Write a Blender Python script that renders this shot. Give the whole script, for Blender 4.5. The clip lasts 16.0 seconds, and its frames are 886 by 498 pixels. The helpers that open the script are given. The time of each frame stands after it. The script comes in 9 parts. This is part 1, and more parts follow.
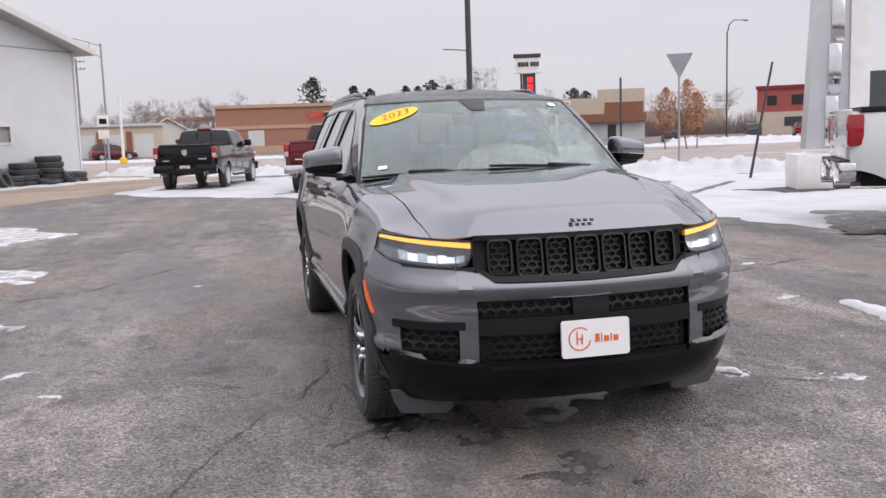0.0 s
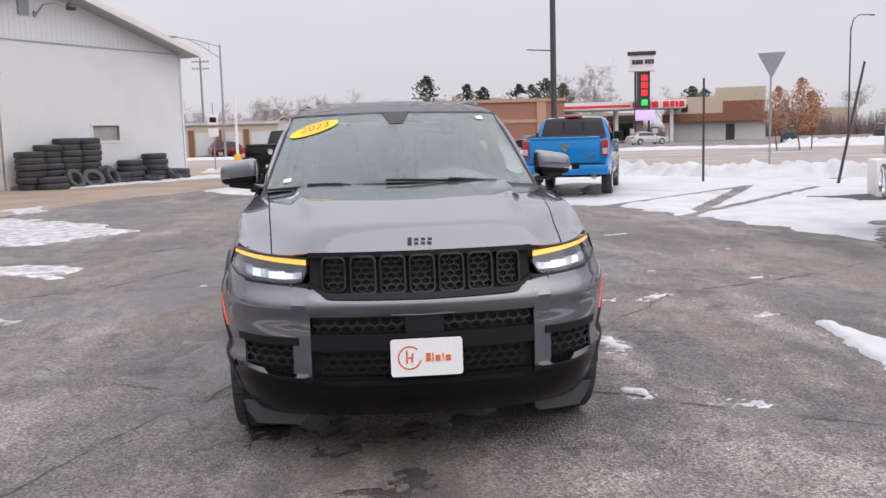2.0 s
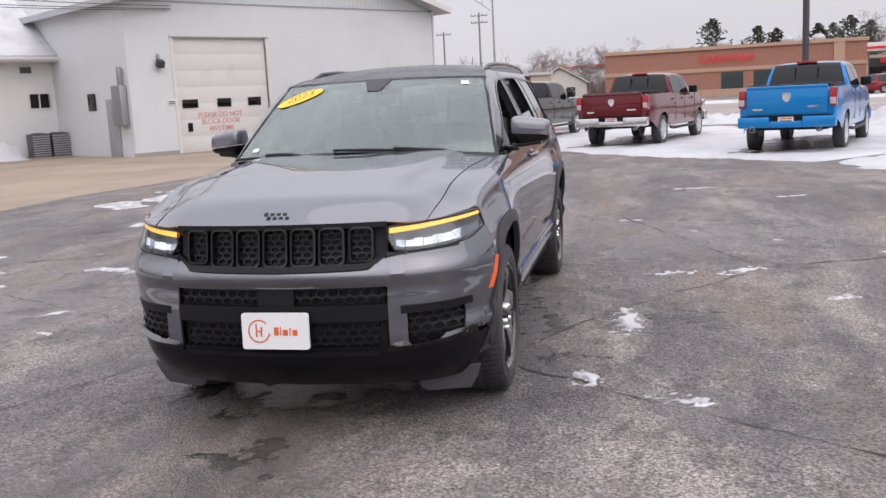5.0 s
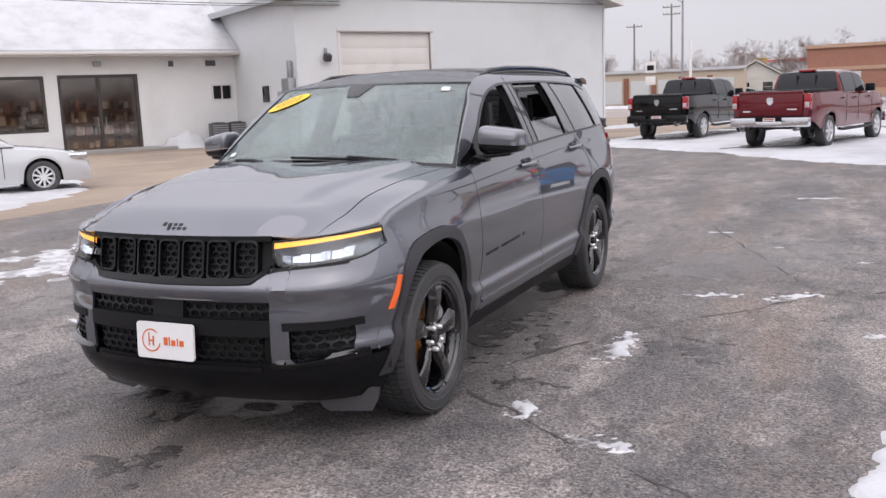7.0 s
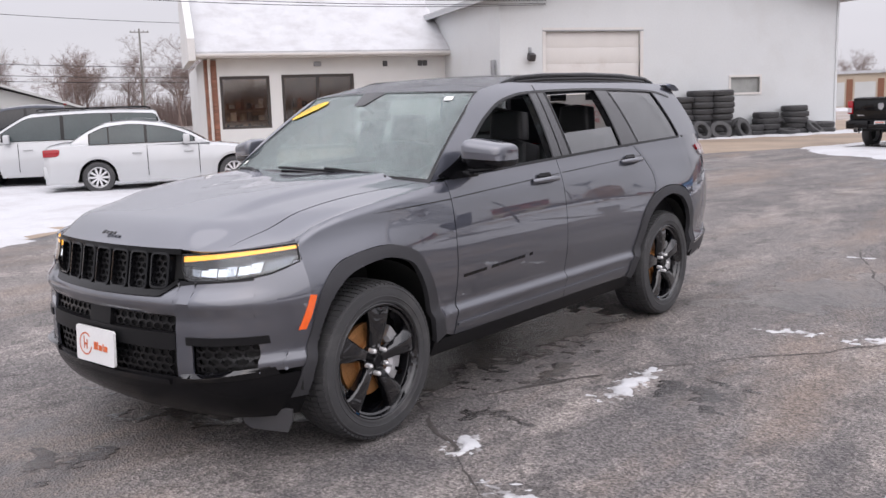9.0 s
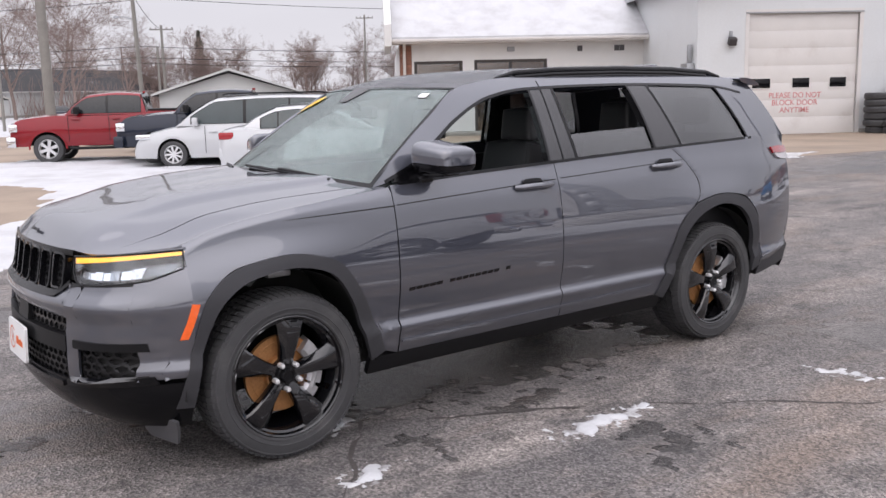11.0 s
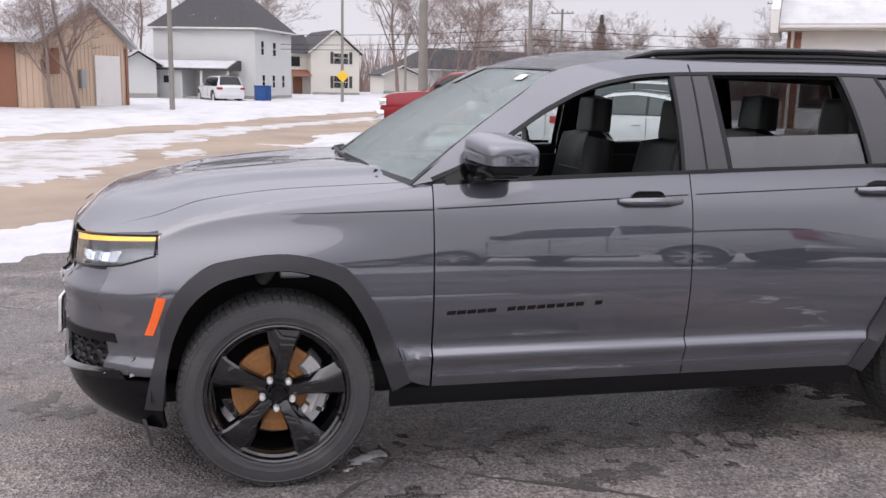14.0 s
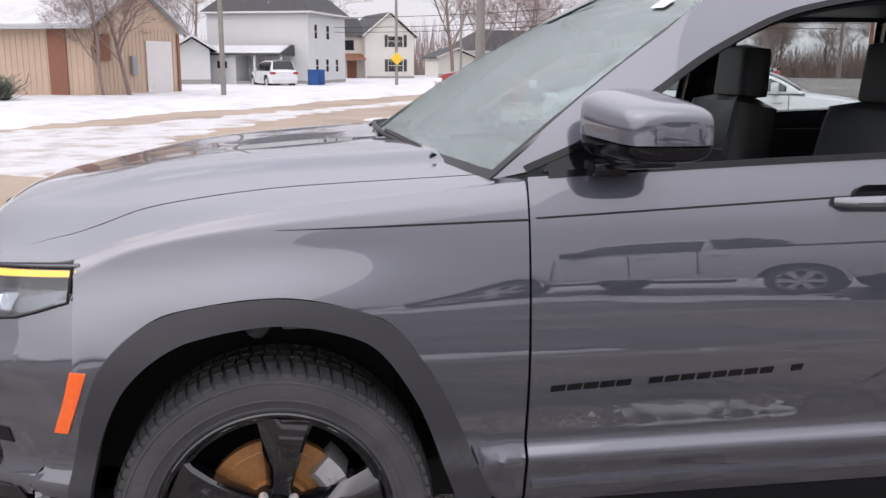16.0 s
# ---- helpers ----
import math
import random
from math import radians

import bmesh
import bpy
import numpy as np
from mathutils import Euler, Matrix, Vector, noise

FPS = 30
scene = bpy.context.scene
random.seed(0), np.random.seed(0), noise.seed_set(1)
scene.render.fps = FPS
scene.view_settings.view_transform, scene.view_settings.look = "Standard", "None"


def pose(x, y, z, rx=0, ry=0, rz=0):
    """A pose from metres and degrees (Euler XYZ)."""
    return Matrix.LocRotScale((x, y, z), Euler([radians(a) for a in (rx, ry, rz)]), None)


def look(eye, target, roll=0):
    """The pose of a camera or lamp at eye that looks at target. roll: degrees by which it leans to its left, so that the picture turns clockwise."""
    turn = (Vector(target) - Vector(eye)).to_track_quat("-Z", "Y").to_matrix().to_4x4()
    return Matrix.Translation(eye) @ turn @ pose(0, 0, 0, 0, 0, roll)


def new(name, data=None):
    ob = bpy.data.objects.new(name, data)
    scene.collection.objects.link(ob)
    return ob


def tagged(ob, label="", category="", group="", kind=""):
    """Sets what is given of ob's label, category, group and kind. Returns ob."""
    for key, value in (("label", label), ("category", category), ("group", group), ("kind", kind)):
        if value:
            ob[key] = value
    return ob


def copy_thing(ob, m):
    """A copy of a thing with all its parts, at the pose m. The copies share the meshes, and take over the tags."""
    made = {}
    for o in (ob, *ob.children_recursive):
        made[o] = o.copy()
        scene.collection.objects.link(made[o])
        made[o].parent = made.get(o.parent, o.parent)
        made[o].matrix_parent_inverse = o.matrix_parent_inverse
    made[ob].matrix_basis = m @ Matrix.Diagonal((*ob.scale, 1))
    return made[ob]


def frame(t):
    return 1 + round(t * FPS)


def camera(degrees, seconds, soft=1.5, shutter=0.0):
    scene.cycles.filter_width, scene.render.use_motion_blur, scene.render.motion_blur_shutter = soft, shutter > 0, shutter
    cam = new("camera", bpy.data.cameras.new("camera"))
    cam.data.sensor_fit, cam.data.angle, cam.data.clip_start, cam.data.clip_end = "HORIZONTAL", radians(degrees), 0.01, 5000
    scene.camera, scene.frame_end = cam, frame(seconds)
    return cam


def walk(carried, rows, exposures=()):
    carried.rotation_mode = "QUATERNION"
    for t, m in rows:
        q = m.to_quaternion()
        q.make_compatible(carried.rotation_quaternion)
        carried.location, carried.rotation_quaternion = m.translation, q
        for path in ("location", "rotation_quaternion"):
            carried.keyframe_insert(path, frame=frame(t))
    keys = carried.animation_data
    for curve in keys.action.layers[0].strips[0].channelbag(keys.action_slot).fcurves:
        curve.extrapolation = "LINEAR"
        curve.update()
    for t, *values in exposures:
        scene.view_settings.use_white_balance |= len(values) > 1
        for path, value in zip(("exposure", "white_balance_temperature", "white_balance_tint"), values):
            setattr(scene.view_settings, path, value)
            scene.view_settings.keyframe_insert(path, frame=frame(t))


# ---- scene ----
cam = camera(52.1, 16.0)
PATH = [
    (0, (-1.531, -4.577, 1.444), (-1.077, -2.645, 1.196), -1.9),
    (0.5, (-1.222, -4.626, 1.466), (-0.812, -2.684, 1.219), -1.7),
    (1, (-0.92, -4.74, 1.467), (-0.541, -2.791, 1.224), -1.8),
    (1.5, (-0.623, -4.809, 1.483), (-0.362, -2.844, 1.218), -2.0),
    (2, (-0.307, -4.822, 1.501), (-0.107, -2.847, 1.256), -1.6),
    (2.5, (0.012, -4.876, 1.497), (0.131, -2.894, 1.257), -1.9),
    (3, (0.325, -4.891, 1.516), (0.282, -2.908, 1.264), -3.5),
    (3.5, (0.655, -4.812, 1.515), (0.482, -2.837, 1.251), -5.0),
    (4, (0.98, -4.774, 1.506), (0.758, -2.805, 1.238), -4.3),
    (4.5, (1.295, -4.711, 1.519), (0.966, -2.762, 1.212), -3.5),
    (7, (2.779, -3.994, 1.559), (1.962, -2.197, 1.233), -2.3),
    (7.5, (3.056, -3.792, 1.581), (2.081, -2.074, 1.264), -2.5),
    (8, (3.311, -3.498, 1.579), (2.276, -1.815, 1.264), -2.7),
    (8.5, (3.587, -3.287, 1.566), (2.514, -1.628, 1.257), -2.1),
    (9, (3.817, -3.052, 1.58), (2.568, -1.521, 1.268), -1.8),
    (11.5, (4.592, -1.456, 1.626), (2.948, -0.37, 1.285), -0.7),
    (12, (4.667, -1.116, 1.635), (2.951, -0.15, 1.284), 0.1),
    (12.5, (4.686, -0.781, 1.625), (2.926, 0.103, 1.275), 0.6),
    (13, (4.693, -0.455, 1.626), (2.814, 0.135, 1.277), -0.1),
    (13.5, (4.595, -0.228, 1.622), (2.683, 0.234, 1.264), 1.5),
    (14, (4.33, -0.108, 1.592), (2.409, 0.315, 1.23), 1.2),
    (14.5, (3.991, 0.002, 1.553), (2.062, 0.388, 1.195), 1.1),
    (15, (3.635, 0.048, 1.514), (1.693, 0.351, 1.145), 1.9),
    (15.5, (3.305, 0.048, 1.482), (1.362, 0.327, 1.097), 0.4),
    (16, (2.943, 0.084, 1.458), (1.007, 0.385, 1.06), 0.2),
]
walk(cam, [(t, look(eye, target, roll)) for t, eye, target, roll in PATH], exposures=[(0.0, -0.03, 6350, 16), (7.0, 0.0, 6350, 16), (11.0, 0.07, 6350, 16), (14.5, 0.10, 6350, 17), (16.0, 0.17, 6350, 17)])

# ---- sky and light: a bright overcast winter day ----
world = bpy.data.worlds.new("overcast_sky")
scene.world = world
world.use_nodes = True
wn, wl = world.node_tree.nodes, world.node_tree.links
wn.clear()
w_out = wn.new("ShaderNodeOutputWorld")
w_bg = wn.new("ShaderNodeBackground")
w_sky = wn.new("ShaderNodeTexSky")
w_sky.sky_type = "NISHITA"
w_sky.sun_disc = False
w_sky.sun_elevation = radians(49)
w_sky.sun_rotation = radians(133)
w_sky.air_density, w_sky.dust_density = 1.0, 4.0
w_dim = wn.new("ShaderNodeMix")
w_dim.data_type = "RGBA"
w_dim.blend_type = "MULTIPLY"
w_dim.inputs[0].default_value = 1.0
w_dim.inputs[7].default_value = (0.09, 0.09, 0.09, 1)
w_co = wn.new("ShaderNodeTexCoord")
w_map = wn.new("ShaderNodeMapping")
w_map.inputs["Scale"].default_value = (1.6, 1.6, 6.0)
w_noise = wn.new("ShaderNodeTexNoise")
w_noise.inputs["Scale"].default_value = 1.3
w_noise.inputs["Detail"].default_value = 4.0
w_ramp = wn.new("ShaderNodeValToRGB")
w_ramp.color_ramp.elements[0].position, w_ramp.color_ramp.elements[0].color = 0.3, (0.77, 0.765, 0.785, 1)
w_ramp.color_ramp.elements[1].position, w_ramp.color_ramp.elements[1].color = 0.72, (0.84, 0.835, 0.855, 1)
w_mix = wn.new("ShaderNodeMix")
w_mix.data_type = "RGBA"
w_mix.inputs[0].default_value = 0.9
wl.new(w_co.outputs["Generated"], w_map.inputs["Vector"])
wl.new(w_map.outputs["Vector"], w_noise.inputs["Vector"])
wl.new(w_noise.outputs["Fac"], w_ramp.inputs["Fac"])
wl.new(w_sky.outputs["Color"], w_dim.inputs[6])
wl.new(w_dim.outputs[2], w_mix.inputs[6])
wl.new(w_ramp.outputs["Color"], w_mix.inputs[7])
wl.new(w_mix.outputs[2], w_bg.inputs["Color"])
# an overcast sky is brighter towards its zenith
w_sep = wn.new("ShaderNodeSeparateXYZ")
w_up = wn.new("ShaderNodeMapRange")
w_up.interpolation_type = "SMOOTHSTEP"
for key, value in zip(("From Min", "From Max", "To Min", "To Max"), (0.08, 0.85, 0.97, 2.3)):
    w_up.inputs[key].default_value = value
wl.new(w_co.outputs["Generated"], w_sep.inputs[0])
wl.new(w_sep.outputs["Z"], w_up.inputs["Value"])
wl.new(w_up.outputs["Result"], w_bg.inputs["Strength"])
wl.new(w_bg.outputs["Background"], w_out.inputs["Surface"])

sun_data = bpy.data.lights.new("sun", "SUN")
sun_data.energy, sun_data.angle, sun_data.color = 1.05, radians(100), (1.0, 0.97, 0.93)
sun = new("sun", sun_data)
sun.matrix_world = look((18, -17, 29), (0, 0, 0))

# ---- mesh helpers ----


def lerp(a, b, t):
    return a + (b - a) * t


def smooth(a, b, x):
    t = min(1.0, max(0.0, (x - a) / (b - a)))
    return t * t * (3 - 2 * t)


def curve(pts, x):
    """A smooth curve through (x, y) pairs."""
    if x <= pts[0][0]:
        return pts[0][1]
    if x >= pts[-1][0]:
        return pts[-1][1]
    n = len(pts)
    for i in range(n - 1):
        if x <= pts[i + 1][0]:
            break
    (x0, y0), (x1, y1) = pts[i], pts[i + 1]

    def slope(k):
        if k == 0:
            return (pts[1][1] - pts[0][1]) / (pts[1][0] - pts[0][0])
        if k == n - 1:
            return (pts[-1][1] - pts[-2][1]) / (pts[-1][0] - pts[-2][0])
        a = (pts[k][1] - pts[k - 1][1]) / (pts[k][0] - pts[k - 1][0])
        b = (pts[k + 1][1] - pts[k][1]) / (pts[k + 1][0] - pts[k][0])
        return 0.0 if a * b <= 0 else 2 * a * b / (a + b)

    h = x1 - x0
    t = (x - x0) / h
    return ((2 * t**3 - 3 * t**2 + 1) * y0 + (t**3 - 2 * t**2 + t) * h * slope(i) + (3 * t**2 - 2 * t**3) * y1 + (t**3 - t**2) * h * slope(i + 1))


def along(pts, u):
    """The point at share u of the length of a polyline of tuples."""
    seg = [math.dist(a, b) for a, b in zip(pts, pts[1:])]
    far = u * sum(seg)
    for (a, b), s in zip(zip(pts, pts[1:]), seg):
        if far <= s or (a, b) == (pts[-2], pts[-1]):
            return tuple(lerp(p, q, min(1.0, far / max(s, 1e-9))) for p, q in zip(a, b))
        far -= s
    return pts[-1]


def part(name, bm, material, parent=None, label="", flat=False, crease=35):
    """Links a bmesh as one mesh object under a thing or a part."""
    me = bpy.data.meshes.new(name)
    bmesh.ops.recalc_face_normals(bm, faces=bm.faces)
    if not flat:
        for f in bm.faces:
            f.smooth = True
        for e in bm.edges:
            if len(e.link_faces) == 2 and e.calc_face_angle(0) > radians(crease):
                e.smooth = False
    bm.to_mesh(me)
    bm.free()
    ob = new(name, me)
    for m in material if isinstance(material, (list, tuple)) else (material,):
        me.materials.append(m)
    if parent:
        ob.parent = parent
    if label:
        ob["label"] = label
    return ob


def empty(name, label="", category="", group="", m=None):
    ob = new(name)
    ob.empty_display_size = 0.2
    if m is not None:
        ob.matrix_world = m
    return tagged(ob, label, category, group)


def box(bm, x0, y0, z0, x1, y1, z1, bevel=0.0, m=None, seg=2):
    vs = [bm.verts.new((x, y, z)) for x in (x0, x1) for y in (y0, y1) for z in (z0, z1)]
    fs = [(0, 1, 3, 2), (4, 6, 7, 5), (0, 4, 5, 1), (2, 3, 7, 6), (0, 2, 6, 4), (1, 5, 7, 3)]
    faces = [bm.faces.new([vs[i] for i in f]) for f in fs]
    if bevel > 0:
        edges = list({e for f in faces for e in f.edges})
        got = bmesh.ops.bevel(bm, geom=edges, offset=bevel, segments=seg, affect="EDGES", profile=0.6)
        vs = list({v for f in got["faces"] for v in f.verts} | {v for v in vs if v.is_valid})
    if m is not None:
        bmesh.ops.transform(bm, matrix=m, verts=[v for v in vs if v.is_valid])
    return vs


def boxed(x0, y0, z0, x1, y1, z1, bevel=0.0, m=None):
    bm = bmesh.new()
    box(bm, x0, y0, z0, x1, y1, z1, bevel, m)
    return bm


def tube(bm, pts, radii, n=8, cap=True):
    """A round bar along points; radii a number or one for each point."""
    pts = [Vector(p) for p in pts]
    radii = [radii] * len(pts) if isinstance(radii, (int, float)) else radii
    rings = []
    side = None
    for i, p in enumerate(pts):
        d = (pts[min(i + 1, len(pts) - 1)] - pts[max(i - 1, 0)]).normalized()
        if side is None:
            side = d.orthogonal().normalized()
        side = (side - d * side.dot(d)).normalized()
        other = d.cross(side)
        rings.append([bm.verts.new(p + radii[i] * (math.cos(a) * side + math.sin(a) * other)) for a in (2 * math.pi * k / n for k in range(n))])
    for a, b in zip(rings, rings[1:]):
        for k in range(n):
            bm.faces.new((a[k], a[(k + 1) % n], b[(k + 1) % n], b[k]))
    if cap:
        bm.faces.new(rings[0][::-1])
        bm.faces.new(rings[-1])
    return rings


def lathe(bm, profile, n=48, axis="x", at=(0, 0, 0), closed=False):
    """Turns (radius, along) pairs round an axis through a point."""
    rings = []
    for r, h in profile:
        ring = []
        for k in range(n):
            a = 2 * math.pi * k / n
            c, s = r * math.cos(a), r * math.sin(a)
            v = {"x": (h, c, s), "y": (c, h, s), "z": (c, s, h)}[axis]
            ring.append(bm.verts.new((v[0] + at[0], v[1] + at[1], v[2] + at[2])))
        rings.append(ring)
    pairs = list(zip(rings, rings[1:])) + ([(rings[-1], rings[0])] if closed else [])
    for a, b in pairs:
        for k in range(n):
            bm.faces.new((a[k], a[(k + 1) % n], b[(k + 1) % n], b[k]))
    return rings


def grid(bm, fn, nu, nv, closed_u=False):
    """Faces over fn(u, v), u and v from 0 to 1."""
    rows = [[bm.verts.new(fn(i / nu, j / nv)) for j in range(nv + 1)] for i in range(nu + (0 if closed_u else 1))]
    for i in range(nu):
        a, b = rows[i], rows[(i + 1) % len(rows)]
        for j in range(nv):
            try:
                bm.faces.new((a[j], b[j], b[j + 1], a[j + 1]))
            except ValueError:
                pass
    return rows


def shell(fn, nu, nv, depth, sx=1):
    """A panel over fn with a thickness of depth inwards, mirrored across x if sx is -1."""
    bm = bmesh.new()
    grid(bm, lambda u, v: Vector((sx * fn(u, v)[0], fn(u, v)[1], fn(u, v)[2])), nu, nv)
    bmesh.ops.remove_doubles(bm, verts=bm.verts, dist=1e-5)
    bmesh.ops.recalc_face_normals(bm, faces=bm.faces)
    c = Vector((0, 1.6, 0.7))
    f = max(bm.faces, key=lambda q: q.calc_area())
    if f.normal.dot(f.calc_center_median() - c) < 0:
        bmesh.ops.reverse_faces(bm, faces=bm.faces)
    if depth:
        bm.normal_update()
        bmesh.ops.solidify(bm, geom=list(bm.faces), thickness=depth)
    return bm


def prism(bm, outline, lift, axis="z", base=0.0):
    """A flat outline raised along an axis: from base to base + lift."""
    def at(p, h):
        return {"z": (p[0], p[1], h), "y": (p[0], h, p[1]), "x": (h, p[0], p[1])}[axis]
    a = [bm.verts.new(at(p, base)) for p in outline]
    b = [bm.verts.new(at(p, base + lift)) for p in outline]
    n = len(outline)
    bm.faces.new(a)
    bm.faces.new(b[::-1])
    for i in range(n):
        bm.faces.new((a[i], b[i], b[(i + 1) % n], a[(i + 1) % n]))
    return a + b


def rounded(w, h, r, n=5):
    """The outline of a rounded rectangle about the origin."""
    out = []
    for cx, cy, a0 in ((w / 2 - r, h / 2 - r, 0), (-w / 2 + r, h / 2 - r, 90), (-w / 2 + r, -h / 2 + r, 180), (w / 2 - r, -h / 2 + r, 270)):
        for k in range(n + 1):
            a = radians(a0 + 90 * k / n)
            out.append((cx + r * math.cos(a), cy + r * math.sin(a)))
    return out


# ---- materials ----


def material(name, base, rough=0.5, metal=0.0, spread=0.12, scale=4.0, fine=60.0, bump=0.02, coat=0.0, second=None, mask_scale=0.6, mask=(0.45, 0.6), glow=None, glow_power=0.0, gloss_spread=0.1, random_tint=0.0):
    """Base colour varied at two scales, optionally with a second colour in patches, roughness variation and fine relief."""
    m = bpy.data.materials.new(name)
    m.use_nodes = True
    nt = m.node_tree
    n, l = nt.nodes, nt.links
    b = n["Principled BSDF"]
    b.inputs["Metallic"].default_value = metal
    b.inputs["Coat Weight"].default_value = coat
    b.inputs["Coat Roughness"].default_value = 0.04
    co = n.new("ShaderNodeTexCoord")
    big, small = n.new("ShaderNodeTexNoise"), n.new("ShaderNodeTexNoise")
    for t, s, d in ((big, scale, 5.0), (small, fine, 3.0)):
        t.inputs["Scale"].default_value = s
        t.inputs["Detail"].default_value = d
        l.new(co.outputs["Object"], t.inputs["Vector"])
    add = n.new("ShaderNodeMath")
    add.operation = "ADD"
    l.new(big.outputs["Fac"], add.inputs[0])
    l.new(small.outputs["Fac"], add.inputs[1])
    ramp = n.new("ShaderNodeMapRange")
    ramp.inputs["From Min"].default_value, ramp.inputs["From Max"].default_value = 0.6, 1.4
    ramp.inputs["To Min"].default_value, ramp.inputs["To Max"].default_value = 1 - spread, 1 + spread
    l.new(add.outputs[0], ramp.inputs["Value"])
    colour = n.new("ShaderNodeMix")
    colour.data_type = "RGBA"
    colour.inputs[0].default_value = 0.0
    colour.inputs[6].default_value = (*base, 1)
    colour.inputs[7].default_value = (*(second or base), 1)
    if second:
        patch = n.new("ShaderNodeTexNoise")
        patch.inputs["Scale"].default_value = mask_scale
        patch.inputs["Detail"].default_value = 7.0
        patch.inputs["Roughness"].default_value = 0.62
        l.new(co.outputs["Object"], patch.inputs["Vector"])
        cut = n.new("ShaderNodeMapRange")
        cut.inputs["From Min"].default_value, cut.inputs["From Max"].default_value = mask
        l.new(patch.outputs["Fac"], cut.inputs["Value"])
        l.new(cut.outputs["Result"], colour.inputs[0])
    times = n.new("ShaderNodeVectorMath")
    times.operation = "SCALE"
    l.new(colour.outputs[2], times.inputs[0])
    last = ramp.outputs["Result"]
    if random_tint:
        info = n.new("ShaderNodeObjectInfo")
        vary = n.new("ShaderNodeMapRange")
        vary.inputs["To Min"].default_value, vary.inputs["To Max"].default_value = 1 - random_tint, 1 + random_tint
        l.new(info.outputs["Random"], vary.inputs["Value"])
        both = n.new("ShaderNodeMath")
        both.operation = "MULTIPLY"
        l.new(vary.outputs["Result"], both.inputs[0])
        l.new(last, both.inputs[1])
        last = both.outputs[0]
    l.new(last, times.inputs["Scale"])
    l.new(times.outputs[0], b.inputs["Base Color"])
    r = n.new("ShaderNodeMapRange")
    r.inputs["To Min"].default_value, r.inputs["To Max"].default_value = max(0.02, rough - gloss_spread * rough), min(1.0, rough + gloss_spread * rough)
    l.new(big.outputs["Fac"], r.inputs["Value"])
    l.new(r.outputs["Result"], b.inputs["Roughness"])
    if bump:
        bp = n.new("ShaderNodeBump")
        bp.inputs["Strength"].default_value = min(1.0, bump * 10)
        bp.inputs["Distance"].default_value = bump * 0.1
        l.new(small.outputs["Fac"], bp.inputs["Height"])
        l.new(bp.outputs["Normal"], b.inputs["Normal"])
    if glow:
        b.inputs["Emission Color"].default_value = (*glow, 1)
        b.inputs["Emission Strength"].default_value = glow_power
    return m


def glass(name, tint=(0.9, 0.95, 0.95), rough=0.02, through_share=0.85, power=4.0, sheen=(1.0, 1.0, 1.0)):
    """Thin sheet glass: part clear, part mirror."""
    m = bpy.data.materials.new(name)
    m.use_nodes = True
    n, l = m.node_tree.nodes, m.node_tree.links
    n.clear()
    o = n.new("ShaderNodeOutputMaterial")
    clear = n.new("ShaderNodeBsdfTransparent")
    clear.inputs["Color"].default_value = (*tint, 1)
    shine = n.new("ShaderNodeBsdfGlossy")
    shine.inputs["Roughness"].default_value = rough
    shine.inputs["Color"].default_value = (*sheen, 1)
    fr = n.new("ShaderNodeLayerWeight")
    fr.inputs["Blend"].default_value = 0.5
    steep = n.new("ShaderNodeMath")
    steep.operation = "POWER"
    steep.inputs[1].default_value = power
    l.new(fr.outputs["Facing"], steep.inputs[0])
    lift = n.new("ShaderNodeMapRange")
    lift.inputs["To Min"].default_value, lift.inputs["To Max"].default_value = 1 - through_share, 0.95
    l.new(steep.outputs[0], lift.inputs["Value"])
    mix = n.new("ShaderNodeMixShader")
    l.new(lift.outputs["Result"], mix.inputs["Fac"])
    l.new(clear.outputs[0], mix.inputs[1])
    l.new(shine.outputs[0], mix.inputs[2])
    l.new(mix.outputs[0], o.inputs["Surface"])
    return m


def car_paint(name, base, metal=0.35, rough=0.32, coat=1.0, coat_ior=1.5):
    m = material(name, base, rough=rough, metal=metal, spread=0.05, scale=1.5, fine=900.0, bump=0.0, coat=coat, gloss_spread=0.05)
    m.node_tree.nodes["Principled BSDF"].inputs["Coat IOR"].default_value = coat_ior
    m.node_tree.nodes["Principled BSDF"].inputs["Coat Roughness"].default_value = 0.015
    m.node_tree.nodes["Principled BSDF"].inputs["Specular IOR Level"].default_value = 0.12
    return m


PAINT_GREY = car_paint("granite_grey_paint", (0.078, 0.083, 0.104), metal=0.70, rough=0.42, coat_ior=2.15)
PAINT_BLUE = car_paint("bright_blue_paint", (0.004, 0.21, 0.55))
PAINT_MAROON = car_paint("maroon_paint", (0.13, 0.008, 0.014))
PAINT_BLACK = car_paint("black_paint", (0.003, 0.003, 0.0035), metal=0.0, rough=0.2, coat_ior=1.38)
PAINT_RED = car_paint("red_paint", (0.22, 0.007, 0.014), metal=0.1)
PAINT_WHITE = car_paint("white_paint", (0.62, 0.63, 0.64), metal=0.0)
PAINT_SILVER = car_paint("silver_white_paint", (0.52, 0.53, 0.54), metal=0.2)
PAINT_NAVY = car_paint("navy_paint", (0.012, 0.017, 0.032), metal=0.2)
PAINT_SLATE = car_paint("slate_paint", (0.05, 0.06, 0.07))
GLOSS_BLACK = material("gloss_black_trim", (0.005, 0.005, 0.006), rough=0.08, spread=0.1, bump=0.0)
WHEEL_BLACK = material("gloss_black_wheel", (0.004, 0.004, 0.005), rough=0.06, spread=0.1, bump=0.0, coat=0.8)
MATT_BLACK = material("matt_black_plastic", (0.007, 0.007, 0.008), rough=0.42, fine=300, bump=0.01)
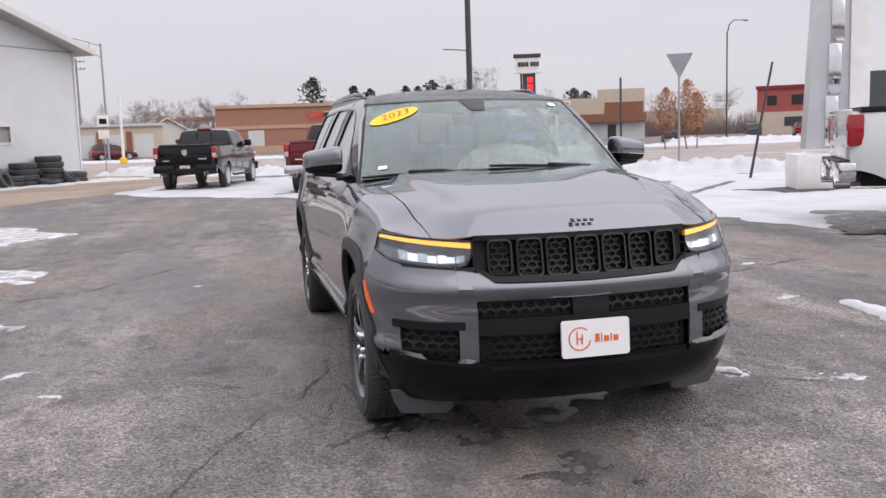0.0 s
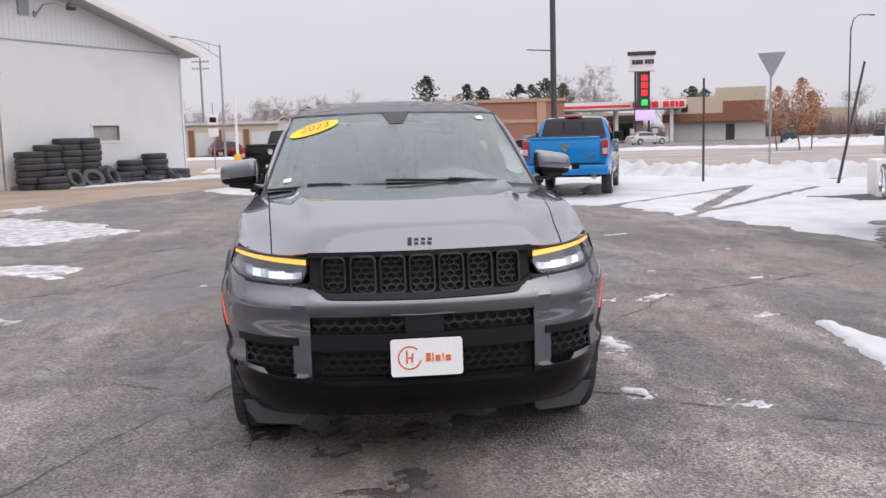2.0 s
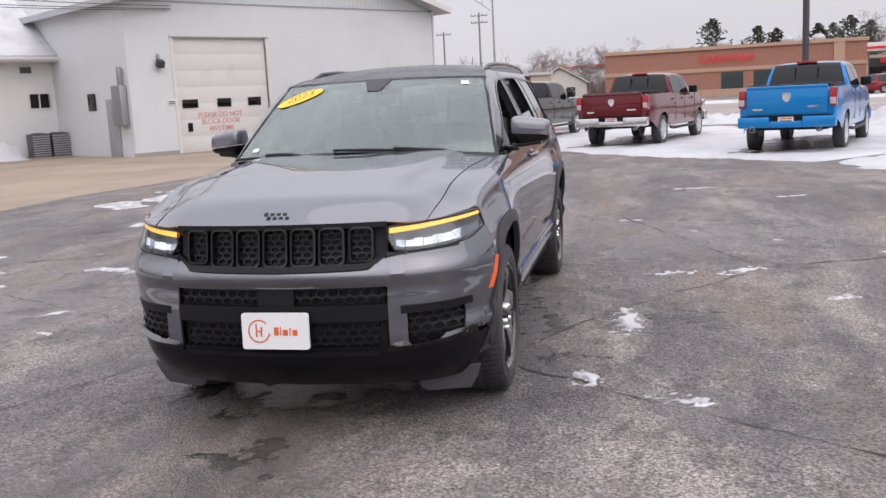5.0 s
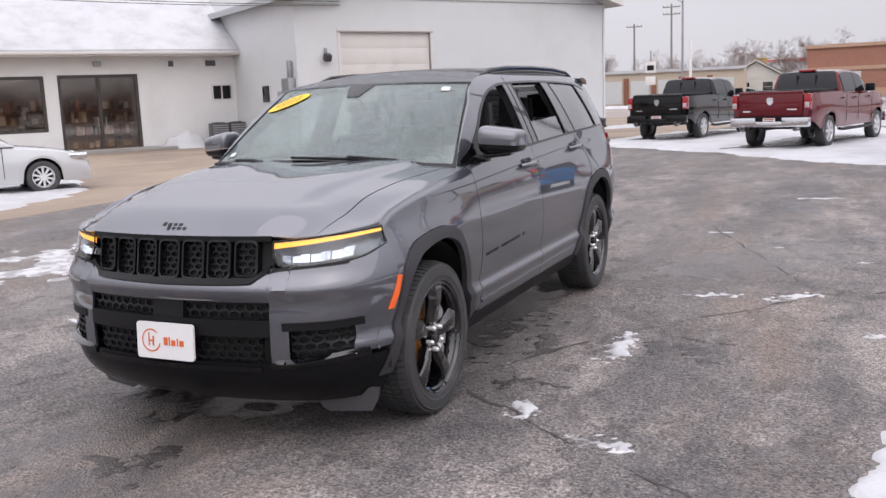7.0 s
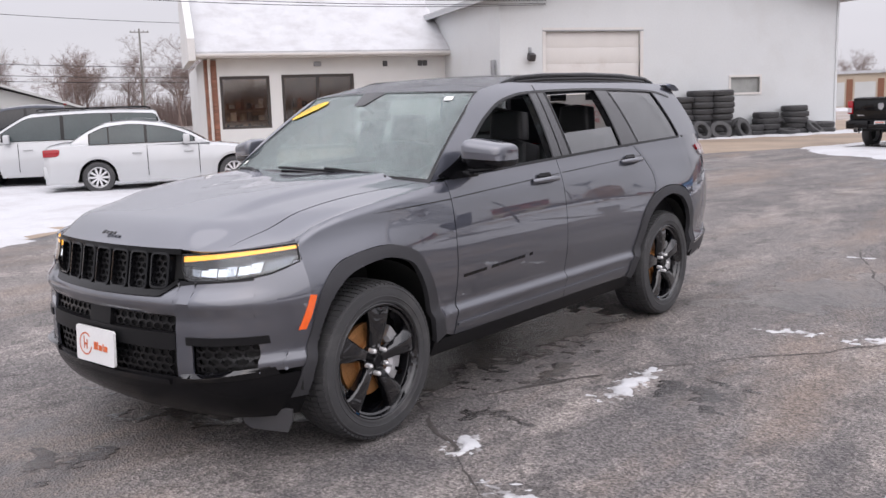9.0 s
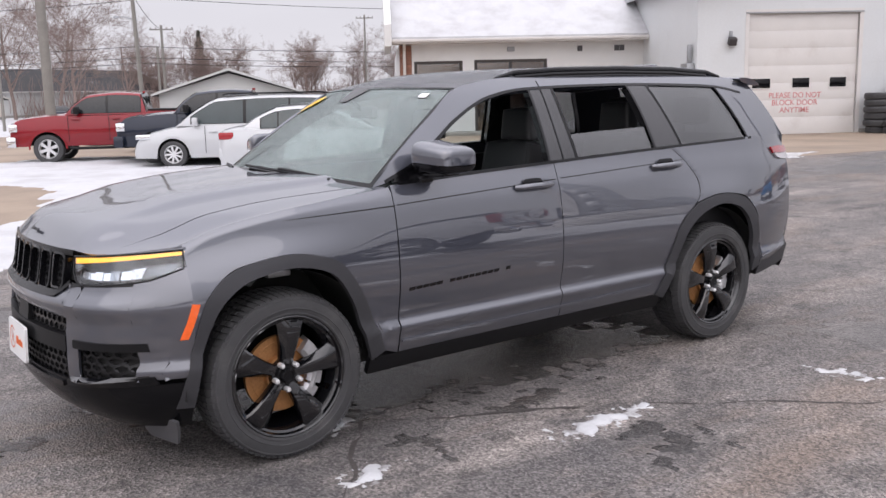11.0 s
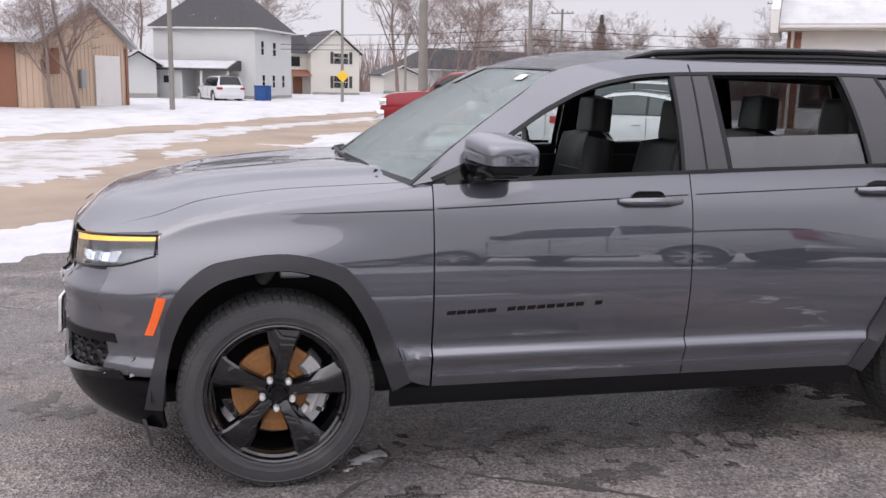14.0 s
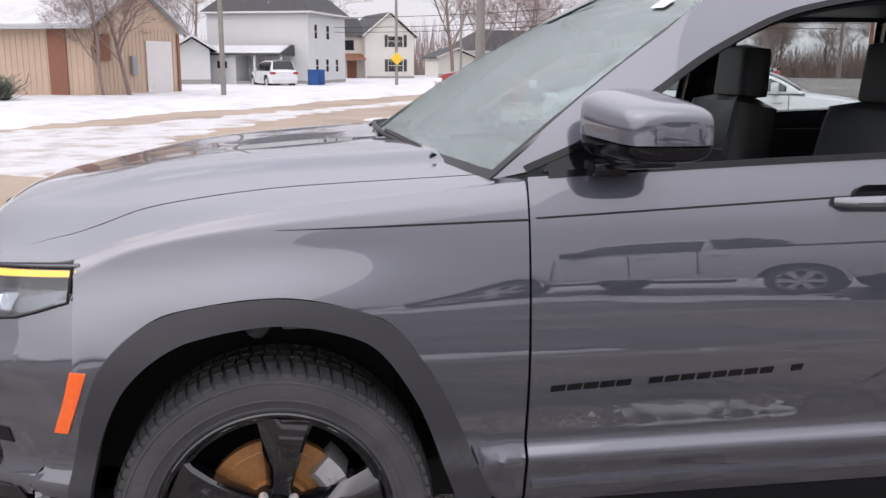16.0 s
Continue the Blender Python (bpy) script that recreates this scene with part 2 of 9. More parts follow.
DARK_PLASTIC = material("dark_grey_moulding", (0.046, 0.046, 0.050), rough=0.5, fine=400, bump=0.012)
GREY_PLASTIC = material("grey_plastic", (0.075, 0.075, 0.08), rough=0.5, fine=400, bump=0.01)
RUBBER = material("tyre_rubber", (0.042, 0.042, 0.044), rough=0.62, spread=0.2, scale=8, fine=160, bump=0.02, second=(0.064, 0.063, 0.063), mask_scale=6, mask=(0.5, 0.7))
LEATHER = material("black_leather", (0.026, 0.026, 0.028), rough=0.45, fine=250, bump=0.02)
CHROME = material("chrome", (0.75, 0.75, 0.76), rough=0.08, metal=1.0, bump=0.0)
ALLOY = material("silver_alloy", (0.62, 0.62, 0.63), rough=0.35, metal=0.45, bump=0.0)
STEEL = material("galvanised_steel", (0.32, 0.33, 0.34), rough=0.45, metal=0.7, scale=8, bump=0.01)
ROTOR = material("rusty_brake_disc", (0.36, 0.17, 0.06), rough=0.5, metal=0.4, scale=12, spread=0.25, fine=90)
CALIPER = material("cast_silver", (0.48, 0.48, 0.49), rough=0.4, metal=0.7, scale=20)
TINT = glass("tinted_glass", (0.30, 0.31, 0.32), 0.10, 0.93, 3.0)
HALF_TINT = glass("lowered_glass", (0.45, 0.46, 0.47), 0.05, 0.90, 3.0)
CLEAR = glass("clear_glass", (0.86, 0.90, 0.89), 0.02, 0.93)
SCREEN_GLASS = glass("windscreen_glass", (0.33, 0.40, 0.39), 0.02, 0.80, 1.8, (0.78, 0.84, 0.82))
LAMP_GLASS = glass("lamp_lens", (0.9, 0.92, 0.94), 0.02, 0.92)
LENS_PALE = material("clear_lamp_plastic", (0.42, 0.40, 0.41), rough=0.15, bump=0.0, coat=0.8)
TAIL_RED = material("red_lamp_lens", (0.30, 0.004, 0.010), rough=0.12, bump=0.0, coat=0.8)
AMBER = material("amber_lens", (0.80, 0.13, 0.02), rough=0.2, bump=0.0, coat=0.6, glow=(1.0, 0.10, 0.015), glow_power=0.10)
AMBER_LIT = material("lit_amber_bar", (0.9, 0.4, 0.02), rough=0.3, bump=0.0, glow=(1.0, 0.46, 0.05), glow_power=1.3)
LAMP_LIT = material("lit_lamp_cell", (0.55, 0.56, 0.58), rough=0.25, bump=0.0, spread=0.5, scale=30.0, fine=90.0, glow=(0.92, 0.96, 1.0), glow_power=1.0)
LAMP_CHROME = material("bright_lamp_reflector", (0.80, 0.81, 0.83), rough=0.16, metal=1.0, bump=0.0, spread=0.3, scale=40.0)
YELLOW = material("yellow_sticker", (0.88, 0.56, 0.01), rough=0.45, bump=0.0, spread=0.05)
WHITE_PLATE = material("white_plate", (0.78, 0.78, 0.78), rough=0.35, bump=0.0, spread=0.04)
ORANGE_INK = material("orange_ink", (0.66, 0.13, 0.03), rough=0.5, bump=0.0)
RED_INK = material("faded_red_ink", (0.55, 0.22, 0.22), rough=0.7, bump=0.0, spread=0.2, scale=6)
SIDING = material("white_metal_siding", (0.59, 0.61, 0.62), rough=0.5, spread=0.04, scale=0.6, fine=14, bump=0.004, second=(0.54, 0.55, 0.55), mask_scale=0.35, mask=(0.5, 0.75))
STUCCO = material("painted_white_block", (0.68, 0.68, 0.67), rough=0.75, spread=0.05, scale=1.2, fine=40, bump=0.02, second=(0.60, 0.59, 0.57), mask_scale=0.5, mask=(0.52, 0.8))
DOOR_WHITE = material("off_white_door_paint", (0.62, 0.60, 0.58), rough=0.55, spread=0.05, scale=1.5, fine=30, bump=0.008, second=(0.50, 0.46, 0.43), mask_scale=0.9, mask=(0.58, 0.85))
TRIM_GREY = material("grey_trim", (0.30, 0.31, 0.32), rough=0.5)
ROOF_METAL = material("grey_metal_roof", (0.42, 0.43, 0.44), rough=0.5, metal=0.3, scale=2)
BROWN_FRAME = material("dark_bronze_frame", (0.045, 0.035, 0.03), rough=0.45)
BRICK = material("red_brown_brick", (0.30, 0.145, 0.10), rough=0.85, spread=0.2, scale=6, fine=40, bump=0.03, random_tint=0.25)
BRICK_FAR = material("far_brick", (0.34, 0.165, 0.115), rough=0.85, spread=0.12, scale=1.5, fine=9, bump=0.02)
BRICK_PALE = material("pale_brick_band", (0.46, 0.30, 0.21), rough=0.85, spread=0.1, scale=1.5, fine=9)
TAN_WALL = material("tan_wall", (0.50, 0.42, 0.33), rough=0.8, spread=0.06, scale=1.0, fine=12)
TAN_SIDING = material("tan_siding", (0.47, 0.35, 0.26), rough=0.75, spread=0.08, scale=1.2, fine=16)
BROWN_PANEL = material("brown_panel", (0.22, 0.095, 0.055), rough=0.7, spread=0.1)
PALE_SIDING = material("pale_grey_siding", (0.55, 0.56, 0.55), rough=0.7, spread=0.05, scale=0.8)
CREAM_SIDING = material("cream_siding", (0.62, 0.60, 0.54), rough=0.7, spread=0.05, scale=0.8)
SHINGLE = material("dark_shingles", (0.055, 0.055, 0.058), rough=0.9, spread=0.25, scale=2.5, fine=12, bump=0.03, second=(0.5, 0.51, 0.53), mask_scale=0.35, mask=(0.66, 0.70))
CONCRETE_BASE = material("foundation_concrete", (0.30, 0.29, 0.27), rough=0.85)
WOOD_POLE = material("weathered_pole_wood", (0.22, 0.21, 0.19), rough=0.85, spread=0.2, scale=3, fine=30, bump=0.03)
DARK_POLE = material("dark_painted_pole", (0.045, 0.042, 0.045), rough=0.5)
BARK = material("grey_brown_bark", (0.22, 0.165, 0.145), rough=0.9, spread=0.25, scale=6, fine=30, bump=0.03)
TWIG = material("bare_twigs", (0.24, 0.18, 0.16), rough=0.9, spread=0.2)
DEAD_LEAF = material("dry_orange_leaves", (0.38, 0.20, 0.11), rough=0.8, spread=0.35, scale=3)
NEEDLE = material("dark_pine_needles", (0.075, 0.085, 0.065), rough=0.8, spread=0.3, scale=2)
SIGN_RED = material("red_sign_letters", (0.62, 0.02, 0.03), rough=0.4, bump=0.0, glow=(0.9, 0.03, 0.04), glow_power=0.12)
LED_RED = material("lit_red_digits", (0.6, 0.02, 0.02), rough=0.4, bump=0.0, glow=(1.0, 0.03, 0.05), glow_power=1.2)
LED_GREEN = material("lit_green_digits", (0.02, 0.5, 0.1), rough=0.4, bump=0.0, glow=(0.05, 0.9, 0.15), glow_power=1.0)
SIGN_WHITE = material("white_sign_panel", (0.72, 0.70, 0.68), rough=0.5)
SIGN_YELLOW = material("yellow_sign_panel", (0.80, 0.50, 0.03), rough=0.5)
BIN_BLUE = material("blue_bin_plastic", (0.01, 0.06, 0.22), rough=0.5)
INTERIOR = material("dim_shop_interior", (0.40, 0.29, 0.21), rough=0.8, spread=0.4, scale=1.5)
UNDERBODY = material("underbody_black", (0.010, 0.010, 0.010), rough=0.8)

GRILLE_BLACK = material("grille_black", (0.010, 0.010, 0.011), rough=0.30, bump=0.0)
BUMPER_BLACK = material("textured_bumper_black", (0.009, 0.009, 0.010), rough=0.46, fine=400, bump=0.01)
FRAME_BLACK = material("grille_frame_black", (0.004, 0.004, 0.0045), rough=0.22, bump=0.0)
DARK_CHROME = material("smoked_chrome", (0.16, 0.17, 0.18), rough=0.12, metal=1.0, bump=0.0)
SATIN_BLACK = material("satin_black_plastic", (0.006, 0.006, 0.007), rough=0.22, fine=400, bump=0.008)
BRIGHT_METAL = material("bright_nut_metal", (0.85, 0.85, 0.86), rough=0.22, metal=0.6, bump=0.0)
WHEEL_SILVER = material("silver_wheel_paint", (0.66, 0.66, 0.67), rough=0.35, metal=0.15, bump=0.0)
PIANO_BLACK = car_paint("piano_black_pillar", (0.02, 0.02, 0.022), metal=0.0, rough=0.2, coat_ior=1.62)
for low_sheen, level in ((GLOSS_BLACK, 0.34), (DARK_PLASTIC, 0.22), (SATIN_BLACK, 0.17), (MATT_BLACK, 0.25), (BUMPER_BLACK, 0.20), (FRAME_BLACK, 0.20), (GRILLE_BLACK, 0.32)):
    low_sheen.node_tree.nodes["Principled BSDF"].inputs["Specular IOR Level"].default_value = level
BRICK_RED = material("painted_red_brick", (0.33, 0.085, 0.07), rough=0.8, scale=1.0, spread=0.15)
STICKER_INK = material("brown_sticker_ink", (0.10, 0.055, 0.01), rough=0.5, bump=0.0)


# ---- ground ----
def ground_material(name="worn_salted_asphalt", shade=1.0, shine=0.0):
    """Worn asphalt: dark aggregate, pale salt film, damp patches."""
    m = bpy.data.materials.new(name)
    m.use_nodes = True
    n, l = m.node_tree.nodes, m.node_tree.links
    b = n["Principled BSDF"]
    co = n.new("ShaderNodeTexCoord")

    def noise_at(scale, detail=5.0, rough=0.6, stretch=None):
        t = n.new("ShaderNodeTexNoise")
        t.inputs["Scale"].default_value, t.inputs["Detail"].default_value, t.inputs["Roughness"].default_value = scale, detail, rough
        if stretch:
            mp = n.new("ShaderNodeMapping")
            mp.inputs["Scale"].default_value = stretch
            mp.inputs["Rotation"].default_value = (0, 0, radians(20))
            l.new(co.outputs["Object"], mp.inputs["Vector"])
            l.new(mp.outputs["Vector"], t.inputs["Vector"])
        else:
            l.new(co.outputs["Object"], t.inputs["Vector"])
        return t.outputs["Fac"]

    def ranged(fac, a, b2, lo=0.0, hi=1.0):
        r = n.new("ShaderNodeMapRange")
        for k, v in zip(("From Min", "From Max", "To Min", "To Max"), (a, b2, lo, hi)):
            r.inputs[k].default_value = v
        l.new(fac, r.inputs["Value"])
        return r.outputs["Result"]

    def mixed(fac, a, c):
        x = n.new("ShaderNodeMix")
        x.data_type = "RGBA"
        l.new(fac, x.inputs[0])
        for k, v in ((6, a), (7, c)):
            if isinstance(v, tuple):
                x.inputs[k].default_value = (*v, 1)
            else:
                l.new(v, x.inputs[k])
        return x.outputs[2]

    def times(col, fac):
        x = n.new("ShaderNodeVectorMath")
        x.operation = "SCALE"
        l.new(col, x.inputs[0])
        l.new(fac, x.inputs["Scale"])
        return x.outputs[0]

    broad = mixed(ranged(noise_at(0.22, 5, 0.6), 0.38, 0.64), (0.112, 0.103, 0.101), (0.205, 0.186, 0.176))
    salt = mixed(ranged(noise_at(0.9, 9, 0.72, (1.0, 0.35, 1)), 0.47, 0.68), broad, (0.34, 0.30, 0.274))
    crust = mixed(ranged(noise_at(4.5, 9, 0.80, (1.0, 0.45, 1)), 0.56, 0.70, 0.0, 0.85), salt, (0.345, 0.300, 0.272))
    dark = mixed(ranged(noise_at(1.3, 9, 0.74), 0.53, 0.66), crust, (0.095, 0.089, 0.090))
    blot = mixed(ranged(noise_at(3.4, 8, 0.70, (1.0, 0.6, 1)), 0.56, 0.62, 0.0, 0.62), dark, (0.075, 0.068, 0.066))
    stones = times(blot, ranged(noise_at(58, 5, 0.85), 0.38, 0.64, 0.50, 1.52))
    chip = n.new("ShaderNodeTexVoronoi")
    chip.inputs["Scale"].default_value = 85.0
    l.new(co.outputs["Object"], chip.inputs["Vector"])
    tone = n.new("ShaderNodeSeparateColor")
    l.new(chip.outputs["Color"], tone.inputs[0])
    rust = mixed(ranged(noise_at(0.55, 8, 0.7, (1.0, 0.3, 1)), 0.50, 0.66), stones, (0.215, 0.168, 0.138))
    chips = times(rust, ranged(tone.outputs[0], 0.0, 1.0, 0.45, 1.55))
    grit = times(chips, ranged(noise_at(160, 3, 0.8), 0.35, 0.65, 0.70, 1.32))
    speck = mixed(ranged(noise_at(26, 9, 0.92), 0.60, 0.64), grit, (0.40, 0.37, 0.35))
    damp_mask = ranged(noise_at(0.30, 8, 0.68, (1.0, 0.5, 1)), 0.54, 0.62)
    wet = mixed(ranged(damp_mask, 0, 1, 0.0, 0.72), speck, (0.060, 0.060, 0.064))
    final = n.new("ShaderNodeVectorMath")
    final.operation = "SCALE"
    final.inputs["Scale"].default_value = shade
    l.new(wet, final.inputs[0])
    l.new(final.outputs[0], b.inputs["Base Color"])
    rough = ranged(damp_mask, 0, 1, 0.75 - 0.52 * shine, 0.30 - 0.12 * shine)
    l.new(rough, b.inputs["Roughness"])
    bp = n.new("ShaderNodeBump")
    bp.inputs["Strength"].default_value, bp.inputs["Distance"].default_value = 0.8, 0.010
    l.new(chip.outputs["Distance"], bp.inputs["Height"])
    l.new(bp.outputs["Normal"], b.inputs["Normal"])
    return m


ASPHALT = ground_material(shade=0.88)
SAND_ROAD = material("salt_stained_tan_concrete", (0.30, 0.235, 0.175), rough=0.8, spread=0.12, scale=0.5, fine=30, bump=0.03, second=(0.22, 0.17, 0.13), mask_scale=0.3, mask=(0.42, 0.62))
ROAD_GREY = material("salted_street", (0.27, 0.23, 0.205), rough=0.8, spread=0.12, scale=0.4, fine=20, bump=0.02, second=(0.36, 0.33, 0.31), mask_scale=0.25, mask=(0.5, 0.62))
SNOW = material("packed_snow", (0.51, 0.515, 0.53), rough=0.6, spread=0.08, scale=2.0, fine=26, bump=0.10, second=(0.41, 0.405, 0.415), mask_scale=0.8, mask=(0.46, 0.68))
ROAD_SNOW = material("dirty_road_snow", (0.46, 0.455, 0.46), rough=0.5, spread=0.12, scale=1.6, fine=22, bump=0.06, second=(0.30, 0.265, 0.235), mask_scale=1.1, mask=(0.48, 0.62))
SLUSH = material("thin_icy_slush", (0.55, 0.55, 0.56), rough=0.45, spread=0.15, scale=3.0, fine=40, bump=0.06, second=(0.26, 0.25, 0.25), mask_scale=5.0, mask=(0.46, 0.56))
CRACK = material("crack_filler", (0.055, 0.048, 0.045), rough=0.8, scale=10, spread=0.4)
# darkened asphalt: wet spots, and the painted shade under parked trucks
WET_SHADE = ground_material("wet_and_shaded_asphalt", 0.42, 1.0)
SALTED = ground_material("salt_crusted_asphalt", 1.04)
GREY_DAMP = ground_material("damp_grey_asphalt", 0.70, 0.62)

gb = bmesh.new()
R = 2500.0
grid(gb, lambda u, v: (lerp(-R, R, u), lerp(-R, R, v), 0.0), 8, 8)
ground = tagged(part("ground", gb, ASPHALT, flat=True), "worn dark asphalt car lot, damp and streaked with salt", "ground", kind="structure")


def outline_distance(poly, xs, ys):
    """Signed distance to a closed outline: positive inside."""
    best = np.full(xs.shape, 1e9)
    inside = np.zeros(xs.shape, bool)
    for (x0, y0), (x1, y1) in zip(poly, poly[1:] + poly[:1]):
        dx, dy = x1 - x0, y1 - y0
        t = np.clip(((xs - x0) * dx + (ys - y0) * dy) / (dx * dx + dy * dy + 1e-12), 0, 1)
        best = np.minimum(best, np.hypot(xs - x0 - t * dx, ys - y0 - t * dy))
        cross = ((y0 > ys) != (y1 > ys)) & (xs < dx * (ys - y0) / (dy if dy else 1e-12) + x0)
        inside ^= cross
    return np.where(inside, best, -best)


def spread_patch(name, poly, height, step, mat, label, category, ragged=0.3, rough_scale=1.2, edge=0.25, lumps=0.3, kind="structure", base=0.0, cuts=(), seed=0.0):
    """A layer lying on the ground with a ragged outline that thins out to nothing."""
    px, py = [p[0] for p in poly], [p[1] for p in poly]
    m = ragged + step
    nx, ny = int((max(px) - min(px) + 2 * m) / step) + 1, int((max(py) - min(py) + 2 * m) / step) + 1
    gx, gy = np.meshgrid(min(px) - m + step * np.arange(nx + 1), min(py) - m + step * np.arange(ny + 1), indexing="ij")
    sd = outline_distance(list(poly), gx, gy)
    zs = np.full(sd.shape, -1.0)
    for i in range(nx + 1):
        for j in range(ny + 1):
            if sd[i, j] < -ragged - step:
                continue
            x, y = float(gx[i, j]), float(gy[i, j])
            e = noise.fractal(Vector((x / rough_scale, y / rough_scale, seed)), 1.0, 2.0, 5)
            d = sd[i, j] + ragged * e
            for (ax, ay), (bx, by), w in cuts:
                k = max(0.0, min(1.0, ((x - ax) * (bx - ax) + (y - ay) * (by - ay)) / ((bx - ax) ** 2 + (by - ay) ** 2)))
                d = min(d, math.hypot(x - ax - k * (bx - ax), y - ay - k * (by - ay)) - w + 0.05 * e)
            if d < 0:
                zs[i, j] = -0.02 + 0.02 * max(-1, d / max(edge, 0.02)) * 0.5
            else:
                zs[i, j] = height * smooth(0, edge, d) * (1 + lumps * noise.fractal(Vector((x * 1.7, y * 1.7, 7 + seed)), 1.0, 2.0, 4))
    verts, index, faces = [], {}, []
    for i in range(nx):
        for j in range(ny):
            q = ((i, j), (i + 1, j), (i + 1, j + 1), (i, j + 1))
            if max(zs[a] for a in q) <= 0:
                continue
            f = []
            for a in q:
                if a not in index:
                    index[a] = len(verts)
                    verts.append((float(gx[a]), float(gy[a]), base + max(-0.03, float(zs[a]))))
                f.append(index[a])
            faces.append(f)
    me = bpy.data.meshes.new(name)
    me.from_pydata(verts, [], faces)
    me.materials.append(mat)
    for f in me.polygons:
        f.use_smooth = True
    return tagged(new(name, me), label, category, kind=kind)


def slab(name, poly, z, mat, label, category):
    bm = bmesh.new()
    prism(bm, poly, z + 0.02, "z", -0.02)
    return tagged(part(name, bm, mat, flat=True), label, category, kind="structure")


# tan, salt-stained drive between the lot and the buildings, running on to the street
slab("drive", [(-4.2, 26.6), (-7.2, 21.0), (-9.2, 11.2), (-9.0, 5.0), (-5.6, -2.4), (-3.5, -9), (-14, -30), (-60, -30), (-75, 2), (-50, 14), (-30, 16), (-34, 38), (-12, 55), (-2, 62), (0, 40)], 0.004, SAND_ROAD, "tan salt-stained concrete drive beside the lot", "drive")
# the street behind the parked trucks
slab("street", [(-30, 80), (-12, 55), (-2, 41), (14, 32), (24, 20), (40, 8), (95, 25), (60, 55), (34, 62), (10, 72), (-20, 95)], 0.008, ROAD_GREY, "wide salt-dusted street beyond the lot", "street")

LOT_EDGE = [(-4.9, 24.6), (-3.4, 21.8), (-0.2, 18.9), (1.5, 16.7), (3.4, 14.9), (5.1, 13.2), (6.0, 9.0), (6.6, 5.9), (7.4, 3.5), (12, 1.5), (24, 4), (22, 17), (13.5, 19.5), (10, 24), (2, 32), (-3, 31)]
spread_patch("snow_cover", LOT_EDGE, 0.045, 0.14, SNOW, "thin trodden snow cover on the truck lot", "snow", ragged=0.35, edge=0.12, lumps=0.5, rough_scale=0.8,
             cuts=[((4.84, 13.2), (10.2, 18.2), 0.16), ((6.2, 11.6), (9.9, 17.8), 0.16), ((5.6, 10.6), (11.5, 17.0), 0.14)])

spread_patch("snow_cover", [(-4.3, -1.0), (-7.3, 1.9), (-9.2, 4.4), (-11.3, 9.6), (-13.5, 12.0), (-20, 9), (-24, 6), (-23, 2.6), (-19.8, 1.6), (-16.5, 1.6), (-13.4, 2.7), (-10, 1.4), (-7.3, -0.2), (-5.9, -2.2), (-4.6, -4.6), (-3.4, -4.4)], 0.05, 0.13, SNOW, "trodden snow between the lot and the drive", "snow", ragged=0.5, edge=0.15, lumps=0.6, rough_scale=1.0, seed=3.0)
spread_patch("snow_cover", [(-15, -9), (-20, -6.6), (-44, 6.6), (-72, 23), (-150, 60), (-170, -60), (-30, -60)], 0.14, 0.75, SNOW, "deep snow over the house yards", "snow", ragged=0.7, edge=0.8, lumps=0.5, rough_scale=2.5, seed=5.0)
spread_patch("road_snow", [(-18.5, -6.2), (-19.69, -4.05), (-23.68, -2.08), (-28.42, 0.92), (-36.36, 5.65), (-33, 5.3), (-26.44, 1.36), (-23.59, 0.0), (-19.09, -1.38), (-16.56, -2.2), (-13.4, -2.45), (-10.87, -2.55), (-9.3, -3.2), (-10.3, -5.0), (-13.5, -7.4)], 0.02, 0.09, ROAD_SNOW, "packed streaky snow left on the road", "snow", ragged=0.75, edge=0.25, lumps=0.4, rough_scale=0.9, seed=9.0)
spread_patch("road_snow", [(-15.6, -1.92), (-16.6, -1.5), (-16.4, -1.0), (-15.2, -0.9), (-14.4, -1.6)], 0.012, 0.06, ROAD_SNOW, "thin patch of snow on the road", "snow", ragged=0.45, edge=0.12, rough_scale=0.45, seed=10.0)
spread_patch("road_snow", [(-18.67, 0.0), (-18.1, 1.4), (-18.9, 2.3), (-22.1, 3.3), (-20.4, 2.7), (-17.3, 2.1), (-17.2, 1.4)], 0.014, 0.06, ROAD_SNOW, "thin streak of snow on the road", "snow", ragged=0.45, edge=0.12, rough_scale=0.45, seed=11.0)
spread_patch("road_snow", [(-44, 11.5), (-36, 8.6), (-58, 20), (-60, 17)], 0.014, 0.2, ROAD_SNOW, "thin streak of snow far along the road", "snow", ragged=0.8, edge=0.3, rough_scale=1.4, seed=12.0)
# ploughed bank at the street side of the truck lot
spread_patch("snow_bank", [(6.5, 28.5), (10.2, 23.2), (13.6, 20.0), (17, 17.4), (19, 18.4), (14.6, 22.0), (11.6, 25.0), (8, 30)], 0.38, 0.16, SNOW, "ploughed snow bank along the street", "snow", ragged=0.6, edge=1.0, lumps=0.8, rough_scale=0.9, seed=13.0)
spread_patch("snow_bank", [(-8, 44), (-4, 38.5), (0, 35), (6, 31), (7.5, 32.5), (1, 37), (-5, 45)], 0.30, 0.2, SNOW, "ploughed snow bank along the street", "snow", ragged=0.6, edge=0.8, lumps=0.8, seed=15.0)
spread_patch("verge_snow", [(-40, 100), (-24, 85), (10, 70), (36, 62), (58, 56), (62, 60), (38, 66), (10, 76), (-22, 92)], 0.16, 0.6, SNOW, "snow along the far kerb", "snow", ragged=1.2, edge=0.8, lumps=0.7, rough_scale=3.0, seed=17.0)
